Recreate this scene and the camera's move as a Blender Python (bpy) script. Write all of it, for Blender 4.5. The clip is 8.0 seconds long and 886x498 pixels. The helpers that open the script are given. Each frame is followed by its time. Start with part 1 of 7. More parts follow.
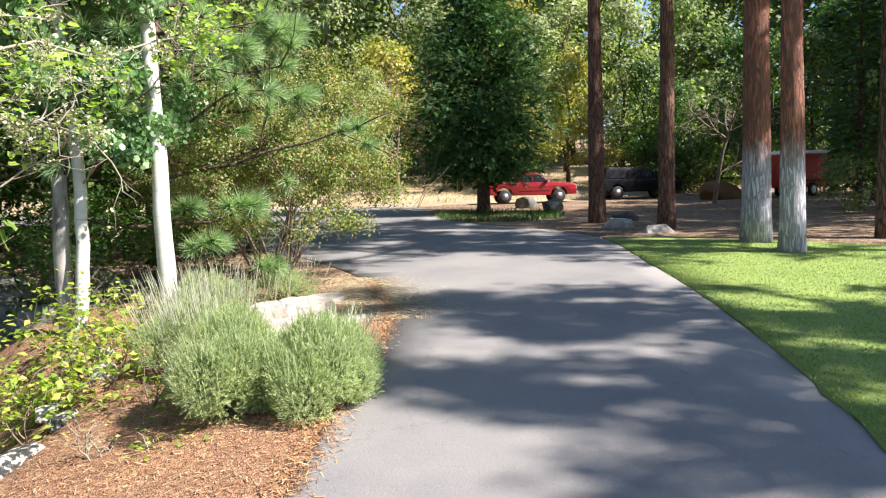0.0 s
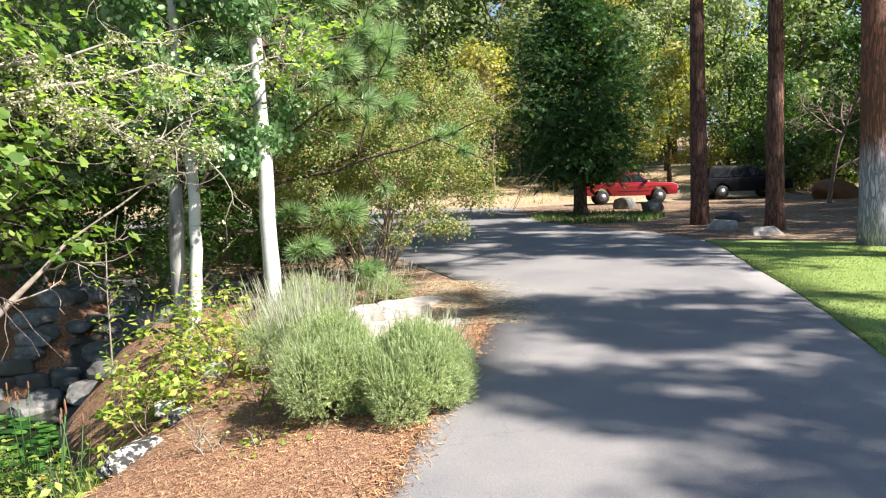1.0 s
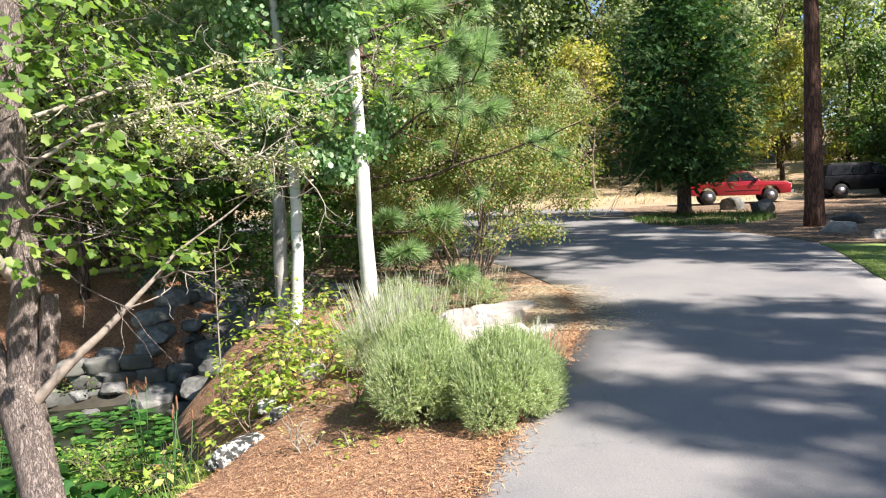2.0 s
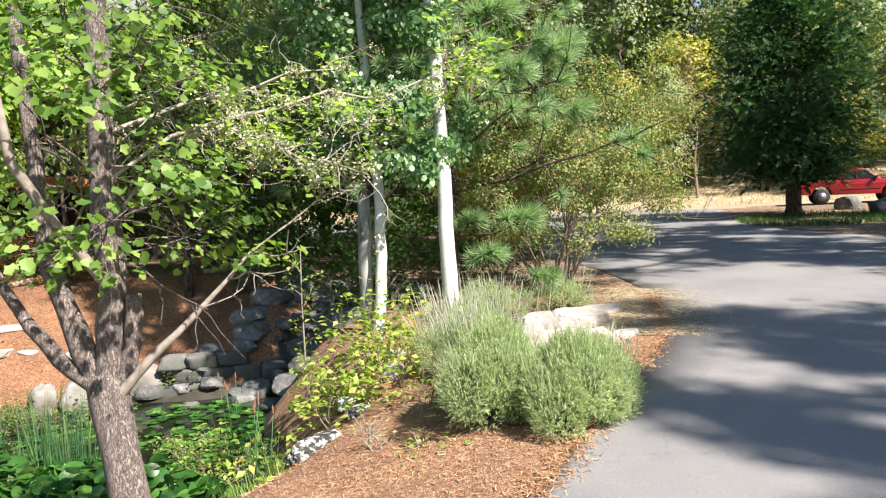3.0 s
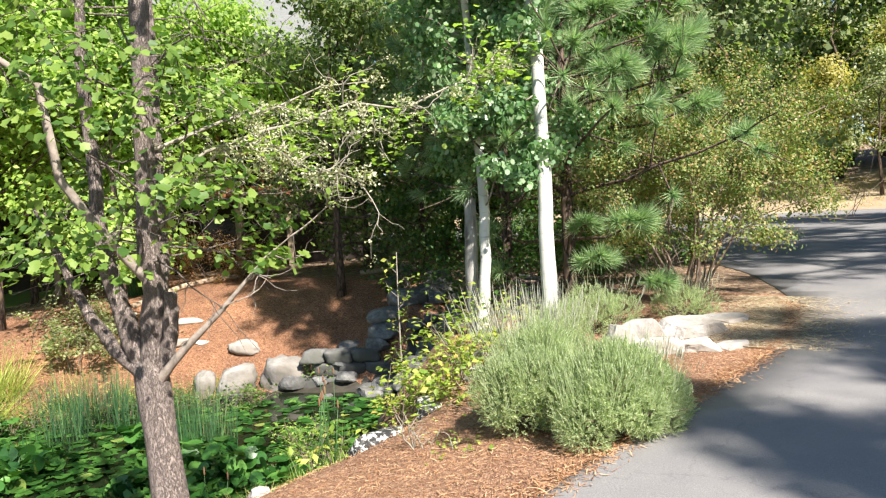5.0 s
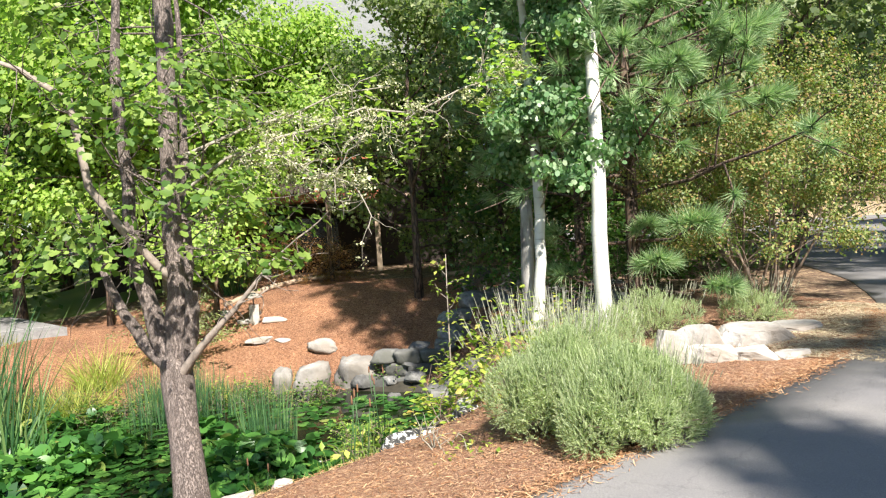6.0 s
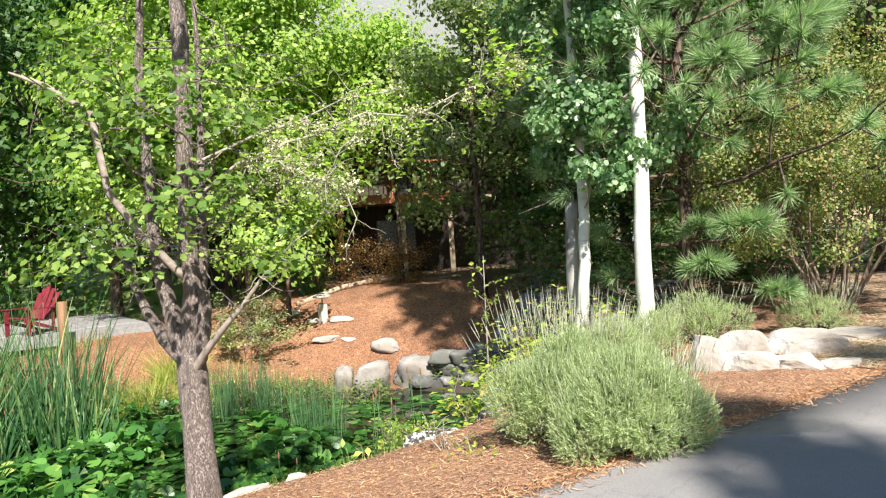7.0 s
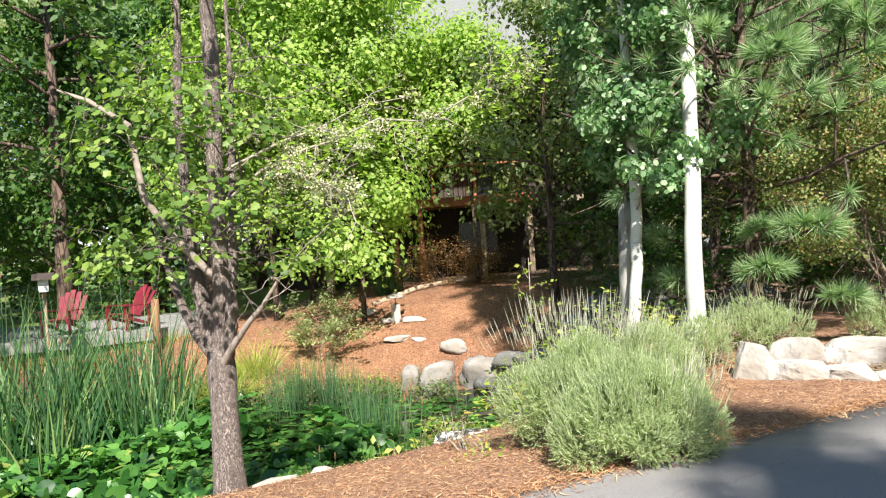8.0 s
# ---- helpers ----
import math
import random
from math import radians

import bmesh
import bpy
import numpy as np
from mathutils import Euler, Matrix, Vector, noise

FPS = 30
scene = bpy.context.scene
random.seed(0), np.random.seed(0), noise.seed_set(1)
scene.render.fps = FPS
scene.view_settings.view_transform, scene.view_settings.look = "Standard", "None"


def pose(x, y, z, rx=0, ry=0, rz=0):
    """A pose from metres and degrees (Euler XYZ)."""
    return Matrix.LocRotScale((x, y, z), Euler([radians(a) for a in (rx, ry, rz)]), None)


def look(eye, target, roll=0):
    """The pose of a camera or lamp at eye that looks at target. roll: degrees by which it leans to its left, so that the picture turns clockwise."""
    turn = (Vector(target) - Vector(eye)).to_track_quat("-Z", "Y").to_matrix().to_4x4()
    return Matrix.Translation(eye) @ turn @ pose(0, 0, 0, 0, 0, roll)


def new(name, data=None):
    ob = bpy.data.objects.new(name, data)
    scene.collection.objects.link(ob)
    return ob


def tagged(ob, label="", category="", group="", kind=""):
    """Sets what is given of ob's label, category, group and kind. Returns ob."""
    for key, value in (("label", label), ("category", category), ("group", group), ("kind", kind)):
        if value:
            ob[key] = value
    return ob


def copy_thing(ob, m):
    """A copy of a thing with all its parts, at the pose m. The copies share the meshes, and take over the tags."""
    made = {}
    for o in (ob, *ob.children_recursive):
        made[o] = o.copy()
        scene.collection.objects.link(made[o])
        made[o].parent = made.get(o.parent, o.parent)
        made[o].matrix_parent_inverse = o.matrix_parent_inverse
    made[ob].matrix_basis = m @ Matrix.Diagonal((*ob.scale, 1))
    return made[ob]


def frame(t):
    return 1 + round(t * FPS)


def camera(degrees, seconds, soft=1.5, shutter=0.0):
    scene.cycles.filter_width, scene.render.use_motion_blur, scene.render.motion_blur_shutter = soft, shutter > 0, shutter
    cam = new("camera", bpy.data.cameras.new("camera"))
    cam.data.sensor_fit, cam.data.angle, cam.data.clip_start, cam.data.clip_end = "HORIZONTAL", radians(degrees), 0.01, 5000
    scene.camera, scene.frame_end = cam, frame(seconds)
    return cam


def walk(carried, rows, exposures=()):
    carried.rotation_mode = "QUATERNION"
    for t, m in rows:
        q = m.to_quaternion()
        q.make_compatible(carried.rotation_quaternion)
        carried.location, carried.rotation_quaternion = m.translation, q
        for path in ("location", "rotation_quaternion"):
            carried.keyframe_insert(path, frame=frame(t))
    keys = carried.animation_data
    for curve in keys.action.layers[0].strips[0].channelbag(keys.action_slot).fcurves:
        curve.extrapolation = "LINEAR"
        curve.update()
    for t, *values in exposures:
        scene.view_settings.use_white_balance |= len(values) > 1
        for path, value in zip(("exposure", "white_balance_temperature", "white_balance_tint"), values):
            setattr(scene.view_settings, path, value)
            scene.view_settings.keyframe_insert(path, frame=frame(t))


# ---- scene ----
cam = camera(62.9, 8.0, soft=1.2)
METRES, EYE = 4.0, 1.68
ROWS = [
    (0.0, 0.0, 0.0, 0.0, -0.12, -4.29, 1.66),
    (0.5, -0.0062, -0.0068, 0.0063, 3.65, -4.16, 1.91),
    (1.0, 0.0035, -0.013, 0.0147, 7.42, -4.01, 2.12),
    (1.5, 0.0079, -0.0193, 0.0239, 11.34, -3.84, 2.35),
    (2.0, 0.0259, -0.0208, 0.0294, 15.26, -3.66, 2.53),
    (3.5, 0.1297, 0.0184, 0.0269, 26.89, -2.92, 3.03),
    (4.0, 0.2032, 0.0511, 0.0228, 30.69, -2.69, 3.15),
    (4.5, 0.2861, 0.0964, 0.0201, 34.53, -2.43, 3.31),
    (6.0, 0.5138, 0.2733, 0.0021, 47.64, -1.35, 3.66),
    (6.5, 0.5807, 0.3412, 0.0001, 51.46, -1.07, 3.69),
    (7.0, 0.636, 0.4143, -0.0087, 55.38, -0.75, 3.74),
    (7.5, 0.6905, 0.4862, -0.0129, 59.45, -0.45, 3.73),
    (8.0, 0.7442, 0.5581, -0.0178, 63.53, -0.13, 3.7),
]
walk(cam, [(t, pose(0, 0, EYE) @ pose(METRES * x, METRES * y, METRES * z, 90 + pitch, roll, yaw)) for t, x, y, z, yaw, pitch, roll in ROWS],
     exposures=[(0.0, 1.56, 6400, 16), (3.5, 1.50, 6400, 15), (8.0, 1.43, 6400, 13)])

# ---- sky and sun: clear midday, sun to the side of the drive ----
SUN_AZ, SUN_EL = -20.0, 45.0          # degrees from +x towards +y, and above the horizon
world = bpy.data.worlds.new("sky")
scene.world = world
world.use_nodes = True
wn = world.node_tree
sky = wn.nodes.new("ShaderNodeTexSky")
sky.sky_type, sky.sun_disc = "NISHITA", False
sky.sun_elevation, sky.sun_rotation = radians(SUN_EL), radians(90 - SUN_AZ)
sky.air_density, sky.dust_density, sky.ozone_density = 1.1, 0.6, 4.0
wn.links.new(sky.outputs[0], wn.nodes["Background"].inputs[0])
wn.nodes["Background"].inputs[1].default_value = 0.073
sun = new("sun", bpy.data.lights.new("sun", "SUN"))
sun.data.energy, sun.data.angle, sun.data.color = 5.0, radians(1.0), (1.0, 0.945, 0.85)
_a, _e = radians(SUN_AZ), radians(SUN_EL)
SUN_DIR = Vector((math.cos(_e) * math.cos(_a), math.cos(_e) * math.sin(_a), math.sin(_e)))
sun.matrix_world = look(SUN_DIR * 60, (0, 0, 0))

# ---- materials ----
def mat_new(name):
    m = bpy.data.materials.new(name)
    m.use_nodes = True
    return m, m.node_tree.nodes, m.node_tree.links, m.node_tree.nodes["Principled BSDF"]


def ramp(nodes, stops):
    r = nodes.new("ShaderNodeValToRGB")
    e = r.color_ramp.elements
    while len(e) < len(stops):
        e.new(0.5)
    for el, (p, c) in zip(e, stops):
        el.position, el.color = p, (*c, 1)
    return r


def noise_node(nodes, links, scale, detail=4, vec=None, rough=0.6):
    n = nodes.new("ShaderNodeTexNoise")
    n.inputs["Scale"].default_value, n.inputs["Detail"].default_value, n.inputs["Roughness"].default_value = scale, detail, rough
    if vec is not None:
        links.new(vec, n.inputs["Vector"])
    return n


def coords(nodes, links, scale=(1, 1, 1)):
    c = nodes.new("ShaderNodeTexCoord")
    mp = nodes.new("ShaderNodeMapping")
    mp.inputs["Scale"].default_value = scale
    links.new(c.outputs["Object"], mp.inputs["Vector"])
    return mp.outputs[0]


def mix_col(nodes, links, fac, a, b, mode="MIX"):
    m = nodes.new("ShaderNodeMix")
    m.data_type, m.blend_type = "RGBA", mode
    for sock, v in ((m.inputs[0], fac), (m.inputs[6], a), (m.inputs[7], b)):
        if isinstance(v, (int, float)):
            sock.default_value = v
        elif isinstance(v, tuple):
            sock.default_value = (*v, 1)
        else:
            links.new(v, sock)
    return m.outputs[2]


def bump(nodes, links, bsdf, height, strength=0.4, dist=0.02):
    b = nodes.new("ShaderNodeBump")
    b.inputs["Strength"].default_value, b.inputs["Distance"].default_value = strength, dist
    links.new(height, b.inputs["Height"])
    links.new(b.outputs[0], bsdf.inputs["Normal"])
    return b


def grainy(name, stops, scale, rough=0.85, big=None, scale_big=0.6, bump_s=0.4, bump_d=0.01, stretch=(1, 1, 1), detail=6, metal=0.0, per_object=0.0):
    """Noise-coloured solid with a second, larger scale of stain."""
    m, n, l, b = mat_new(name)
    v = coords(n, l, stretch)
    t = noise_node(n, l, scale, detail, v, 0.65)
    r = ramp(n, stops)
    l.new(t.outputs[0], r.inputs[0])
    col = r.outputs[0]
    if big:
        t2 = noise_node(n, l, scale_big, 3, v)
        r2 = ramp(n, [(0.42, (0, 0, 0)), (0.62, (1, 1, 1))])
        l.new(t2.outputs[0], r2.inputs[0])
        col = mix_col(n, l, r2.outputs[0], col, big)
    if per_object:
        oi = n.new("ShaderNodeObjectInfo")
        rr = ramp(n, [(0, (1 - per_object,) * 3), (1, (1 + per_object * 0.4,) * 3)])
        l.new(oi.outputs["Random"], rr.inputs[0])
        col = mix_col(n, l, 1.0, col, rr.outputs[0], "MULTIPLY")
    l.new(col, b.inputs["Base Color"])
    b.inputs["Roughness"].default_value, b.inputs["Metallic"].default_value = rough, metal
    bump(n, l, b, t.outputs[0], bump_s, bump_d)
    return m


def leafy(name, stops, trans=0.4, rough=0.5, tint=None, spec=0.4):
    """Leaves: colour varies leaf by leaf, light comes through."""
    m, n, l, b = mat_new(name)
    g = n.new("ShaderNodeNewGeometry")
    r = ramp(n, stops)
    l.new(g.outputs["Random Per Island"], r.inputs[0])
    t = noise_node(n, l, 1.3, 3, coords(n, l))
    col = mix_col(n, l, 0.35, r.outputs[0], ramp_on(n, l, t.outputs[0], [(0.3, (0.6, 0.6, 0.55)), (0.7, (1.35, 1.3, 1.0))]), "MULTIPLY")
    l.new(col, b.inputs["Base Color"])
    b.inputs["Roughness"].default_value = rough
    b.inputs["Specular IOR Level"].default_value = spec
    tr = n.new("ShaderNodeBsdfTranslucent")
    warm = mix_col(n, l, 1.0, col, tint or (1.1, 1.35, 0.5), "MULTIPLY")
    l.new(warm, tr.inputs[0])
    mx = n.new("ShaderNodeMixShader")
    mx.inputs[0].default_value = trans
    l.new(b.outputs[0], mx.inputs[1])
    l.new(tr.outputs[0], mx.inputs[2])
    l.new(mx.outputs[0], n["Material Output"].inputs[0])
    return m


def ramp_on(n, l, fac, stops):
    r = ramp(n, stops)
    l.new(fac, r.inputs[0])
    return r.outputs[0]


def bark(name, crack, plate, scale=9.0, stretch=0.25, low=None, low_z=1.6, depth=0.03, rough=0.9):
    """Furrowed bark: long cells along the stem; low: another colour near the foot."""
    m, n, l, b = mat_new(name)
    v = coords(n, l, (1, 1, stretch))
    vo = n.new("ShaderNodeTexVoronoi")
    vo.feature = "DISTANCE_TO_EDGE"
    vo.inputs["Scale"].default_value = scale
    nz = noise_node(n, l, scale * 1.5, 5, v)
    add = n.new("ShaderNodeVectorMath")
    add.operation = "MULTIPLY_ADD"
    l.new(nz.outputs["Color"], add.inputs[0])
    add.inputs[1].default_value = (0.12, 0.12, 0.12)
    l.new(v, add.inputs[2])
    l.new(add.outputs[0], vo.inputs["Vector"])
    f = ramp_on(n, l, vo.outputs[0], [(0.0, (0, 0, 0)), (0.16, (1, 1, 1))])
    tone = ramp_on(n, l, nz.outputs[0], [(0.3, tuple(c * 0.6 for c in plate)), (0.7, plate)])
    if low:
        c = n.new("ShaderNodeTexCoord")
        sp = n.new("ShaderNodeSeparateXYZ")
        l.new(c.outputs["Object"], sp.inputs[0])
        ad = n.new("ShaderNodeMath")
        ad.operation = "MULTIPLY_ADD"
        l.new(nz.outputs[0], ad.inputs[0])
        ad.inputs[1].default_value = 1.2
        l.new(sp.outputs[2], ad.inputs[2])
        k = n.new("ShaderNodeMapRange")
        k.inputs[1].default_value, k.inputs[2].default_value = low_z + 0.3, low_z + 1.0
        l.new(ad.outputs[0], k.inputs[0])
        tone = mix_col(n, l, k.outputs[0], low, tone)
    if low:
        crack = mix_col(n, l, k.outputs[0], tuple(c * 0.62 for c in low), crack)
    col = mix_col(n, l, f, crack, tone)
    l.new(col, b.inputs["Base Color"])
    b.inputs["Roughness"].default_value = rough
    bump(n, l, b, f, 0.8, depth)
    return m


def aspen_bark():
    m, n, l, b = mat_new("aspen_bark")
    v = coords(n, l, (1, 1, 1))
    eye = n.new("ShaderNodeTexVoronoi")
    eye.inputs["Scale"].default_value = 4.0
    v2 = coords(n, l, (1.3, 1.3, 0.9))
    l.new(v2, eye.inputs["Vector"])
    spot = ramp_on(n, l, eye.outputs[0], [(0.05, (0, 0, 0)), (0.13, (1, 1, 1))])
    v3 = coords(n, l, (1, 1, 9))
    line = noise_node(n, l, 3.0, 5, v3)
    ln = ramp_on(n, l, line.outputs[0], [(0.30, (0.45, 0.45, 0.42)), (0.42, (1, 1, 1))])
    nz = noise_node(n, l, 2.2, 4, v)
    base = ramp_on(n, l, nz.outputs[0], [(0.3, (0.44, 0.44, 0.38)), (0.7, (0.62, 0.615, 0.56))])
    col = mix_col(n, l, 0.7, base, ln, "MULTIPLY")
    col = mix_col(n, l, spot, (0.05, 0.045, 0.04), col)
    l.new(col, b.inputs["Base Color"])
    b.inputs["Roughness"].default_value = 0.7
    bump(n, l, b, line.outputs[0], 0.25, 0.01)
    return m


def asphalt():
    m, n, l, b = mat_new("asphalt")
    v = coords(n, l)
    fine = noise_node(n, l, 160, 3, v, 0.7)
    patch = noise_node(n, l, 0.55, 5, v, 0.6)
    vo = n.new("ShaderNodeTexVoronoi")
    vo.inputs["Scale"].default_value = 70
    l.new(v, vo.inputs["Vector"])
    grey = ramp_on(n, l, fine.outputs[0], [(0.3, (0.125, 0.122, 0.120)), (0.5, (0.185, 0.180, 0.175)), (0.72, (0.27, 0.262, 0.25))])
    wear = ramp_on(n, l, patch.outputs[0], [(0.35, (0.84, 0.84, 0.86)), (0.65, (1.14, 1.12, 1.07))])
    col = mix_col(n, l, 1.0, grey, wear, "MULTIPLY")
    # fine drying cracks
    ck = n.new("ShaderNodeTexVoronoi")
    ck.feature = "DISTANCE_TO_EDGE"
    ck.inputs["Scale"].default_value = 0.33
    wob = n.new("ShaderNodeVectorMath")
    wob.operation = "MULTIPLY_ADD"
    nz = noise_node(n, l, 2.5, 5, v)
    l.new(nz.outputs["Color"], wob.inputs[0])
    wob.inputs[1].default_value = (0.7, 0.7, 0.7)
    l.new(v, wob.inputs[2])
    l.new(wob.outputs[0], ck.inputs["Vector"])
    crack = ramp_on(n, l, ck.outputs[0], [(0.0, (0.8, 0.8, 0.8)), (0.002, (1, 1, 1))])
    col = mix_col(n, l, 1.0, col, crack, "MULTIPLY")
    l.new(col, b.inputs["Base Color"])
    b.inputs["Roughness"].default_value = 0.85
    bump(n, l, b, vo.outputs[0], 0.35, 0.004)
    return m


def mulch_mat(name, stops, scale=28):
    m, n, l, b = mat_new(name)
    v = coords(n, l)
    nz = noise_node(n, l, 6, 4, v)
    w = n.new("ShaderNodeVectorMath")
    w.operation = "MULTIPLY_ADD"
    l.new(nz.outputs["Color"], w.inputs[0])
    w.inputs[1].default_value = (0.25, 0.25, 0.25)
    l.new(v, w.inputs[2])
    vo = n.new("ShaderNodeTexVoronoi")
    vo.inputs["Scale"].default_value = scale
    l.new(w.outputs[0], vo.inputs["Vector"])
    sep = n.new("ShaderNodeSeparateColor")
    l.new(vo.outputs["Color"], sep.inputs[0])
    col = ramp_on(n, l, sep.outputs[0], stops)
    big = noise_node(n, l, 0.8, 4, v)
    col = mix_col(n, l, 1.0, col, ramp_on(n, l, big.outputs[0], [(0.35, (0.75, 0.72, 0.7)), (0.65, (1.15, 1.12, 1.05))]), "MULTIPLY")
    l.new(col, b.inputs["Base Color"])
    b.inputs["Roughness"].default_value = 0.95
    hb = n.new("ShaderNodeMath")
    hb.operation = "ADD"
    fn = noise_node(n, l, 90, 4, v)
    l.new(vo.outputs[0], hb.inputs[0])
    l.new(fn.outputs[0], hb.inputs[1])
    bump(n, l, b, hb.outputs[0], 0.9, 0.03)
    return m


def plain(name, col, rough=0.5, metal=0.0, var=0.12, coat=0.0):
    m, n, l, b = mat_new(name)
    t = noise_node(n, l, 12, 4, coords(n, l))
    c = ramp_on(n, l, t.outputs[0], [(0.3, tuple(x * (1 - var) for x in col)), (0.7, tuple(min(1, x * (1 + var)) for x in col))])
    l.new(c, b.inputs["Base Color"])
    b.inputs["Roughness"].default_value, b.inputs["Metallic"].default_value, b.inputs["Coat Weight"].default_value = rough, metal, coat
    return m


M_ASPHALT = asphalt()
M_MULCH = mulch_mat("bark_mulch", [(0.0, (0.19, 0.09, 0.05)), (0.35, (0.31, 0.16, 0.088)), (0.7, (0.40, 0.225, 0.13)), (1.0, (0.54, 0.36, 0.22))], 55)
M_MULCH_RED = mulch_mat("red_bark_mulch", [(0.0, (0.16, 0.068, 0.034)), (0.35, (0.28, 0.132, 0.066)), (0.7, (0.38, 0.19, 0.10)), (1.0, (0.48, 0.28, 0.165))], 45)
M_CHIP = leafy("mulch_chip", [(0.0, (0.18, 0.08, 0.04)), (0.5, (0.34, 0.18, 0.095)), (1.0, (0.55, 0.37, 0.22))], trans=0.0, rough=0.9, spec=0.1)
M_DUFF = mulch_mat("forest_duff", [(0.0, (0.09, 0.055, 0.035)), (0.4, (0.19, 0.12, 0.075)), (0.75, (0.30, 0.21, 0.13)), (1.0, (0.42, 0.32, 0.20))], 16)
M_SAND = grainy("dry_grass_ground", [(0.3, (0.27, 0.20, 0.125)), (0.5, (0.37, 0.29, 0.185)), (0.7, (0.47, 0.385, 0.255))], 5, 0.95, big=(0.29, 0.205, 0.125), scale_big=0.25)
M_MUD = grainy("pond_bed", [(0.3, (0.02, 0.018, 0.012)), (0.7, (0.05, 0.042, 0.026))], 7, 0.7)
M_LAWN = grainy("lawn_soil", [(0.3, (0.12, 0.19, 0.042)), (0.55, (0.175, 0.25, 0.056)), (0.7, (0.235, 0.295, 0.077))], 30, 0.9, big=(0.20, 0.26, 0.062), scale_big=0.5, bump_s=0.2, bump_d=0.004)
M_GRASS = leafy("grass_blade", [(0.0, (0.13, 0.20, 0.04)), (0.5, (0.22, 0.31, 0.065)), (1.0, (0.34, 0.40, 0.12))], 0.35)
M_ROCK = grainy("pale_rock", [(0.3, (0.27, 0.245, 0.21)), (0.5, (0.43, 0.405, 0.36)), (0.72, (0.55, 0.525, 0.48))], 7, 0.9, big=(0.29, 0.255, 0.21), scale_big=1.5, bump_s=0.7, bump_d=0.03, per_object=0.25)
M_BOULDER = grainy("weathered_boulder", [(0.3, (0.15, 0.14, 0.12)), (0.5, (0.27, 0.255, 0.23)), (0.72, (0.42, 0.40, 0.365))], 6, 0.9, big=(0.19, 0.17, 0.14), scale_big=1.6, bump_s=0.7, bump_d=0.03, per_object=0.2)
M_STONE = grainy("grey_stone", [(0.3, (0.06, 0.06, 0.056)), (0.5, (0.15, 0.148, 0.138)), (0.72, (0.30, 0.295, 0.275))], 6, 0.85, big=(0.085, 0.085, 0.07), scale_big=1.8, bump_s=0.7, bump_d=0.03, per_object=0.45)
M_LICHEN = grainy("lichen_spotted_rock", [(0.47, (0.022, 0.022, 0.020)), (0.52, (0.10, 0.10, 0.09)), (0.55, (0.50, 0.49, 0.45))], 12, 0.9, bump_s=0.5)
M_WOOD = grainy("weathered_wood", [(0.3, (0.24, 0.17, 0.11)), (0.7, (0.44, 0.34, 0.24))], 9, 0.8, stretch=(1, 1, 0.12))
M_REDWOOD = grainy("red_stained_wood", [(0.3, (0.27, 0.075, 0.035)), (0.7, (0.46, 0.16, 0.075))], 9, 0.65, stretch=(1, 1, 0.2))
M_DARKWALL = grainy("dark_siding", [(0.3, (0.026, 0.018, 0.015)), (0.7, (0.05, 0.035, 0.028))], 9, 0.8)
M_ROOF = grainy("grey_roof", [(0.3, (0.11, 0.115, 0.105)), (0.7, (0.19, 0.195, 0.18))], 14, 0.85)
M_CHAIR = grainy("red_paint", [(0.3, (0.125, 0.010, 0.020)), (0.7, (0.19, 0.017, 0.030))], 6, 0.5, bump_s=0.1)
M_PAVER = grainy("patio_paver", [(0.3, (0.15, 0.145, 0.14)), (0.7, (0.25, 0.24, 0.23))], 12, 0.9, per_object=0.2)
M_BARK_DARK = bark("grey_brown_bark", (0.10, 0.076, 0.063), (0.30, 0.245, 0.21), 40, 0.22, depth=0.018)
M_BARK_PINE = bark("ponderosa_bark", (0.05, 0.027, 0.02), (0.25, 0.125, 0.082), 13, 0.16, depth=0.04)
M_BARK_GREYFOOT = bark("ponderosa_bark_grey_foot", (0.15, 0.085, 0.07), (0.37, 0.145, 0.085), 16, 0.15, low=(0.52, 0.51, 0.58), low_z=1.9, depth=0.04)
M_BARK_BROWN = bark("brown_bark", (0.03, 0.02, 0.015), (0.17, 0.115, 0.08), 9, 0.25)
M_TWIG = grainy("twig", [(0.3, (0.12, 0.085, 0.06)), (0.7, (0.26, 0.20, 0.15))], 20, 0.9)
M_PALESTRAW = leafy("bleached_straw", [(0.0, (0.28, 0.21, 0.14)), (0.5, (0.44, 0.36, 0.25)), (1.0, (0.60, 0.52, 0.38))], 0.1, 0.9, spec=0.1)
M_L_RUST = leafy("rusty_leaf", [(0.0, (0.16, 0.075, 0.035)), (0.5, (0.29, 0.15, 0.065)), (1.0, (0.42, 0.26, 0.12))], 0.35)
M_YGRASS = leafy("yellow_grass_blade", [(0.0, (0.20, 0.27, 0.05)), (0.5, (0.34, 0.40, 0.08)), (1.0, (0.50, 0.50, 0.15))], 0.4)
M_TANWOOD = grainy("tan_post_wood", [(0.3, (0.16, 0.08, 0.038)), (0.7, (0.24, 0.13, 0.065))], 9, 0.8, stretch=(1, 1, 0.15))
M_LICHENTUFT = leafy("lichen_tuft", [(0.0, (0.28, 0.30, 0.17)), (0.5, (0.42, 0.43, 0.27)), (1.0, (0.58, 0.56, 0.40))], 0.2, 0.9)
M_LIMB = grainy("pale_limb", [(0.3, (0.15, 0.125, 0.10)), (0.7, (0.33, 0.28, 0.23))], 18, 0.9)
M_DEADTWIG = grainy("dead_grey_twig", [(0.3, (0.17, 0.15, 0.115)), (0.7, (0.36, 0.33, 0.26))], 14, 0.9)
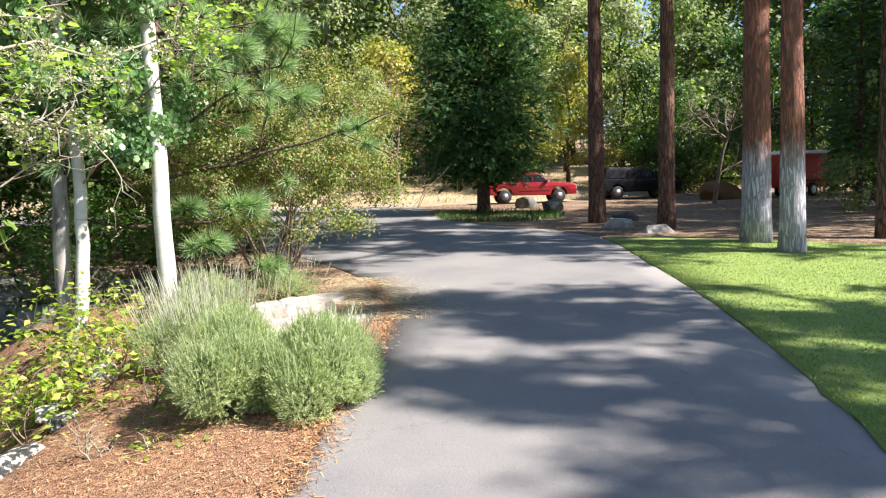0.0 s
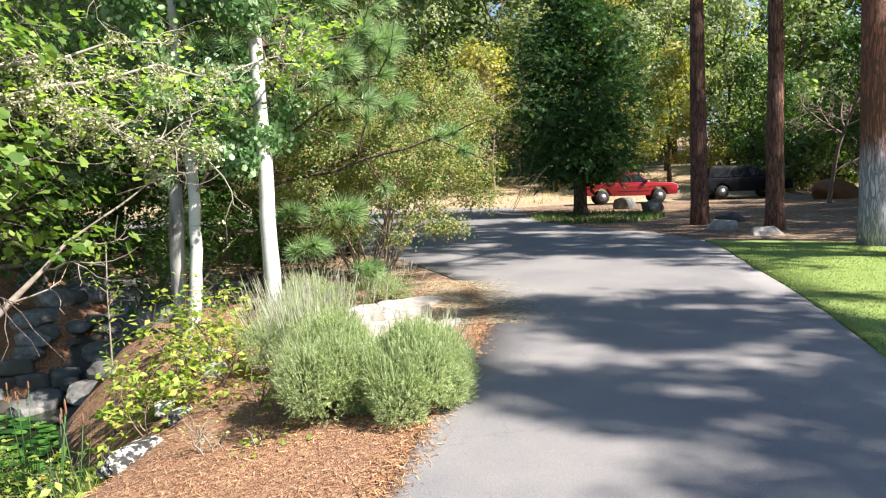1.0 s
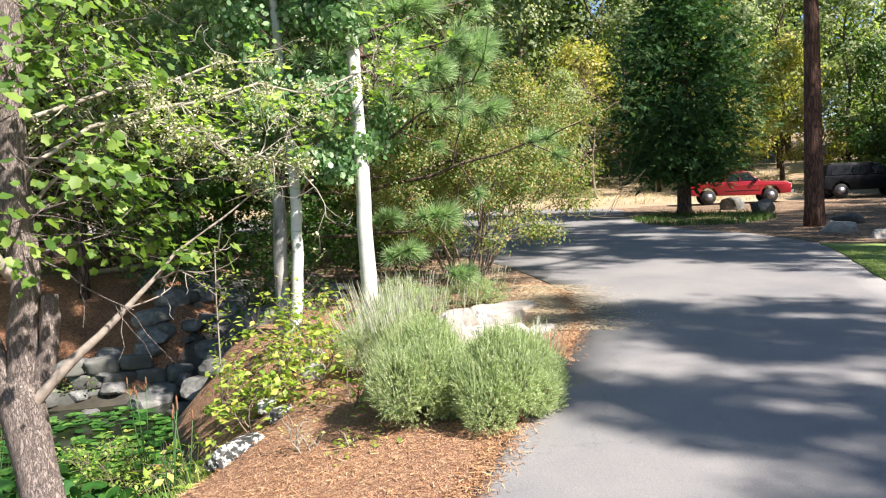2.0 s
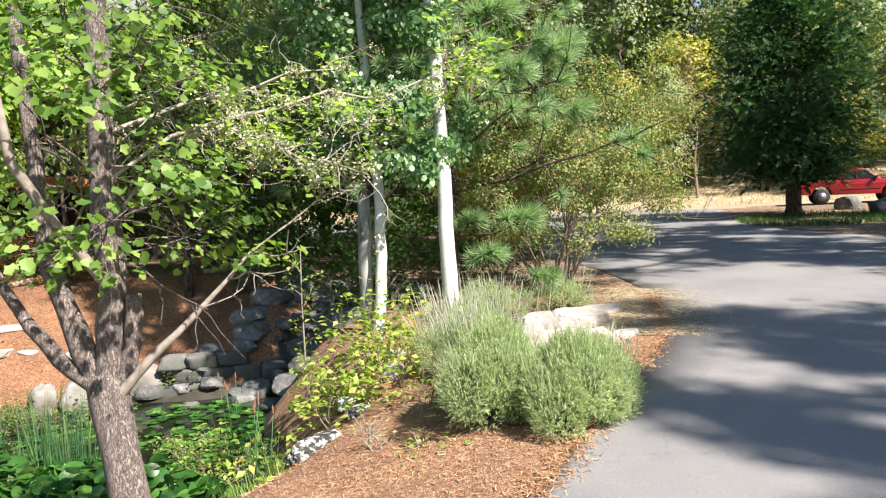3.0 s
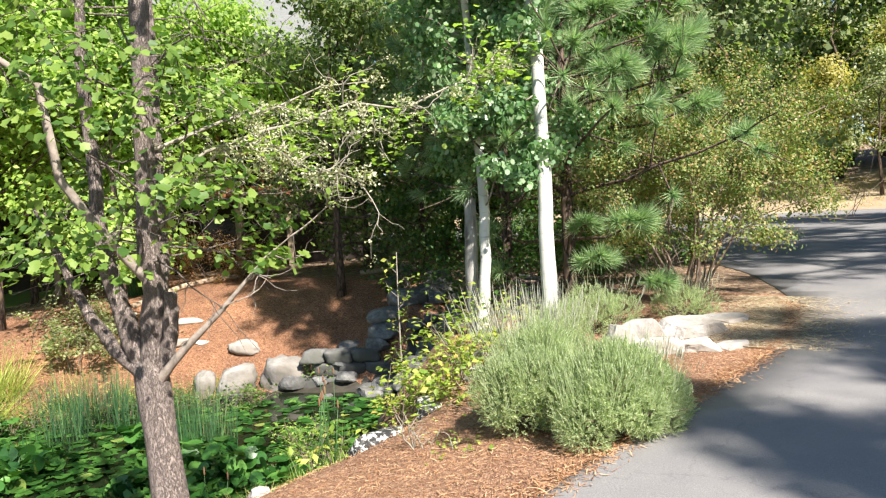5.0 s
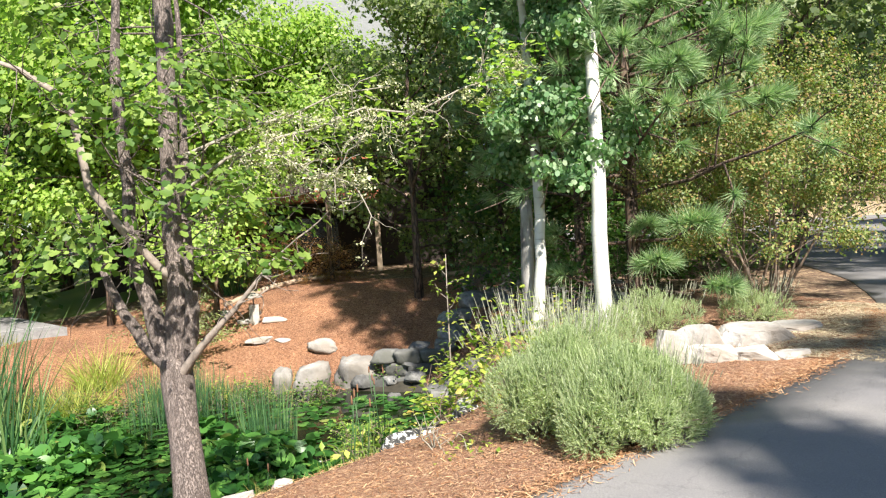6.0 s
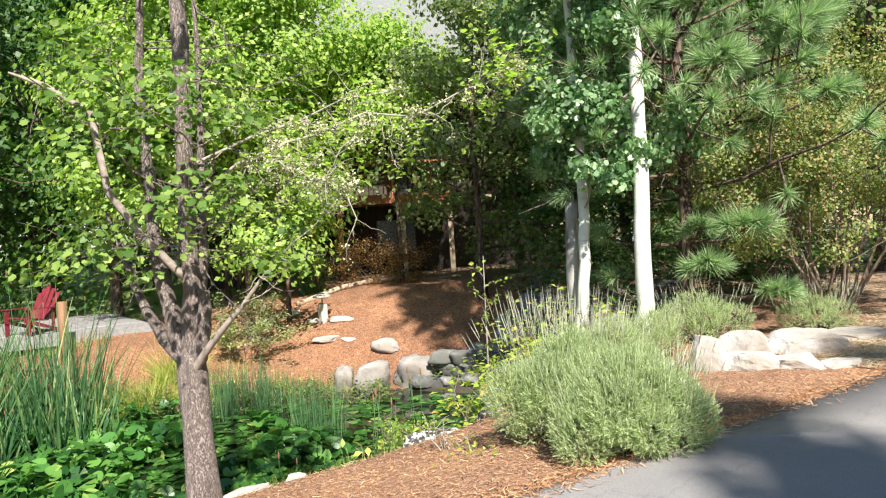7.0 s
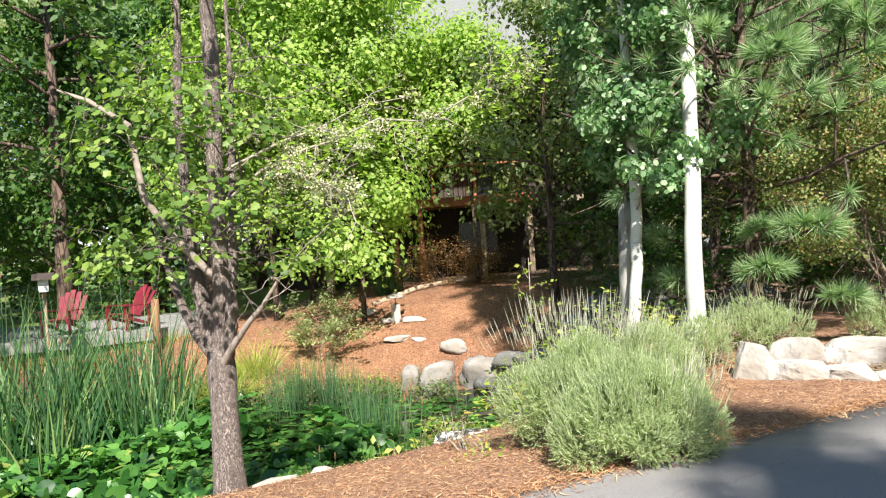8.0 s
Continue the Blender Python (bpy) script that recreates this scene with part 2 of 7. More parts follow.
M_ASPEN = aspen_bark()
M_SNAG = grainy("weathered_snag", [(0.35, (0.10, 0.09, 0.08)), (0.5, (0.30, 0.29, 0.26)), (0.7, (0.46, 0.45, 0.41))], 5, 0.85, stretch=(1, 1, 0.2), bump_d=0.02)
M_L_MAPLE = leafy("maple_leaf", [(0.0, (0.06, 0.135, 0.026)), (0.5, (0.14, 0.24, 0.045)), (1.0, (0.30, 0.41, 0.10))], 0.5, 0.5, (1.1, 1.25, 0.6))
M_L_LIME = leafy("lime_leaf", [(0.0, (0.16, 0.28, 0.05)), (0.5, (0.30, 0.44, 0.085)), (1.0, (0.45, 0.57, 0.16))], 0.55, 0.5, (1.1, 1.25, 0.6))
M_L_ASPEN = leafy("aspen_leaf", [(0.0, (0.08, 0.18, 0.065)), (0.5, (0.165, 0.30, 0.13)), (1.0, (0.36, 0.46, 0.29))], 0.4, 0.4, (1.05, 1.25, 0.7))
M_L_SHRUB = leafy("small_shrub_leaf", [(0.0, (0.11, 0.18, 0.05)), (0.45, (0.21, 0.28, 0.08)), (0.75, (0.34, 0.32, 0.12)), (1.0, (0.36, 0.21, 0.10))], 0.4)
M_L_YELLOW = leafy("yellow_green_leaf", [(0.0, (0.17, 0.28, 0.045)), (0.5, (0.32, 0.42, 0.07)), (0.9, (0.50, 0.52, 0.12)), (1.0, (0.5, 0.33, 0.09))], 0.45)
M_L_OAK = leafy("oak_leaf", [(0.0, (0.10, 0.155, 0.06)), (0.5, (0.185, 0.245, 0.095)), (1.0, (0.32, 0.36, 0.17))], 0.5)
M_L_OLIVE = leafy("dry_oak_leaf", [(0.0, (0.22, 0.21, 0.05)), (0.5, (0.40, 0.36, 0.09)), (1.0, (0.56, 0.46, 0.14))], 0.5)
M_L_GREYGREEN = leafy("grey_green_leaf", [(0.0, (0.19, 0.23, 0.11)), (0.5, (0.31, 0.35, 0.18)), (1.0, (0.46, 0.48, 0.28))], 0.5)
M_L_DARK = leafy("dark_leaf", [(0.0, (0.03, 0.085, 0.018)), (0.5, (0.06, 0.14, 0.028)), (1.0, (0.12, 0.20, 0.045))], 0.4)
M_L_CEDAR = leafy("cedar_spray", [(0.0, (0.028, 0.075, 0.032)), (0.5, (0.05, 0.115, 0.048)), (1.0, (0.10, 0.18, 0.072))], 0.25, 0.7, spec=0.1)
M_L_FIR = leafy("fir_spray", [(0.0, (0.03, 0.075, 0.025)), (0.5, (0.055, 0.115, 0.035)), (1.0, (0.10, 0.17, 0.05))], 0.25)
M_L_NEEDLE = leafy("pine_needle", [(0.0, (0.14, 0.26, 0.11)), (0.5, (0.27, 0.41, 0.20)), (1.0, (0.47, 0.56, 0.35))], 0.4, 0.5, (1.05, 1.2, 0.75))
M_LAV = leafy("lavender_leaf", [(0.0, (0.24, 0.32, 0.155)), (0.5, (0.40, 0.49, 0.265)), (1.0, (0.60, 0.655, 0.45))], 0.5, 0.7, (1.05, 1.12, 0.7))
M_LAVSPIKE = leafy("spent_lavender_spike", [(0.0, (0.20, 0.21, 0.16)), (0.6, (0.34, 0.35, 0.27)), (1.0, (0.50, 0.50, 0.40))], 0.2, 0.8)
M_REED = leafy("reed_blade", [(0.0, (0.02, 0.07, 0.03)), (0.45, (0.05, 0.135, 0.05)), (0.8, (0.12, 0.23, 0.08)), (0.95, (0.22, 0.31, 0.10)), (1.0, (0.40, 0.37, 0.18))], 0.35)
M_RUSH = leafy("rush_stem", [(0.0, (0.025, 0.085, 0.04)), (0.5, (0.06, 0.15, 0.065)), (1.0, (0.13, 0.24, 0.10))], 0.3)
# darker copy of grass_blade: the cedar's shade is painted into the colour
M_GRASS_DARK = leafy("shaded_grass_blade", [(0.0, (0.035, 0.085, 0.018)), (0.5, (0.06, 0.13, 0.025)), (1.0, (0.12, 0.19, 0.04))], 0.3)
M_STRAW = leafy("straw_blade", [(0.0, (0.20, 0.20, 0.06)), (0.5, (0.36, 0.33, 0.10)), (1.0, (0.55, 0.48, 0.20))], 0.3)
M_LILY = leafy("lily_pad", [(0.0, (0.016, 0.065, 0.014)), (0.5, (0.042, 0.135, 0.026)), (0.96, (0.12, 0.27, 0.055)), (1.0, (0.30, 0.33, 0.09))], 0.25, 0.36, spec=0.4)
M_SEED = plain("cattail_head", (0.18, 0.09, 0.045), 0.9)
M_RIM = plain("dull_wheel_metal", (0.22, 0.22, 0.23), 0.45, 0.7)
M_CHROME = plain("chrome", (0.7, 0.7, 0.7), 0.2, 1.0, 0.02)
M_CARRED = plain("red_car_paint", (0.27, 0.006, 0.015), 0.35, 0.0, 0.04, 0.6)
M_CARBLACK = plain("black_car_paint", (0.006, 0.007, 0.010), 0.5, 0.0, 0.05, 0.0)
M_CARBLACK.node_tree.nodes["Principled BSDF"].inputs["Specular IOR Level"].default_value = 0.2
M_TYRE = plain("tyre_rubber", (0.02, 0.02, 0.02), 0.85)
M_CARGLASS = plain("dark_car_glass", (0.012, 0.014, 0.018), 0.22)
M_TRAILRED = plain("red_trailer_paint", (0.33, 0.016, 0.016), 0.45, 0.0, 0.1)
M_WHITE = plain("white_paint", (0.75, 0.74, 0.70), 0.5)
M_LAMPCLEAR = plain("clear_lamp", (0.65, 0.65, 0.62), 0.15)


def water_mat():
    m, n, l, b = mat_new("pond_water")
    b.inputs["Base Color"].default_value = (0.012, 0.016, 0.008, 1)
    b.inputs["Roughness"].default_value = 0.06
    b.inputs["IOR"].default_value = 1.33
    t = noise_node(n, l, 3.5, 3, coords(n, l))
    bump(n, l, b, t.outputs[0], 0.05, 0.02)
    return m


M_WATER = water_mat()

# ---- building tools ----
class Geo:
    """Collects vertices and faces, then becomes one mesh."""
    def __init__(self):
        self.v, self.f, self.n = [], [], 0

    def add(self, verts, faces):
        self.v.append(np.asarray(verts, float).reshape(-1, 3))
        for fc in faces:
            self.f.append(np.asarray(fc, int) + self.n)
        self.n += len(self.v[-1])

    def tube(self, pts, radii, sides=7, cap=True):
        pts = [Vector(p) for p in pts]
        rings, prev = [], None
        for i, p in enumerate(pts):
            d = (pts[min(i + 1, len(pts) - 1)] - pts[max(i - 1, 0)]).normalized()
            a = (prev - d * prev.dot(d)) if prev else d.orthogonal()
            if a.length < 1e-5:
                a = d.orthogonal()
            a.normalize()
            prev = a
            b = d.cross(a)
            rings.append([p + (a * math.cos(k * math.tau / sides) + b * math.sin(k * math.tau / sides)) * radii[i] for k in range(sides)])
        faces = []
        for i in range(len(pts) - 1):
            for k in range(sides):
                k2 = (k + 1) % sides
                faces.append((i * sides + k, i * sides + k2, (i + 1) * sides + k2, (i + 1) * sides + k))
        if cap:
            faces.append(tuple(range(sides))[::-1])
            faces.append(tuple((len(pts) - 1) * sides + k for k in range(sides)))
        self.add([c for r in rings for c in r], faces)

    def box(self, lo, hi):
        (a, b, c), (d, e, f) = lo, hi
        self.add([(a, b, c), (d, b, c), (d, e, c), (a, e, c), (a, b, f), (d, b, f), (d, e, f), (a, e, f)],
                 [(3, 2, 1, 0), (4, 5, 6, 7), (0, 1, 5, 4), (1, 2, 6, 5), (2, 3, 7, 6), (3, 0, 4, 7)])

    def scatter(self, tv, tf, P, R, S):
        """Copies of a small template (tv, tf) at points P, turned by R, scaled by S."""
        tv = np.asarray(tv, float)
        P, S = np.asarray(P, float), np.asarray(S, float)
        if S.ndim == 1:
            S = np.repeat(S[:, None], 3, 1)
        V = np.einsum("nij,nkj->nki", R, tv[None] * S[:, None, :]) + P[:, None]
        nv = len(tv)
        off = np.arange(len(P)) * nv + self.n
        self.v.append(V.reshape(-1, 3))
        for fc in tf:
            self.f.append(("many", off[:, None] + np.asarray(fc)[None]))
        self.n += len(P) * nv

    def mesh(self, name, material, smooth=True):
        me = bpy.data.meshes.new(name)
        V = np.concatenate(self.v) if self.v else np.zeros((0, 3))
        loops, sizes = [], []
        for f in self.f:
            if isinstance(f, tuple):
                loops.append(f[1].ravel())
                sizes.append(np.full(len(f[1]), f[1].shape[1]))
            else:
                loops.append(f)
                sizes.append(np.array([len(f)]))
        L, Z = np.concatenate(loops), np.concatenate(sizes)
        me.vertices.add(len(V))
        me.vertices.foreach_set("co", V.ravel().astype(np.float32))
        me.loops.add(len(L))
        me.loops.foreach_set("vertex_index", L.astype(np.int32))
        me.polygons.add(len(Z))
        starts = np.concatenate(([0], np.cumsum(Z)[:-1]))
        me.polygons.foreach_set("loop_start", starts.astype(np.int32))
        me.polygons.foreach_set("use_smooth", np.full(len(Z), smooth))
        me.update(calc_edges=True)
        for m in material if isinstance(material, (list, tuple)) else [material]:
            me.materials.append(m)
        return me


def thing(name, at, label, category, group="", kind="", rz=0.0):
    ob = new(name)
    ob.empty_display_size = 0.1
    ob.matrix_world = pose(*at, 0, 0, rz)
    return tagged(ob, label, category, group, kind)


def part(name, geo, material, parent, label="", smooth=True):
    """One mesh object under a thing or a part, in the parent's own coordinates."""
    me = geo.mesh(name, material, smooth) if isinstance(geo, Geo) else geo
    ob = new(name, me)
    ob.parent = parent
    return tagged(ob, label)


def single(name, geo, material, at, label, category, group="", kind="", smooth=True, rz=0.0):
    ob = new(name, geo.mesh(name, material, smooth) if isinstance(geo, Geo) else geo)
    ob.matrix_world = pose(*at, 0, 0, rz)
    return tagged(ob, label, category, group, kind)


def rand_rot(rng, n, tilt=0.7, spin=True):
    """Turns for leaves: any heading, tilted off the level by about tilt radians."""
    yaw, ti, he = rng.uniform(0, math.tau, n), rng.normal(0, tilt, n), rng.uniform(0, math.tau, n)
    def rz(a):
        c, s, o, i = np.cos(a), np.sin(a), np.zeros(n), np.ones(n)
        return np.stack([np.stack([c, -s, o], -1), np.stack([s, c, o], -1), np.stack([o, o, i], -1)], -2)
    c, s, o, i = np.cos(ti), np.sin(ti), np.zeros(n), np.ones(n)
    rx = np.stack([np.stack([i, o, o], -1), np.stack([o, c, -s], -1), np.stack([o, s, c], -1)], -2)
    return rz(he) @ rx @ rz(yaw)


def along(D, rng=None, flip=0.0):
    """Turns that lay a template's +x along each direction D, with its face up or spun at random."""
    D = np.asarray(D, float)
    D = D / np.maximum(np.linalg.norm(D, axis=1, keepdims=True), 1e-9)
    up = np.tile([0.0, 0.0, 1.0], (len(D), 1))
    if rng is not None:
        up = rng.normal(0, 1, D.shape) * flip + up * (1 - flip)
    y = np.cross(up, D)
    y /= np.maximum(np.linalg.norm(y, axis=1, keepdims=True), 1e-9)
    z = np.cross(D, y)
    return np.stack([D, y, z], -1)


# leaf shapes, 1 long, stalk at the origin
LEAF_FOLD = ([(0, 0, 0), (0.45, 0.30, 0.06), (0.5, 0, -0.02), (0.45, -0.30, 0.06), (1, 0, -0.10)], [(0, 2, 1), (1, 2, 4), (0, 3, 2), (3, 4, 2)])
LEAF_QUAD = ([(0, 0, 0), (0.5, 0.34, 0.05), (1, 0, -0.08), (0.5, -0.34, 0.05)], [(0, 3, 2, 1)])
LEAF_ROUND = ([(0.0, 0, 0), (0.35, 0.40, 0.03), (0.85, 0.33, 0.0), (1.05, 0, -0.06), (0.85, -0.33, 0.0), (0.35, -0.40, 0.03)], [(0, 5, 4, 3, 2, 1)])
LEAF_LOBED = ([(0, 0, 0), (0.15, 0.42, 0.05), (0.42, 0.36, 0.0), (0.70, 0.44, 0.03), (0.78, 0.27, -0.03), (1.03, 0, -0.12),
               (0.78, -0.27, -0.03), (0.70, -0.44, 0.03), (0.42, -0.36, 0.0), (0.15, -0.42, 0.05)],
              [(0, 2, 1), (0, 4, 2), (2, 4, 3), (0, 5, 4), (0, 6, 5), (0, 8, 6), (8, 7, 6), (0, 9, 8)])
SPRAY = ([(0, 0, 0), (0.35, 0.22, 0.03), (0.7, 0.17, -0.02), (1.0, 0, -0.14), (0.7, -0.17, -0.02), (0.35, -0.22, 0.03)], [(0, 5, 4, 3, 2, 1)])
FEATHER = ([(0, 0.02, 0), (0, -0.02, 0), (1, 0, -0.12)] + [p for k in range(5) for s in (1, -1) for p in ((0.12 + 0.16 * k, 0, -0.02 * k), (0.24 + 0.16 * k, 0, -0.02 * k), (0.36 + 0.15 * k, s * (0.30 - 0.045 * k), 0.05 - 0.05 * k))],
           [(0, 1, 2)] + [(3 + 3 * i, 4 + 3 * i, 5 + 3 * i) for i in range(10)])
NEEDLE = ([(0, 0.017, 0), (0, -0.017, 0), (1, 0, -0.05)], [(0, 1, 2)])
BLADE = ([(0, 0.5, 0), (0, -0.5, 0), (0.5, -0.42, 0.0), (0.5, 0.42, 0.0), (0.85, 0.22, -0.05), (0.85, -0.22, -0.05), (1, 0, -0.1)], [(0, 1, 2, 3), (3, 2, 5, 4), (4, 5, 6)])


def limb(g, p, d, length, r, rng, depth, tips, up=0.12, wob=0.22, kids=4, sides=6, n=5, spread=0.9, taper=0.35, first=0.3):
    """A branch that wanders and bears smaller ones; the ends go into tips as (point, direction)."""
    p, d = Vector(p), Vector(d).normalized()
    path, dirs = [p.copy()], [d.copy()]
    for i in range(n):
        d = (d + Vector(rng.normal(0, wob, 3)) + Vector((0, 0, up))).normalized()
        p = p + d * (length / n)
        path.append(p.copy())
        dirs.append(d.copy())
    g.tube(path, np.linspace(r, r * taper, n + 1), sides, cap=False)
    if depth == 0:
        for q, e in list(zip(path, dirs))[2:]:
            tips.append((q, e))
        return
    for k in range(kids):
        t = rng.uniform(first, 1.0) * n
        i = min(int(t), n - 1)
        q = path[i].lerp(path[i + 1], t - i)
        side = Vector(rng.normal(0, 1, 3))
        side = (side - dirs[i] * side.dot(dirs[i])).normalized()
        limb(g, q, dirs[i] * 0.6 + side * spread, length * rng.uniform(0.4, 0.62), r * 0.45, rng, depth - 1, tips, up, wob, kids, max(4, sides - 1), max(3, n - 1), spread, taper, first)
    tips.append((path[-1], dirs[-1]))


def facing(N, rng):
    """Rotations that turn each leaf's face towards N, spun at random about it."""
    N = np.asarray(N, float)
    N = N / np.linalg.norm(N, axis=1, keepdims=True)
    a = rng.normal(0, 1, N.shape)
    x = a - N * np.sum(a * N, 1, keepdims=True)
    x = x / np.linalg.norm(x, axis=1, keepdims=True)
    return np.stack([x, np.cross(N, x), N], 2)


def leaves_out(g, tips, per, size, rng, shape, spread, rough=0.6, up=0.55, var=0.3, squash=0.7):
    """Leaves in clumps, each clump turning its leaves outwards and up."""
    T = np.repeat(np.array([tuple(t[0]) for t in tips]), per, 0)
    off = rng.normal(0, 1, T.shape) * np.array([spread, spread, spread * squash])
    rad = T * np.array([1, 1, 0])
    rad = rad / np.maximum(np.linalg.norm(rad, axis=1, keepdims=True), 0.3)
    N = rad * 0.6 + off / spread * 0.5 + np.array([0, 0, up]) + rng.normal(0, rough, T.shape)
    g.scatter(shape[0], shape[1], T + off, facing(N, rng), size * rng.uniform(1 - var, 1 + var, len(T)))


def leaves_at(g, tips, per, size, rng, shape=LEAF_QUAD, spread=0.15, tilt=0.7, var=0.3, squash=0.8):
    P = np.repeat(np.array([tuple(t[0]) for t in tips]), per, 0)
    P = P + rng.normal(0, 1, P.shape) * np.array([spread, spread, spread * squash])
    S = size * rng.uniform(1 - var, 1 + var, len(P))
    g.scatter(shape[0], shape[1], P, rand_rot(rng, len(P), tilt), S)


def tuft(g, at, d, rng, n=70, length=0.18, fan=0.75):
    """A brush of pine needles round the end of a twig."""
    d = np.array(d, float)
    D = d / np.linalg.norm(d) + rng.normal(0, fan, (n, 3))
    P = np.tile(np.array(at, float), (n, 1)) - np.outer(rng.uniform(0, length * 0.45, n), d / np.linalg.norm(d))
    g.scatter(NEEDLE[0], NEEDLE[1], P, along(D, rng, 0.8), np.stack([length * rng.uniform(0.7, 1.1, n), np.full(n, 0.42), np.full(n, length)], 1))


def blades(g, P, D, L, W, rng, bend=0.25):
    """Long leaves: each a narrow strip that bows over."""
    n, seg = len(P), 5
    P, D, L, W = np.asarray(P, float), np.asarray(D, float), np.asarray(L, float), np.asarray(W, float)
    D = D / np.linalg.norm(D, axis=1, keepdims=True)
    out = np.stack([D[:, 0], D[:, 1], np.zeros(n)], 1) + rng.normal(0, 0.08, (n, 3)) * [1, 1, 0]
    a = rng.uniform(0, math.tau, n)
    side = np.stack([np.cos(a), np.sin(a), np.zeros(n)], 1) * W[:, None] / 2
    V = []
    for k in range(seg + 1):
        t = k / seg
        c = P + D * (L * t)[:, None] + out * (bend * L * t ** 2.2)[:, None] - np.array([0, 0, 1]) * (bend * 0.5 * L * t ** 3)[:, None] * np.linalg.norm(out, axis=1, keepdims=True)
        w = (1 - t ** 2.5) * 0.96 + 0.04
        V += [c - side * w, c + side * w]
    V = np.stack(V, 1)
    m = 2 * (seg + 1)
    off = np.arange(n) * m + g.n
    g.v.append(V.reshape(-1, 3))
    for k in range(seg):
        g.f.append(("many", off[:, None] + np.array([2 * k, 2 * k + 1, 2 * k + 3, 2 * k + 2])[None]))
    g.n += n * m


def rock_mesh(name, size, seed, material, sub=3, rough=0.22, flat=0.0, cuts=5):
    """A worn boulder: a ball cut by a few planes, roughened and rounded."""
    rng = np.random.default_rng(seed)
    bm = bmesh.new()
    bmesh.ops.create_icosphere(bm, subdivisions=sub, radius=1.0)
    planes = [(Vector(rng.normal(0, 1, 3)).normalized(), rng.uniform(0.55, 0.85)) for _ in range(cuts + 2)] + [(Vector((rng.normal(0, 0.15), rng.normal(0, 0.15), 1)).normalized(), rng.uniform(0.6, 0.75))]
    o = Vector(rng.uniform(-50, 50, 3))
    for v in bm.verts:
        c = v.co.copy()
        for nrm, dd in planes:
            k = c.dot(nrm) - dd
            if k > 0:
                c -= nrm * k * 0.88
        c *= 1 + rough * 0.45 * noise.noise(v.co * 1.3 + o) + rough * 0.22 * noise.noise(v.co * 3.7 + o) + rough * 0.14 * noise.noise(v.co * 9 + o)
        if c.z < -0.3:
            c.z = -0.3 + (c.z + 0.3) * 0.5
        v.co = Vector((c.x * size[0], c.y * size[1], (c.z + 0.35) * size[2]))
    me = bpy.data.meshes.new(name)
    bm.to_mesh(me)
    bm.free()
    me.materials.append(material)
    for p in me.polygons:
        p.use_smooth = sub > 3
    return me


def cleft_mesh(name, size, seed, material, faces=9):
    """A quarried-looking boulder: a rounded block split along flat planes, with chipped arrises."""
    rng = np.random.default_rng(seed)
    bm = bmesh.new()
    bmesh.ops.create_cube(bm, size=2.0)
    bmesh.ops.subdivide_edges(bm, edges=bm.edges[:], cuts=13, use_grid_fill=True)
    o = Vector(rng.uniform(-50, 50, 3))
    planes = [(Vector((0, 0, 1)) + Vector(rng.normal(0, 0.10, 3)), rng.uniform(0.62, 0.8))]
    for k in range(faces):
        a = k * math.tau / faces + rng.uniform(-0.35, 0.35)
        planes.append((Vector((math.cos(a), math.sin(a), rng.uniform(-0.1, 0.75))), rng.uniform(0.66, 0.9)))
    planes = [(p.normalized(), d) for p, d in planes]
    for v in bm.verts:
        c = v.co / (abs(v.co.x) ** 4 + abs(v.co.y) ** 4 + abs(v.co.z) ** 4) ** 0.25
        for nrm, dd in planes:
            k = c.dot(nrm) - dd - 0.035 * noise.noise(c * 2.5 + o * 1.7)
            if k > 0:
                c -= nrm * k * 0.97
        c *= 1 + 0.05 * noise.noise(c * 2.0 + o) + 0.028 * noise.noise(c * 6 + o) + 0.014 * noise.noise(c * 15 + o)
        v.co = Vector((c.x * size[0], c.y * size[1], c.z * size[2]))
    me = bpy.data.meshes.new(name)
    bm.to_mesh(me)
    bm.free()
    me.materials.append(material)
    return me


def block_mesh(name, size, seed, material, power=6, cuts=4, rough=0.10):
    """A rough-hewn building stone."""
    rng = np.random.default_rng(seed)
    bm = bmesh.new()
    bmesh.ops.create_cube(bm, size=2.0)
    bmesh.ops.subdivide_edges(bm, edges=bm.edges[:], cuts=cuts, use_grid_fill=True)
    o = Vector(rng.uniform(-50, 50, 3))
    skew = rng.normal(0, 0.12, 4)
    for v in bm.verts:
        c = v.co
        r = (abs(c.x) ** power + abs(c.y) ** power + abs(c.z) ** power) ** (1 / power)
        c = c / r
        c = c * (1 + rough * (noise.noise(c * 1.5 + o) + 0.6 * noise.noise(c * 4 + o) + 0.25 * noise.noise(c * 11 + o)))
        v.co = Vector(((c.x + skew[0] * c.z + skew[2] * c.y) * size[0], (c.y + skew[1] * c.z) * size[1], (c.z + skew[3] * c.x) * size[2]))
    me = bpy.data.meshes.new(name)
    bm.to_mesh(me)
    bm.free()
    me.materials.append(material)
    for p in me.polygons:
        p.use_smooth = True
    return me


def poly_sdf(x, y, poly):
    """Signed distance to a closed outline, negative inside."""
    x, y = np.asarray(x, float), np.asarray(y, float)
    d, inside = np.full(x.shape, 1e9), np.zeros(x.shape, bool)
    for (ax, ay), (bx, by) in zip(poly, poly[1:] + poly[:1]):
        ex, ey = bx - ax, by - ay
        t = np.clip(((x - ax) * ex + (y - ay) * ey) / (ex * ex + ey * ey), 0, 1)
        d = np.minimum(d, np.hypot(x - ax - t * ex, y - ay - t * ey))
        hit = ((ay > y) != (by > y)) & (x < ex * (y - ay) / (ey if ey else 1e-9) + ax)
        inside ^= hit
    return np.where(inside, -d, d)


def smooth01(t):
    t = np.clip(t, 0, 1)
    return t * t * (3 - 2 * t)

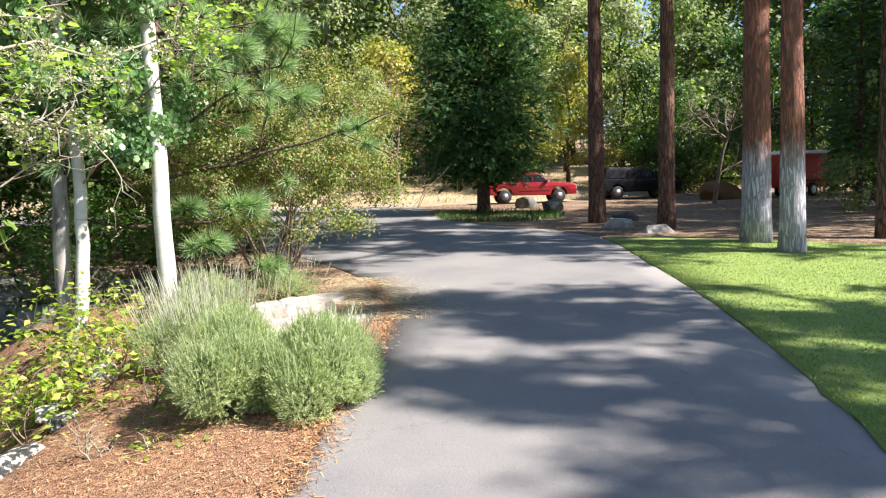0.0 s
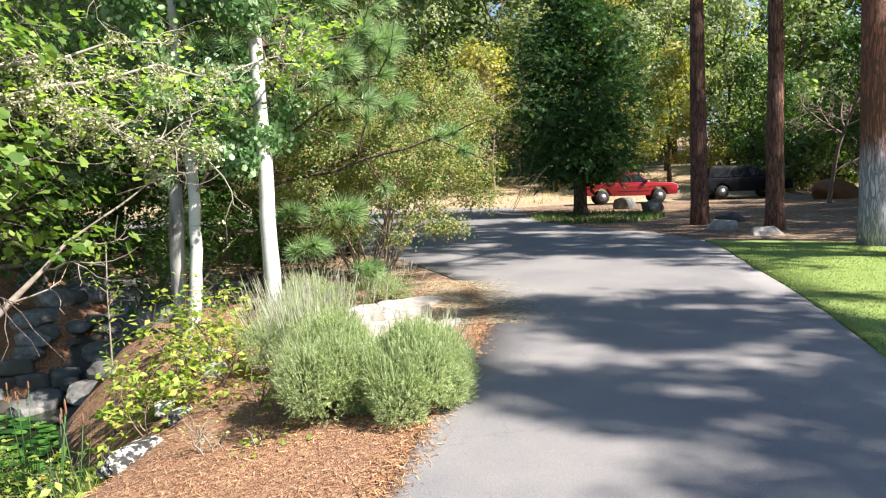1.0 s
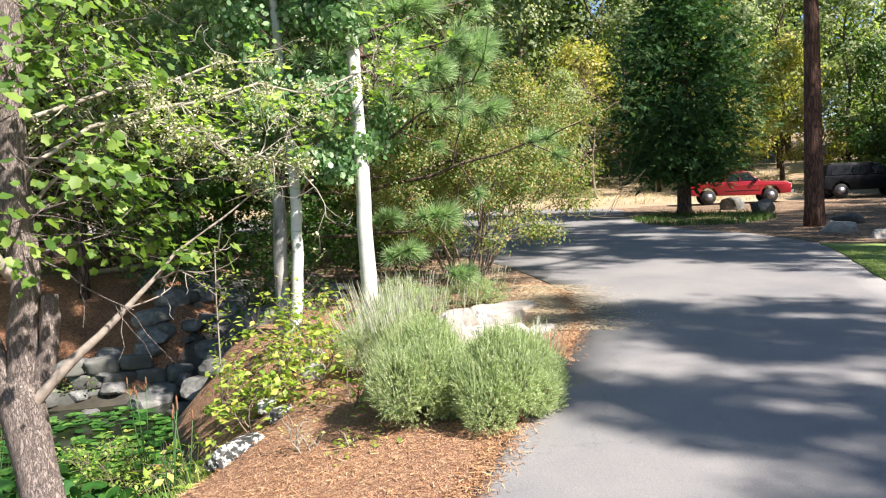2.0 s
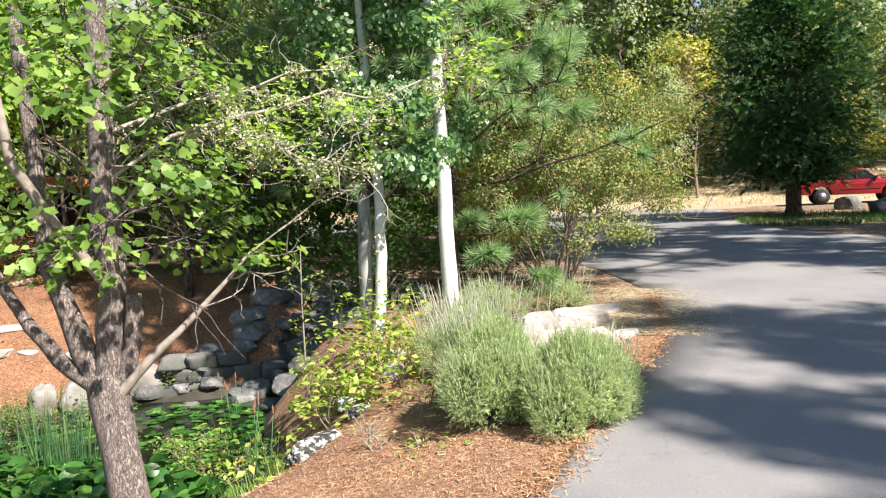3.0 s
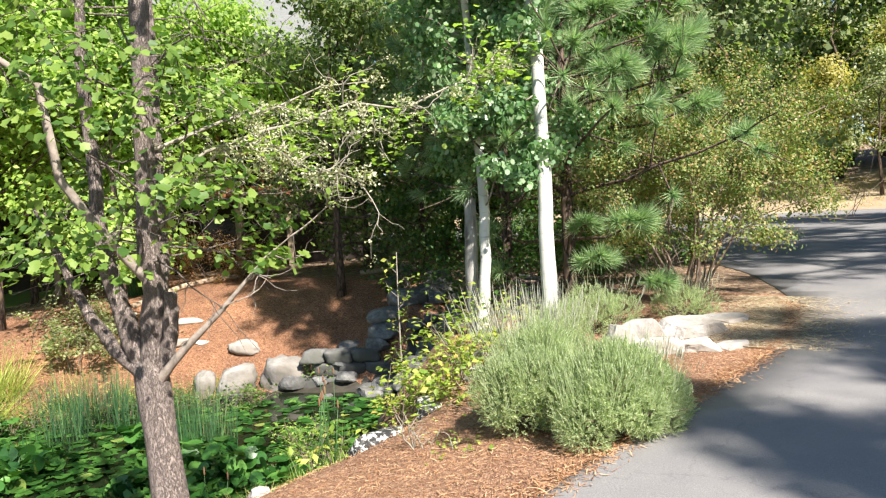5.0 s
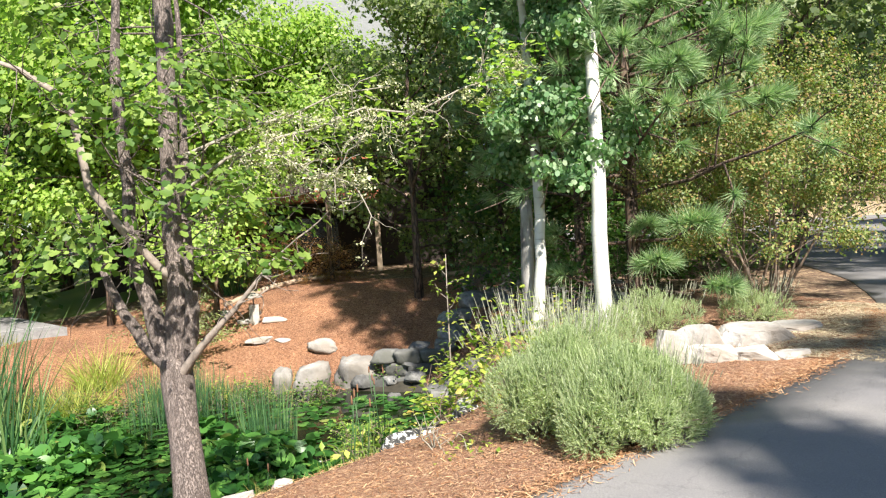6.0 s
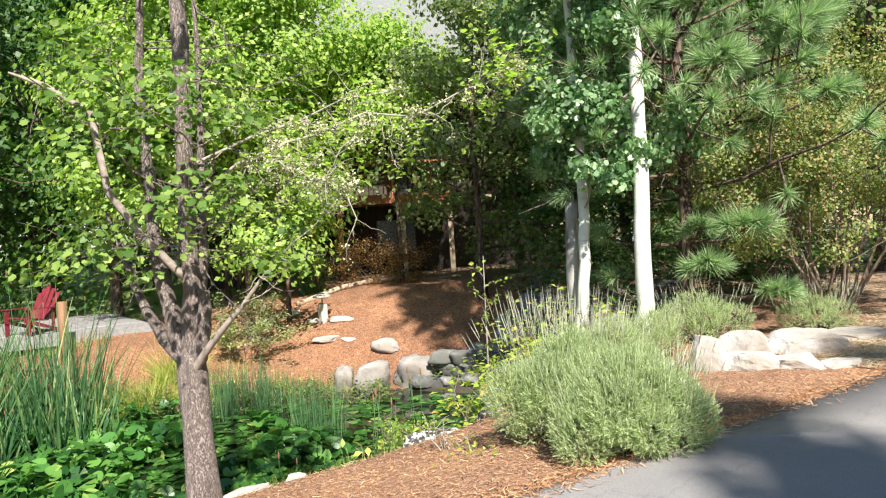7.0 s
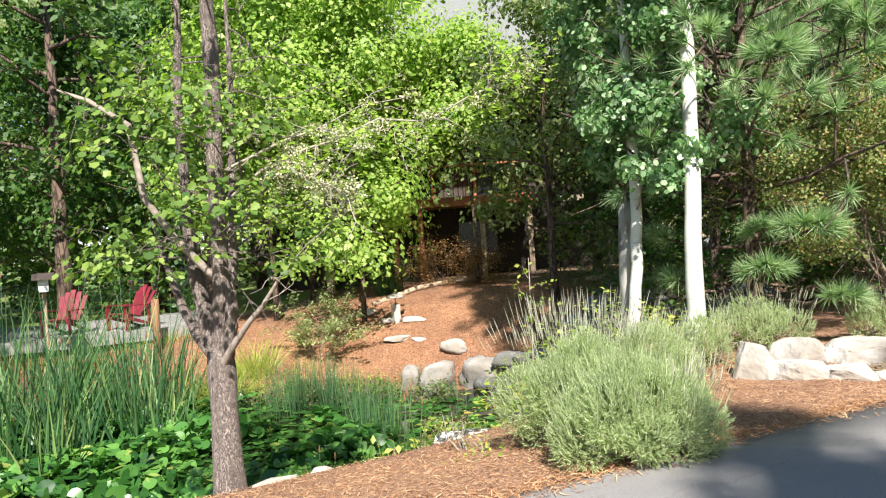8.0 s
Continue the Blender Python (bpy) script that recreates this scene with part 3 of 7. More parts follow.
# ---- the lie of the land ----
POND = [(-4.25, 2.1), (-4.4, 3.9), (-4.38, 5.5), (-5.05, 6.9), (-6.2, 8.2), (-7.0, 9.2), (-8.0, 8.5), (-9.0, 7.2), (-10.0, 5.4), (-11.6, 3.6), (-12.4, 2.0), (-12, -1.5), (-8, -2.5), (-4.6, -0.2)]
STREAM = [(-7.0, 9.0), (-6.6, 10.6), (-7.0, 12.2), (-8.6, 14.0)]
WATER_Z = -1.1


def seg_dist(x, y, pts):
    """Distance to an open line, and how far along it (0 to 1) the nearest place lies."""
    d, s = np.full(np.shape(x), 1e9), np.zeros(np.shape(x))
    for i, ((ax, ay), (bx, by)) in enumerate(zip(pts, pts[1:])):
        ex, ey = bx - ax, by - ay
        t = np.clip(((x - ax) * ex + (y - ay) * ey) / (ex * ex + ey * ey), 0, 1)
        q = np.hypot(x - ax - t * ex, y - ay - t * ey)
        s = np.where(q < d, (i + t) / (len(pts) - 1), s)
        d = np.minimum(d, q)
    return d, s


def spline(pts, step=6):
    """A smooth open line through pts."""
    P = [Vector((*p, 0)) for p in pts]
    out = []
    for i in range(len(P) - 1):
        a, b, c, d = P[max(i - 1, 0)], P[i], P[i + 1], P[min(i + 2, len(P) - 1)]
        for k in range(step):
            t = k / step
            q = 0.5 * ((2 * b) + (c - a) * t + (2 * a - 5 * b + 4 * c - d) * t * t + (3 * b - a - 3 * c + d) * t ** 3)
            out.append((q.x, q.y))
    return out + [pts[-1]]


DRIVE_W = [(-1.1, -14), (-0.98, 0), (-0.93, 4), (-0.86, 5.3), (-0.76, 7), (-0.69, 8.3), (-0.72, 9.5), (-1.1, 11.5), (-1.9, 13.6), (-3.6, 16.6), (-7, 20.5), (-14, 26), (-26, 32), (-60, 42)]
DRIVE_N = [(-60, 54), (-26, 44.5), (-12, 42), (-5, 41.2), (-1.9, 39.6), (-0.7, 36), (-0.4, 31), (0.2, 27.2), (1.5, 24), (3.0, 21.8), (4.1, 18.6)]
LAWN_EDGE = [(4.1, 18.6), (4.05, 16.5), (3.8, 13.2), (3.5, 9.6), (3.07, 6.4), (2.76, 4.6), (2.4, 2.5), (1.9, -2), (1.6, -14)]
ROAD_LINE = spline(DRIVE_W) + spline(DRIVE_N) + spline(LAWN_EDGE)[1:]


def drive_z(y):
    u = np.asarray(y, float) - 3.0
    r = np.where(u > 1, u - 0.5, np.where(u > 0, u * u / 2, 0))
    return 0.03 * np.minimum(r, 39)


def ground_z(x, y):
    x, y = np.asarray(x, float), np.asarray(y, float)
    g = drive_z(y)
    west = 0.22 + 0.38 * smooth01((y - 7.0) / 4.0) + 0.02 * np.clip(y - 14, 0, 40)
    g = g + (west - g) * smooth01((-x - 6.0) / 5.0) * (1 - smooth01((y - 22) / 12))
    g = g + 0.19 * np.clip(y - 42.8, 0, 8) + 0.11 * np.clip(y - 50.8, 0, 60) + 0.05 * np.clip(-x - 36, 0, 60)
    g = g + 0.02 * np.clip(x - 12, 0, 30)
    near = smooth01((poly_sdf(x, y, ROAD_LINE) - 0.06) / 0.6)
    bed = near * smooth01((-x - 0.95) / 1.2) * (1 - smooth01((y - 18) / 4))
    g = g + bed * (0.03 * np.sin(1.7 * x + 0.6 * y) * np.cos(1.3 * y - 0.4 * x) + 0.012 * np.sin(6.1 * x) * np.sin(5.3 * y))
    g = g - 0.24 * near * smooth01((-x - 1.3) / 2.0) * (1 - smooth01((y - 5.8) / 3.0))
    sd = poly_sdf(x, y, POND)
    far = smooth01((-x - 7.2) / 2.5)
    wide = 1.35 + 2.2 * far + 1.55 * far * smooth01((y - 5.0) / 2.5)
    t = np.clip((sd + 0.5) / (wide + 0.5), 0, 1)
    g = -1.5 + (g + 1.5) * (0.45 * t + 0.55 * smooth01(t))
    d, s = seg_dist(x, y, STREAM)
    return g - 0.95 * (1 - 0.75 * s) * np.exp(-(d / 0.75) ** 2) * smooth01((sd + 0.3) / 1.0)


def gz(x, y):
    return float(ground_z(np.array([x]), np.array([y]))[0])


def sheet(name, outline, lift, material, thick=0.05, step=0.5, label="", ragged=0.0, height=None, kind="structure", category=""):
    """A thin slab over the ground inside an outline, sunk at its edge."""
    bm = bmesh.new()
    rng = np.random.default_rng(len(outline))
    loop = [bm.verts.new((x + rng.normal(0, ragged), y + rng.normal(0, ragged), 0)) for x, y in outline]
    bm.faces.new(loop)
    xs, ys = [p[0] for p in outline], [p[1] for p in outline]
    for axis, lo, hi in (((0, 1, 0), min(ys), max(ys)), ((1, 0, 0), min(xs), max(xs))):
        st = max(step, (hi - lo) / 160)
        c = lo + st
        while c < hi:
            bmesh.ops.bisect_plane(bm, geom=bm.verts[:] + bm.edges[:] + bm.faces[:], plane_co=Vector(axis) * c, plane_no=axis)
            c += st
    z = (height or ground_z)(np.array([v.co.x for v in bm.verts]), np.array([v.co.y for v in bm.verts]))
    for v, h in zip(bm.verts, z):
        v.co.z = h + lift
    rim = [e for e in bm.edges if e.is_boundary]
    down = bmesh.ops.extrude_edge_only(bm, edges=rim)
    for v in down["geom"]:
        if isinstance(v, bmesh.types.BMVert):
            v.co.z -= thick + 0.03
    bmesh.ops.recalc_face_normals(bm, faces=bm.faces)
    me = bpy.data.meshes.new(name)
    bm.to_mesh(me)
    bm.free()
    me.materials.append(material)
    for p in me.polygons:
        p.use_smooth = p.normal.z > 0.7
    return tagged(new(name, me), label, category, "", kind)


def build_ground():
    xs = np.concatenate(([-700, -350, -180, -120, -90, -70, -55, -45, -38], np.arange(-33, -20, 1.0), np.arange(-20, 0.2, 0.14), np.arange(0.5, 20, 0.8), [22, 25, 30, 36, 45, 60, 90, 140, 300, 700]))
    ys = np.concatenate(([-400, -150, -60, -30, -18, -11], np.arange(-7, 16, 0.14), np.arange(16, 30, 0.5), np.arange(30, 62, 1.2), [64, 68, 73, 80, 90, 105, 125, 160, 260, 500, 900]))
    X, Y = np.meshgrid(xs, ys)
    Z = ground_z(X, Y)
    Z = Z - 0.07 * smooth01((-poly_sdf(X, Y, ROAD_LINE) - 0.12) / 0.25)
    nx, ny = len(xs), len(ys)
    idx = np.arange(nx * ny).reshape(ny, nx)
    g = Geo()
    g.v.append(np.stack([X.ravel(), Y.ravel(), Z.ravel()], 1))
    g.n = nx * ny
    q = np.stack([idx[:-1, :-1], idx[:-1, 1:], idx[1:, 1:], idx[1:, :-1]], -1).reshape(-1, 4)
    g.f.append(("many", q))
    me = g.mesh("ground", [M_DUFF, M_MULCH, M_MUD, M_SAND, M_LAWN, M_MULCH_RED])
    cx, cy = X.ravel()[q].mean(1), Y.ravel()[q].mean(1)
    cz = Z.ravel()[q].mean(1)
    mi = np.zeros(len(q), np.int32)
    wav = 0.5 * np.sin(cx * 1.1) + 0.4 * np.sin(cy * 1.7 + cx * 0.3)
    mi[(cx < -0.3) & (cx > -17.5 + wav) & (cy < 13 + wav) & (cy > -6)] = 1
    mi[(mi == 1) & (cx < -7.0 + 0.3 * wav)] = 5
    mi[(poly_sdf(cx, cy, POND) < 0.9) & (cz < -0.95)] = 2
    d, s = seg_dist(cx, cy, STREAM)
    mi[d < 0.55] = 2
    mi[(cy > 40.5 + wav) & (cy < 60) & (cx < 14)] = 3
    mi[(cx < -19 + wav) & (cy < 12 + 2 * wav - 0.3 * (cx + 19)) & (cy > -40)] = 4
    me.polygons.foreach_set("material_index", mi)
    return tagged(new("ground", me), "", "ground", "", "structure")


ground = build_ground()
road = sheet("road", ROAD_LINE, 0.012, M_ASPHALT, 0.05, 0.8, "", 0.012, lambda x, y: drive_z(y), category="road")
LAWN_LINE = [(x - 0.015, y) for x, y in spline(LAWN_EDGE)] + [(26, -14), (26, 9), (14, 12.6), (9.2, 15.1), (7.4, 16.9), (5.6, 17.9)]
lawn = sheet("lawn", LAWN_LINE, 0.022, M_LAWN, 0.05, 1.0, "", 0.02, lambda x, y: drive_z(y), category="lawn")

wg = Geo()
wx, wy = np.meshgrid(np.linspace(-16, -3.2, 20), np.linspace(-5, 10.5, 20))
wg.v.append(np.stack([wx.ravel(), wy.ravel(), np.full(wx.size, WATER_Z)], 1))
wg.n = wx.size
wi = np.arange(400).reshape(20, 20)
wg.f.append(("many", np.stack([wi[:-1, :-1], wi[:-1, 1:], wi[1:, 1:], wi[1:, :-1]], -1).reshape(-1, 4)))
tagged(new("water", wg.mesh("water", M_WATER)), "", "pond water", "", "structure")

# ---- trees: the large ones ----
def crown_tree(name, at, label, category, group, height, radius, low, leaf, size, count, seed, bark_m, r0=0.16, limbs=12, lean=(0, 0), shape=LEAF_QUAD, clump=0.45, kids=3, top_r=0.35, tilt=1.15):
    """A broad-leaved tree: a tapered stem, wandering limbs, and leaves in uneven clumps."""
    rng = np.random.default_rng(seed)
    ob = thing(name, at, label, category, group)
    g, tips = Geo(), []
    pts = [Vector((lean[0] * t * height + rng.normal(0, 0.02 * height * t), lean[1] * t * height + rng.normal(0, 0.02 * height * t), t * height - 0.25 * (t == 0))) for t in np.linspace(0, 0.92, 8)]
    g.tube(pts, [r0 * (1.25 if i == 0 else 1 - 0.82 * i / 7) for i in range(8)], 9)
    for k in range(limbs):
        t = low + (0.96 - low) * (k + rng.uniform(0, 1)) / limbs
        f = t * 7 / 0.92
        i = min(int(f), 6)
        p = pts[i].lerp(pts[i + 1], min(f - i, 1))
        a = k * 2.4 + rng.uniform(-0.5, 0.5)
        w = (t - low) / (1 - low)
        reach = radius * (0.65 + 0.5 * math.sin(math.pi * min(1, w * 0.85 + 0.2))) * rng.uniform(0.75, 1.1) * (1 - (1 - top_r) * max(0, w - 0.6) / 0.4)
        limb(g, p, (math.cos(a), math.sin(a), 0.25 + 0.9 * w), reach, r0 * 0.38 * (1 - 0.6 * w), rng, 1, tips, 0.06, 0.25, kids, 5)
    part("trunk", g, bark_m, ob)
    c = Geo()
    leaves_out(c, tips, max(1, int(count / len(tips))), size, rng, shape, clump, tilt * 0.6)
    part("crown", c, leaf, ob)
    return ob


def conifer(name, at, label, category, group, height, radius, low, leaf, seed, bark_m, r0=0.2, whorls=26, per=9, spray=0.5, droop=-0.25, dens=14, ragged=0.25, shape=SPRAY, fill=0):
    """A cone-shaped evergreen: whorls of boughs hung with flat sprays."""
    rng = np.random.default_rng(seed)
    ob = thing(name, at, label, category, group)
    g, c = Geo(), Geo()
    g.tube([(0, 0, -0.25), (0, 0, 0.3), (0, 0, height * 0.5), (0, 0, height)], [r0 * 1.3, r0, r0 * 0.6, 0.02], 10)
    P, D, S = [], [], []
    for w in range(whorls):
        t = w / (whorls - 1)
        z = height * (low + (0.985 - low) * t)
        reach = radius * (math.sin(math.pi * min(1.0, (t + 0.16) / 1.16)) ** 0.75 if t < 0.42 else (1 - t) ** 0.8 * 1.5)
        reach = max(0.25, reach)
        for k in range(per):
            a = k * math.tau / per + w * 1.1 + rng.uniform(-0.3, 0.3)
            ln = reach * rng.uniform(1 - ragged, 1 + ragged * 0.5)
            d = Vector((math.cos(a), math.sin(a), droop + 0.5 * t))
            tip = Vector((0, 0, z)) + d * ln
            mid = Vector((0, 0, z)) + d * ln * 0.55 + Vector((0, 0, ln * 0.06))
            if k % 2 == 0:
                g.tube([(0, 0, z), mid, tip], [r0 * 0.16 * (1 - t) + 0.012, 0.012, 0.004], 4, cap=False)
            n = max(4, int(dens * ln / radius) + 2)
            for s in np.linspace(0.25, 1.0, n):
                q = Vector((0, 0, z)).lerp(tip, s) + Vector((0, 0, ln * 0.06 * math.sin(s * 3.1)))
                side = Vector((-d.y, d.x, 0)).normalized() * rng.uniform(-1, 1) * (1.2 - 0.5 * s)
                P.append(tuple(q + Vector(rng.normal(0, 0.06, 3))))
                D.append(tuple(d * 0.8 + side + Vector((0, 0, rng.uniform(-0.35, 0.25)))))
                S.append(spray * rng.uniform(0.6, 1.15))
    part("trunk", g, bark_m, ob)
    c.scatter(shape[0], shape[1], P, along(D, rng, 0.35), np.array(S))
    if fill:        # dense inner sprays
        i = rng.integers(0, len(P), fill)
        Q, f = np.array(P)[i], rng.uniform(0.45, 0.97, (fill, 1))
        Q = Q * np.concatenate([f, f, np.ones((fill, 1))], 1)
        c.scatter(SPRAY[0], SPRAY[1], Q, rand_rot(rng, fill, 0.9), spray * rng.uniform(0.5, 0.95, fill))
    part("crown", c, leaf, ob)
    return ob


def tall_pine(name, at, label, group, r0, height, low, seed, bark_m, boughs=26, reach=2.6, lean=(0, 0), tufts=9):
    """A ponderosa: a long bare trunk and tufted boughs high up."""
    rng = np.random.default_rng(seed)
    ob = thing(name, at, label, "pine tree", group)
    g, c, wood = Geo(), Geo(), Geo()
    pts = [(lean[0] * t * height + rng.normal(0, 0.012) * (i > 0), lean[1] * t * height + rng.normal(0, 0.012) * (i > 0), t * height - 0.3 * (i == 0)) for i, t in enumerate(np.linspace(0, 1, 14) ** 1.3)]
    g.tube(pts, [r0 * 1.18] + [r0 * (1 - 0.85 * p[2] / height) for p in pts[1:]], 18)
    part("trunk", g, bark_m, ob)
    for k in range(boughs):
        t = low + (0.98 - low) * (k + rng.uniform(0, 1)) / boughs
        z, a = t * height, k * 2.4 + rng.uniform(-0.4, 0.4)
        ln = reach * (1.05 - 0.75 * (t - low) / (1 - low)) * rng.uniform(0.6, 1.15)
        tips = []
        limb(wood, (lean[0] * z, lean[1] * z, z), (math.cos(a), math.sin(a), 0.05), ln, 0.05 + 0.02 * ln, rng, 1, tips, 0.05, 0.15, 4, 4, first=0.45)
        idx = rng.permutation(len(tips))[:tufts]
        P = np.array([tuple(tips[i][0]) for i in idx])
        P = np.repeat(P, 14, 0) + rng.normal(0, 0.17, (len(idx) * 14, 3))
        c.scatter(SPRAY[0], SPRAY[1], P, rand_rot(rng, len(P), 0.8), 0.30 * rng.uniform(0.6, 1.2, len(P)))
    part("bough", wood, M_BARK_BROWN, ob)["kind"] = "stuff"
    part("crown", c, M_L_FIR, ob)
    return ob


def cedar(at):
    """A full, billowing cedar: soft clumps of drooping sprays round a short bare foot."""
    rng = np.random.default_rng(5)
    ob = thing("cedar_tree", at, "dense dark green cedar standing in grass where the drives fork", "cedar tree")
    g, c = Geo(), Geo()
    g.tube([(0, 0, -0.25), (0, 0, 0.3), (0.05, 0, 7.0), (0, 0, 13.6)], [0.40, 0.30, 0.2, 0.02], 10)
    hz, hr = [1.3, 2.1, 3.0, 4.6, 6.6, 8.4, 10.0, 12.0, 14.0], [1.4, 2.2, 2.6, 2.85, 2.65, 2.05, 1.25, 0.7, 0.1]
    P, D, S = [], [], []
    for k in range(470):
        z = 1.75 + 12.0 * rng.uniform(0, 1) ** 1.15
        a = k * 2.39996 + rng.uniform(-0.3, 0.3)
        lump = 1 + 0.34 * noise.noise(Vector((math.cos(a) * 1.6, math.sin(a) * 1.6, z * 0.55))) + 0.16 * noise.noise(Vector((math.cos(a) * 4, math.sin(a) * 4, z * 1.3)))
        r = float(np.interp(z, hz, hr)) * lump * rng.uniform(0.72, 1.10)
        q = Vector((math.cos(a) * r - 0.18, math.sin(a) * r, z - 0.10 * r))
        if k % 4 == 0:
            g.tube([(0, 0, z), q * 0.55 + Vector((0, 0, z * 0.47)), q], [0.05, 0.025, 0.006], 4, cap=False)
        w = 0.22 + 0.11 * r
        n = 40
        o = rng.normal(0, 1, (n, 3)) * [w, w, w * 0.62]
        P += list(np.array(q) + o)
        D += list(np.array([math.cos(a), math.sin(a), 0.1]) * 0.7 + o / w * 0.55 + [0, 0, -0.15] + rng.normal(0, 0.25, (n, 3)))
        S += list(rng.uniform(0.16, 0.34, n))
    part("trunk", g, M_BARK_BROWN, ob)
    c.scatter(FEATHER[0], FEATHER[1], P, along(D, rng, 0.45), np.array(S))
    i = rng.integers(0, len(P), 9000)     # shaded sprays within
    f = rng.uniform(0.35, 0.85, (9000, 1))
    c.scatter(SPRAY[0], SPRAY[1], np.array(P)[i] * np.concatenate([f, f, np.ones((9000, 1))], 1), rand_rot(rng, 9000, 0.9), rng.uniform(0.25, 0.5, 9000))
    part("crown", c, M_L_CEDAR, ob)


def build_pines():
    grp = "ponderosa pines by the lawn"
    for x, y, r, h, m, lab, lean in (
            (6.95, 14.4, 0.25, 19, M_BARK_GREYFOOT, "tall ponderosa pine with grey-painted foot at the lawn's edge", (-0.004, 0)),
            (7.15, 16.5, 0.33, 22, M_BARK_GREYFOOT, "thick red-barked ponderosa pine with pale grey foot beside the lawn", (0.002, 0)),
            (5.1, 23.8, 0.28, 21, M_BARK_PINE, "dark-barked ponderosa pine among pale rocks by the road", (-0.004, 0)),
            (6.5, 21.0, 0.25, 20, M_BARK_PINE, "slim dark ponderosa pine with grey foot behind white rocks", (0.006, 0)),
            (10.2, 16.6, 0.22, 18, M_BARK_BROWN, "dark ponderosa pine at the edge of the woods", (0, 0))):
        tall_pine("pine_tree", (x, y, gz(x, y)), lab, grp, r, h, 0.42, int(x * 100), m, 28, 3.2, lean, 11)
    tall_pine("pine_tree", (-19.8, 1.75, gz(-19.8, 1.75)), "dark-trunked pine standing behind the patio", grp, 0.22, 13, 0.3, 91, M_BARK_BROWN, 20, 2.4)
    # unseen pines to the sunny side of the drive, whose shade falls across it
    # the last three are added only to darken the ground under the woods
    for x, y, h, low, reach, k in ((11.9, 5.5, 14.0, 0.42, 2.5, 28), (10.7, 2.3, 12.6, 0.42, 1.6, 20), (11.8, 0.6, 10.7, 0.25, 2.4, 36), (14.3, 3.4, 15, 0.4, 1.9, 15), (13.6, 12.4, 15.5, 0.42, 2.4, 25), (18, 17.5, 20, 0.4, 2.6, 20), (14.9, 20.2, 19, 0.3, 2.6, 26), (13.3, 15.6, 17, 0.4, 2.2, 20), (19.4, 19.9, 21, 0.48, 2.7, 26), (22.5, 24.3, 24, 0.5, 2.9, 26), (21.6, 23.0, 27, 0.55, 3.0, 28), (26, 21, 22, 0.5, 3.2, 32), (28.5, 25, 23, 0.5, 3.2, 32), (31, 29.5, 24, 0.5, 3.2, 32)):
        tall_pine("pine_tree", (x, y, gz(x, y)), "ponderosa pine out of view, placed to shade the drive and woods", grp, 0.24, h, low, int(x * 37 + y), M_BARK_PINE, k, reach)
    cedar((1.85, 32, gz(1.85, 32)))


build_pines()


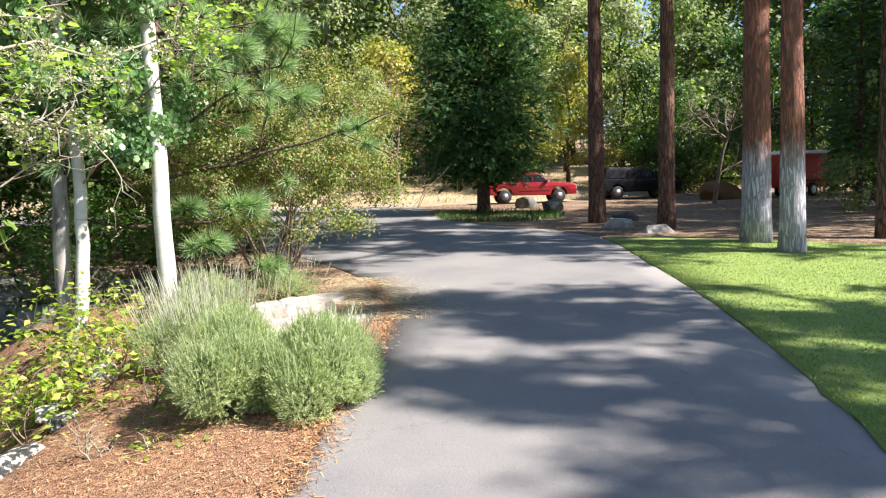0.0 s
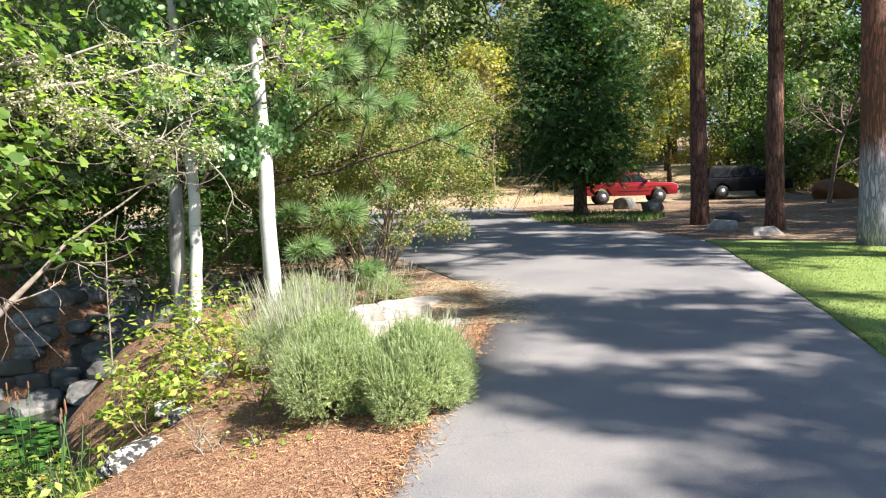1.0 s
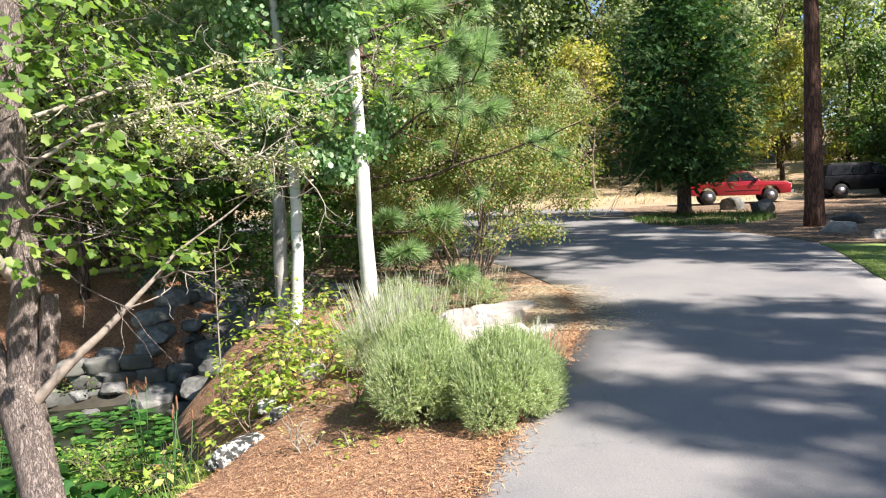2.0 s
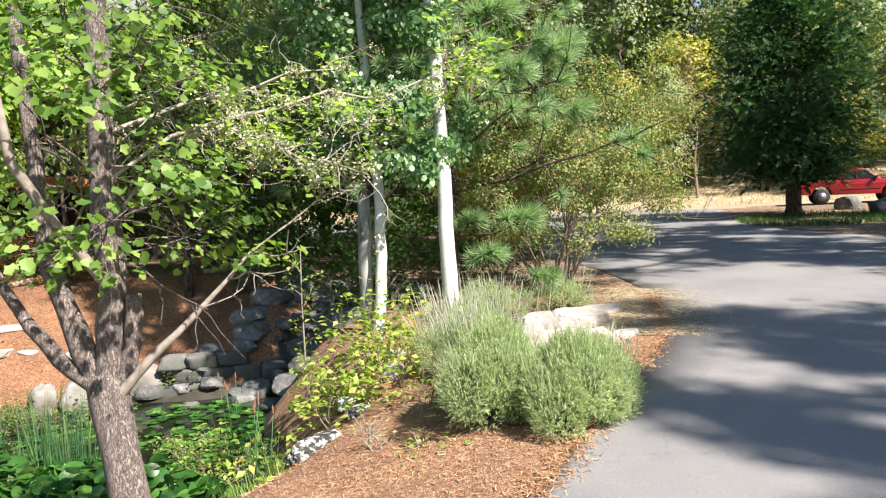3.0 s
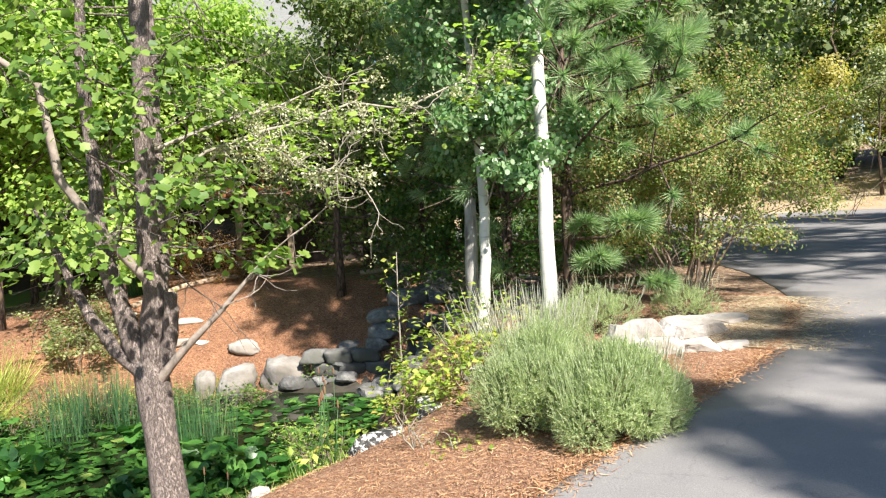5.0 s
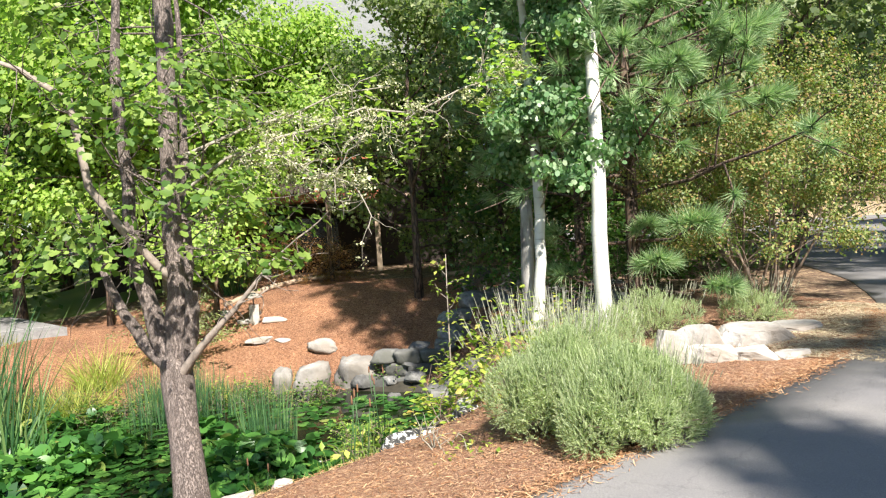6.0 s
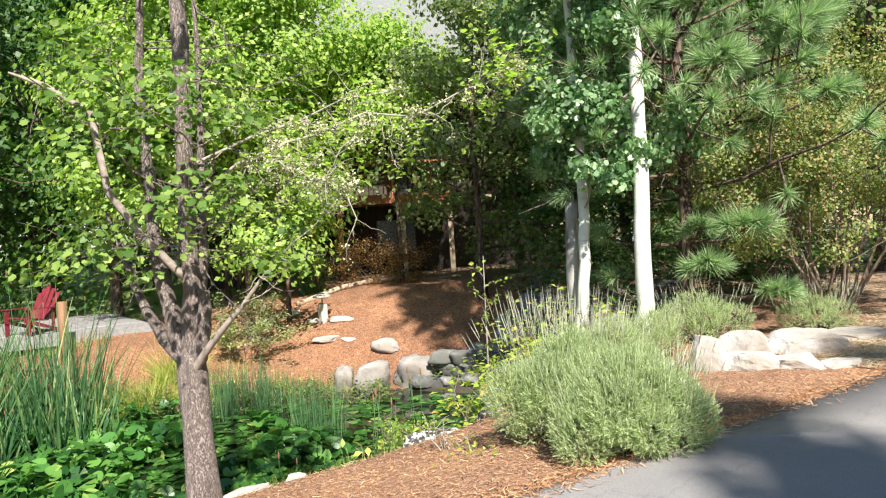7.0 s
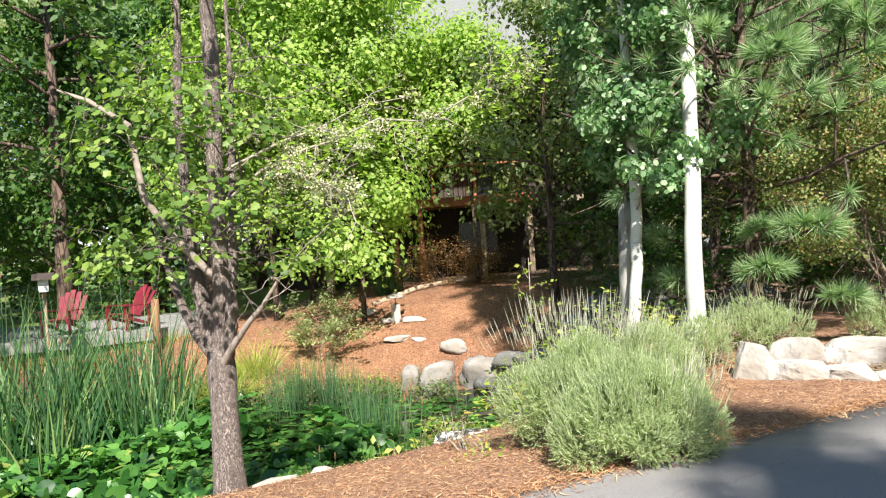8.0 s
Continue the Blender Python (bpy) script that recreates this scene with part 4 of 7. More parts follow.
def front_tree():
    """The many-stemmed tree on the pond's bank."""
    rng = np.random.default_rng(21)
    ob = thing("maple_tree", (-3.35, 3.23, gz(-3.2, 3.23) + 0.18), "multi-stemmed grey-barked tree with bright green lobed leaves on the bank", "tree")
    g, tips, pale, twig, dead, dtips = Geo(), [], Geo(), Geo(), Geo(), []
    g.tube([(0.18, -0.02, -0.42), (0.16, -0.02, -0.12), (0.13, -0.02, 0.14), (0.06, -0.01, 0.5), (-0.01, 0, 0.82), (-0.03, 0.0, 1.02)], [0.17, 0.138, 0.122, 0.110, 0.122, 0.105], 16)
    stems = [
        ([(-0.02, 0.0, 0.85), (0.02, 0.03, 1.3), (0.0, 0.03, 1.9), (0.03, 0.05, 2.7), (0.05, 0.07, 3.5), (0.03, 0.05, 4.8), (0, 0.0, 6.0)], [0.105, 0.080, 0.074, 0.070, 0.062, 0.045, 0.02]),
        ([(-0.05, -0.02, 0.85), (-0.17, -0.08, 1.3), (-0.27, -0.13, 1.7), (-0.31, -0.16, 2.3), (-0.36, -0.17, 3.2), (-0.3, -0.08, 4.8)], [0.08, 0.066, 0.058, 0.050, 0.040, 0.012]),
        ([(0.02, 0.05, 1.2), (0.0, 0.14, 1.7), (-0.08, 0.2, 2.4), (-0.1, 0.24, 3.2), (-0.15, 0.26, 4.2)], [0.045, 0.04, 0.034, 0.026, 0.012]),
        ([(-0.04, -0.02, 0.90), (-0.24, -0.14, 1.12), (-0.42, -0.26, 1.45), (-0.55, -0.34, 1.8), (-0.75, -0.42, 2.2)], [0.06, 0.046, 0.036, 0.024, 0.008]),
        ([(0.03, 0.02, 0.9), (0.12, 0.07, 1.12), (0.15, 0.09, 1.38), (0.15, 0.09, 1.5)], [0.065, 0.058, 0.052, 0.045]),
    ]
    for pts, rad in stems:
        fine, fr = [], []
        for (a, b), (ra, rb) in zip(zip(pts, pts[1:]), zip(rad, rad[1:])):     # knobbly, not drawn with a rule
            for s in (0.0, 0.34, 0.67):
                fine.append(Vector(a).lerp(Vector(b), s) + Vector(rng.normal(0, 0.10 * ra, 3)))
                fr.append((ra + (rb - ra) * s) * rng.uniform(0.90, 1.12))
        g.tube(fine + [Vector(pts[-1])], fr + [rad[-1]], 11, cap=len(pts) == 4)
    part("trunk", g, M_BARK_DARK, ob)
    arm = [(0.04, 0.0, 0.86), (0.16, 0.05, 1.00), (0.27, 0.12, 1.13), (0.40, 0.18, 1.25), (0.49, 0.27, 1.37), (0.66, 0.36, 1.56), (0.74, 0.46, 1.70), (0.92, 0.55, 1.84)]
    pale.tube(arm, [0.040, 0.032, 0.029, 0.023, 0.020, 0.013, 0.010, 0.004], 7, cap=False)
    pale.tube([(0.0, 0.0, 1.6), (0.0, -0.3, 1.95), (-0.03, -0.52, 2.3), (-0.05, -0.6, 2.9), (-0.12, -0.88, 3.1), (-0.22, -1.1, 3.2)], [0.035, 0.032, 0.03, 0.026, 0.02, 0.008], 7, cap=False)
    for p, d, ln in ((arm[5], (0.5, -0.5, 0.3), 0.5), (arm[7], (0.3, 0.7, 0.2), 0.5), (arm[4], (0.5, 0.5, 0.5), 0.4), (arm[6], (0.7, 0.3, 0.0), 0.45)):
        limb(pale, p, d, ln, 0.008, rng, 1, tips, 0.0, 0.3, 3, 4)
    part("side_branch", pale, M_LIMB, ob, "pale lichen-grey side branches")
    for pts, rad in stems[:3]:
        for k in range(12):
            t = 0.36 + 0.62 * (k + rng.uniform(0, 1)) / 12
            f = t * (len(pts) - 1)
            i = min(int(f), len(pts) - 2)
            p = Vector(pts[i]).lerp(Vector(pts[i + 1]), f - i)
            a = k * 2.4 + rng.uniform(-0.5, 0.5) + rad[0] * 40
            limb(twig, p, (math.cos(a), math.sin(a), 0.2), rng.uniform(0.6, 1.35), 0.010, rng, 1, tips, 0.0, 0.3, 4, 4, first=0.4)
    # a low spreading layer of leafy twigs
    for k in range(13):
        a = k * math.tau / 13 + rng.uniform(-0.15, 0.15)
        limb(twig, (-0.02, 0, rng.uniform(1.70, 1.92)), (math.cos(a), math.sin(a), 0.10), rng.uniform(0.75, 1.15), 0.008, rng, 1, tips, 0.0, 0.2, 4, 4, first=0.4)
    part("twig", twig, M_BARK_DARK, ob)
    # where the branches are thin and bare, towards the drive, few leaves hang
    tips = [t for t in tips if t[0].z > 1.66 and (t[0].z > 2.2 or t[0].xy.length < 1.12) and noise.noise(t[0] * 1.7) > -0.12 and (t[0].xy.length > 0.6 or rng.uniform() < 0.15) and not (t[0].z > 2.0 and 0.508 * t[0].x + 0.861 * t[0].y > 0.65 and rng.uniform() < 0.8)]
    c = Geo()
    leaves_out(c, tips, 12, 0.057, rng, LEAF_LOBED, 0.11, 0.45, 1.0, 0.4, 0.42)
    part("crown", c, M_L_MAPLE, ob)
    # the bare, lichened boughs
    bare = [[(0.0, 0.12, 1.95), (-0.02, 0.28, 2.1), (0.19, 0.34, 2.31), (0.39, 0.43, 2.46), (0.57, 0.50, 2.49), (0.73, 0.51, 2.45), (0.92, 0.55, 2.37), (1.14, 0.60, 2.24), (1.32, 0.64, 2.23), (1.5, 0.72, 2.2)],
            [(0.03, 0.06, 2.2), (0.28, 0.34, 2.5), (0.52, 0.66, 2.62), (0.80, 0.88, 2.70), (0.98, 1.20, 2.74), (1.22, 1.46, 2.78), (1.45, 1.80, 2.86), (1.56, 2.06, 3.02), (1.62, 2.2, 3.12)],
            [(0.02, 0.1, 2.5), (0.2, 0.5, 2.75), (0.5, 0.78, 2.78), (0.72, 1.16, 2.95), (0.9, 1.5, 3.02)]]
    for path in bare:
        path = [Vector(p) + Vector(rng.normal(0, 0.045, 3)) * (j > 0) for j, p in enumerate(path)]
        dead.tube(path, np.linspace(0.014, 0.004, len(path)) * rng.uniform(0.85, 1.2, len(path)), 6, cap=False)
        for k in range(4 * len(path)):
            i = rng.integers(max(1, len(path) // 3), len(path))
            q = Vector(path[i - 1]).lerp(Vector(path[i]), rng.uniform(0, 1))
            d = Vector((rng.normal(0.5, 0.6), rng.normal(0.3, 0.6), rng.normal(-0.15, 0.6)))
            limb(dead, q, d, rng.uniform(0.18, 0.48), 0.0055, rng, 1, dtips, -0.06, 0.42, 3, 4, first=0.2)
    part("dead_branch", dead, M_DEADTWIG, ob, "bare pale twigs furred with lichen")
    tuftg = Geo()
    leaves_at(tuftg, [t for t in dtips if rng.uniform() < 0.30], 12, 0.020, rng, LEAF_QUAD, 0.022, 1.2)
    for path in bare:
        leaves_at(tuftg, [(Vector(p), None) for p in path[2:]], 60 + 8 * len(path), 0.024, rng, LEAF_QUAD, 0.042, 1.2)
    few = Geo()
    leaves_at(few, [t for t in dtips if rng.uniform() < (0.26 if t[0].y > 0.9 else 0.08)], 7, 0.046, rng, LEAF_LOBED, 0.07, 0.55, 0.35)
    part("twig_leaf", few, M_L_LIME, ob, "sparse yellow-green leaves")["kind"] = "stuff"
    part("lichen", tuftg, M_LICHENTUFT, ob)["kind"] = "stuff"


front_tree()


def aspen(at, pts, r0, seed, leafz, count, label):
    rng = np.random.default_rng(seed)
    ob = thing("aspen_tree", at, label, "aspen tree", "white-barked aspens")
    g, w, tips = Geo(), Geo(), []
    top = pts[-1][2]
    fine = []
    for a, b in zip(pts, pts[1:]):
        for s in (0.0, 0.33, 0.66):
            q = Vector(a).lerp(Vector(b), s)
            fine.append(q + Vector((rng.normal(0, 0.010), rng.normal(0, 0.010), 0)))
    fine.append(Vector(pts[-1]))
    g.tube(fine, [max(0.012, r0 * (1.12 if q.z < 0.05 else 1.0) * (1 - 0.75 * max(0, q.z) / top)) * rng.uniform(0.96, 1.04) for q in fine], 14)
    part("trunk", g, M_ASPEN, ob)
    n = int(5 * (top - leafz))
    for k in range(n):
        z = leafz + (top - leafz) * (k + rng.uniform(0, 1)) / n
        i = next(j for j in range(len(pts) - 1) if pts[j + 1][2] >= z - 1e-6)
        f = (z - pts[i][2]) / (pts[i + 1][2] - pts[i][2])
        p = Vector(pts[i]).lerp(Vector(pts[i + 1]), f)
        a = k * 2.4 + rng.uniform(-0.6, 0.6)
        if z < 4.2 and rng.uniform() < 0.4:     # the lower stem is partly bare
            continue
        limb(w, p, (math.cos(a), math.sin(a), 0.35), rng.uniform(0.5, 1.25) * (1.9 if z > 5.0 else 1.0), 0.016, rng, 1, tips, -0.02, 0.25, 3, 5, first=0.35)
    part("side_branch", w, M_LIMB, ob)
    c = Geo()
    leaves_out(c, tips, max(1, count // len(tips)), 0.072, rng, LEAF_ROUND, 0.11, 0.7, 0.3)
    part("crown", c, M_L_ASPEN, ob)
    return ob


def build_aspens():
    z = gz(-3.2, 8.4)
    aspen((-3.22, 8.42, z), [(0, 0, -0.25), (-0.05, 0.12, 0.3), (-0.10, 0.22, 1.1), (-0.16, 0.33, 2.1), (-0.24, 0.45, 3.2), (-0.34, 0.55, 4.6), (-0.40, 0.6, 6.2), (-0.4, 0.7, 8.5), (-0.4, 0.7, 11.5)], 0.108, 3, 1.75, 24000, "white-barked aspen with dark knots rising from the lavender")
    z = gz(-4.3, 8.42)
    aspen((-4.3, 8.42, z), [(0, 0, -0.25), (0.0, 0.08, 0.3), (-0.0, 0.2, 1.1), (-0.01, 0.28, 2.0), (-0.2, 0.42, 3.5), (-0.3, 0.5, 5.0), (-0.4, 0.6, 7.5), (-0.4, 0.6, 10.5)], 0.082, 8, 1.7, 22000, "slim white aspen streaked grey beside its twin stem")
    zs = gz(-4.58, 8.66)
    ob = thing("aspen_snag", (-4.58, 8.66, zs), "dead grey aspen stem broken off short beside living ones", "dead tree", "white-barked aspens")
    g, rng = Geo(), np.random.default_rng(9)
    g.tube([Vector((0.01 * math.sin(k), 0.02 * k / 3, -0.25 + 0.24 * k)) for k in range(10)], [0.088 * rng.uniform(0.92, 1.06) for _ in range(10)], 14)
    g.tube([(0.03, 0.06, 1.88), (0.035, 0.06, 2.06)], [0.045, 0.012], 6)
    part("trunk", g, M_SNAG, ob)


build_aspens()


def young_pine(at, seed, boughs=()):
    """A young long-needled pine with brushes of pale green needles."""
    rng = np.random.default_rng(seed)
    ob = thing("young_pine_tree", at, "young ponderosa pine with long pale green needle tufts behind the aspens", "pine tree")
    g, c = Geo(), Geo()
    g.tube([(0, 0, -0.25), (0, 0, 0.4), (0.03, 0, 2.5), (0, 0.05, 5), (0, 0, 9.6)], [0.13, 0.11, 0.085, 0.06, 0.015], 10)
    for k in range(76):
        t = (k + rng.uniform(0, 1)) / 76
        z, a = 1.7 + 7.65 * t, k * 2.4 + rng.uniform(-0.4, 0.4)
        tips = []
        limb(g, (0, 0, z), (math.cos(a), math.sin(a), 0.2), (2.6 - 1.5 * t) * rng.uniform(0.7, 1.1), 0.03 * (1.2 - t), rng, 1, tips, 0.05, 0.12, 4, 5, first=0.5)
        for q, d in tips[::3] + [tips[-1]]:
            tuft(c, q, (d.x, d.y, d.z + 0.15), rng, 120, 0.27, 0.6)
    for x, y, z, size in boughs:     # long boughs that end in broad, drooping brushes
        tip = Vector((x, y, z)) - Vector(at)
        root = Vector((0, 0, max(0.5, tip.z - 0.25)))
        mid = root.lerp(tip, 0.55) + Vector((0, 0, -0.12))
        g.tube([root, mid, tip], [0.03, 0.02, 0.011], 6, cap=False)
        d = (tip - mid).normalized()
        side = Vector((-d.y, d.x, 0)).normalized()
        for k in range(5):
            e = tip + side * (k - 2) * 0.13 * size - d * (0.10 * abs(k - 2) * size) + Vector((0, 0, rng.normal(0, 0.03)))
            way = d * 0.7 + side * (k - 2) * 0.5 + Vector((0, 0, 0.12))
            g.tube([mid.lerp(tip, 0.5), e], [0.010, 0.008], 5, cap=False)
            tuft(c, e, way, rng, 170, 0.33 * size, 0.55)
    part("trunk", g, M_BARK_BROWN, ob)
    part("crown", c, M_L_NEEDLE, ob)
    return ob


BOUGHS = ((-2.55, 9.87, 1.62, 1.1), (-2.39, 9.15, 3.60, 0.9), (-1.98, 10.39, 4.05, 1.1), (-3.01, 9.48, 1.15, 0.8), (-2.31, 10.04, 0.77, 0.8), (-3.02, 10.14, 4.02, 1.1), (-2.24, 11.4, 4.32, 1.1), (-3.44, 10.02, 1.67, 0.7), (-1.9, 10.9, 3.2, 0.9), (-2.7, 9.4, 4.5, 1.1), (-3.9, 9.2, 4.2, 1.0), (-5.2, 10.0, 0.97, 0.9), (-5.0, 9.6, 1.6, 0.8), (-5.3, 9.7, 2.6, 0.9))
young_pine((-4.0, 10.4, gz(-4.0, 10.4)), 4, BOUGHS)
young_pine((-6.4, 12.3, gz(-6.4, 12.3)), 14)


def big_shrub(at, seed, radius, height, label, leaf, size, count, stems=13, base=0.16, shape=LEAF_QUAD):
    """A wide shrub: many stems fanning from the ground into a ragged dome of small leaves."""
    rng = np.random.default_rng(seed)
    ob = thing("shrub", at, label, "shrub", "shrubs")
    g, tips = Geo(), []
    for k in range(stems):
        a, e = k * 2.4 + rng.uniform(-0.3, 0.3), rng.uniform(1.15, 2.6)
        limb(g, (math.cos(a) * base, math.sin(a) * base, -0.1), (math.cos(a) * 0.75, math.sin(a) * 0.75, e), height * rng.uniform(0.7, 1.0), 0.022 * height / 3, rng, 2, tips, 0.03, 0.16, 4, 5, first=0.3)
    tips = [t for t in tips if t[0].xy.length < radius * 1.3 and t[0].z > height * 0.24]
    part("stem", g, M_TWIG, ob)
    c = Geo()
    leaves_out(c, tips, max(1, int(count / len(tips))), size, rng, shape, 0.12, 0.6, 0.5)
    part("foliage", c, leaf, ob)
    return ob


big_shrub((-2.9, 12.1, gz(-2.9, 12.1)), 12, 1.9, 3.5, "wide shrub with small yellow-green and rusty leaves beside the drive", M_L_SHRUB, 0.043, 66000, 17)


def build_woods():
    """Prototype trees, then copies that make the woods all round."""
    rng = np.random.default_rng(77)
    grp = "trees of the woods"
    protos = {
        "oak": crown_tree("oak_tree", (-12, 47, gz(-12, 47)), "leafy green oak on the dry slope at the wood's edge", "oak tree", grp, 12, 3.6, 0.22, M_L_OAK, 0.29, 4300, 31, M_BARK_BROWN, 0.2, 15, clump=0.5, tilt=0.8),
        "olive": crown_tree("oak_tree", (-3.5, 50, gz(-3.5, 50)), "oak with sparse yellowing leaves at the wood's edge", "oak tree", grp, 9, 3.0, 0.2, M_L_OLIVE, 0.26, 4600, 32, M_BARK_BROWN, 0.17, 13, clump=0.5, tilt=0.75),
        "grey": crown_tree("oak_tree", (-8, 54, gz(-8, 54)), "grey-green thinly leaved tree on the slope", "tree", grp, 14, 3.3, 0.25, M_L_GREYGREEN, 0.27, 4800, 33, M_BARK_BROWN, 0.19, 14, clump=0.55, tilt=0.75),
        "fir": conifer("fir_tree", (-18, 56, gz(-18, 56)), "dark green fir standing among oaks", "fir tree", grp, 20, 3.2, 0.1, M_L_FIR, 34, M_BARK_BROWN, 0.28, 30, 9, 0.85, -0.2, 8),
        "dark": crown_tree("tree", (-8.8, 16.6, gz(-8.8, 16.6)), "shady dark-leaved tree behind the pond", "tree", grp, 8.5, 2.6, 0.10, M_L_DARK, 0.18, 6600, 35, M_BARK_BROWN, 0.13, 18, clump=0.4),
        "mid": crown_tree("tree", (-11.6, 16.8, gz(-11.6, 16.8)), "leafy green tree behind the pond", "tree", grp, 9.5, 2.8, 0.14, M_L_OAK, 0.17, 7400, 36, M_BARK_BROWN, 0.14, 18, clump=0.4),
        "far": crown_tree("oak_tree", (-20, 66, gz(-20, 66)), "tall green oak deep in the woods", "oak tree", grp, 13, 3.9, 0.16, M_L_OAK, 0.44, 3000, 39, M_BARK_BROWN, 0.2, 9, clump=0.65, kids=2, tilt=0.8),
        "bush": crown_tree("bush", (-15, 49, gz(-15, 49)), "leafy bush in the wood's understorey", "bush", grp, 3.2, 1.7, 0.08, M_L_OAK, 0.26, 1000, 38, M_BARK_BROWN, 0.05, 6, clump=0.42, kids=2, tilt=0.8),
        "lime": crown_tree("tree", (-15.7, 8.1, gz(-15.7, 8.1)), "bright lime-leaved tree beyond the pond", "tree", grp, 10.5, 3.0, 0.28, M_L_LIME, 0.16, 19000, 37, M_BARK_BROWN, 0.09, 22, clump=0.42, tilt=0.6),
    }

    def put(kind, x, y, s=1.0):
        if kind == "oak" and (y > 56 or x < -40 or x > 28):
            kind = "far"
        m = pose(x, y, gz(x, y), 0, 0, rng.uniform(0, 360))
        o = copy_thing(protos[kind], m)
        o.scale = (s * rng.uniform(0.9, 1.1), s * rng.uniform(0.9, 1.1), s)
        return o

    # edge of the woods across the road, and unseen oaks added for shade
    for x, y, k, s in ((-16, 50, "oak", 1.1), (-7.5, 47.5, "olive", 0.8), (-21, 49, "olive", 1.1), (-26, 52, "oak", 1.2), (-1, 55, "grey", 1.0), (3.5, 50, "olive", 1.0), (6.2, 47.5, "grey", 0.75), (8.5, 48.5, "olive", 0.9), (5.2, 45.6, "olive", 0.62), (1.2, 46.5, "grey", 0.6), (9.6, 45.6, "olive", 0.55), (-4.6, 46.0, "grey", 0.55),
                       # last three oaks of this row: out of view, added to shade the ground
                       (11.5, 46, "grey", 0.8), (14, 44, "dark", 0.75), (18, 42, "dark", 0.85), (19.6, 38.5, "oak", 0.7), (17.5, 22.5, "oak", 0.9), (20.5, 25.5, "oak", 1.0), (16.2, 18.2, "oak", 0.9), 
                       # the four oaks of this row are unseen too, placed to darken the duff
                       (12.6, 44.8, "dark", 0.9), (16.8, 40.2, "dark", 1.0), (15.2, 26.4, "fir", 0.42), (13.9, 25.0, "bush", 0.5), (18.2, 30.6, "dark", 0.7), (21.0, 33.6, "dark", 0.9), (16.6, 29.2, "bush", 0.6), (20.6, 38.0, "dark", 1.1), (22.5, 27.5, "oak", 1.0), (24.5, 31.5, "oak", 1.1), (27, 35, "oak", 1.2), (21.5, 22.0, "oak", 0.9), (19.3, 29.5, "dark", 0.9), (21.5, 36.0, "fir", 0.5),
                       (-31, 50, "grey", 1.2), (-37, 52, "oak", 1.3), (-44, 50, "oak", 1.3), (-33, 44.5, "olive", 1.0), (0.5, 62, "fir", 1.0), (-5, 62, "grey", 1.2), (-11, 60, "oak", 1.4), (5.5, 57, "olive", 1.4), (9.5, 55, "grey", 1.0),
                       (18, 53, "oak", 1.0), (27, 52, "fir", 1.0), (31, 47, "oak", 1.4),  (-18, 62, "fir", 1.1), (-25, 62, "oak", 1.5), (-34, 61, "fir", 1.1), (-44, 60, "oak", 1.6),
                       (-8, 72, "fir", 1.1), (2, 73, "oak", 1.7), (12, 72, "fir", 1.15), (22, 68, "oak", 1.7), (-18, 75, "oak", 1.8), (-30, 75, "fir", 1.2), (33, 60, "fir", 1.1)):
        put(k, x, y, s)
    crown_tree("tree", (-13.7, 11.5, gz(-13.7, 11.5)), "young lime-green tree spreading before the deck", "tree", grp, 6.5, 1.6, 0.50, M_L_LIME, 0.12, 9500, 41, M_BARK_BROWN, 0.06, 16, clump=0.34, tilt=0.55)
    crown_tree("tree", (-13.2, 8.1, gz(-13.2, 8.1)), "slender lime-green tree beside the mound", "tree", grp, 9.0, 1.8, 0.15, M_L_LIME, 0.12, 17000, 42, M_BARK_BROWN, 0.055, 20, clump=0.36, tilt=0.55)
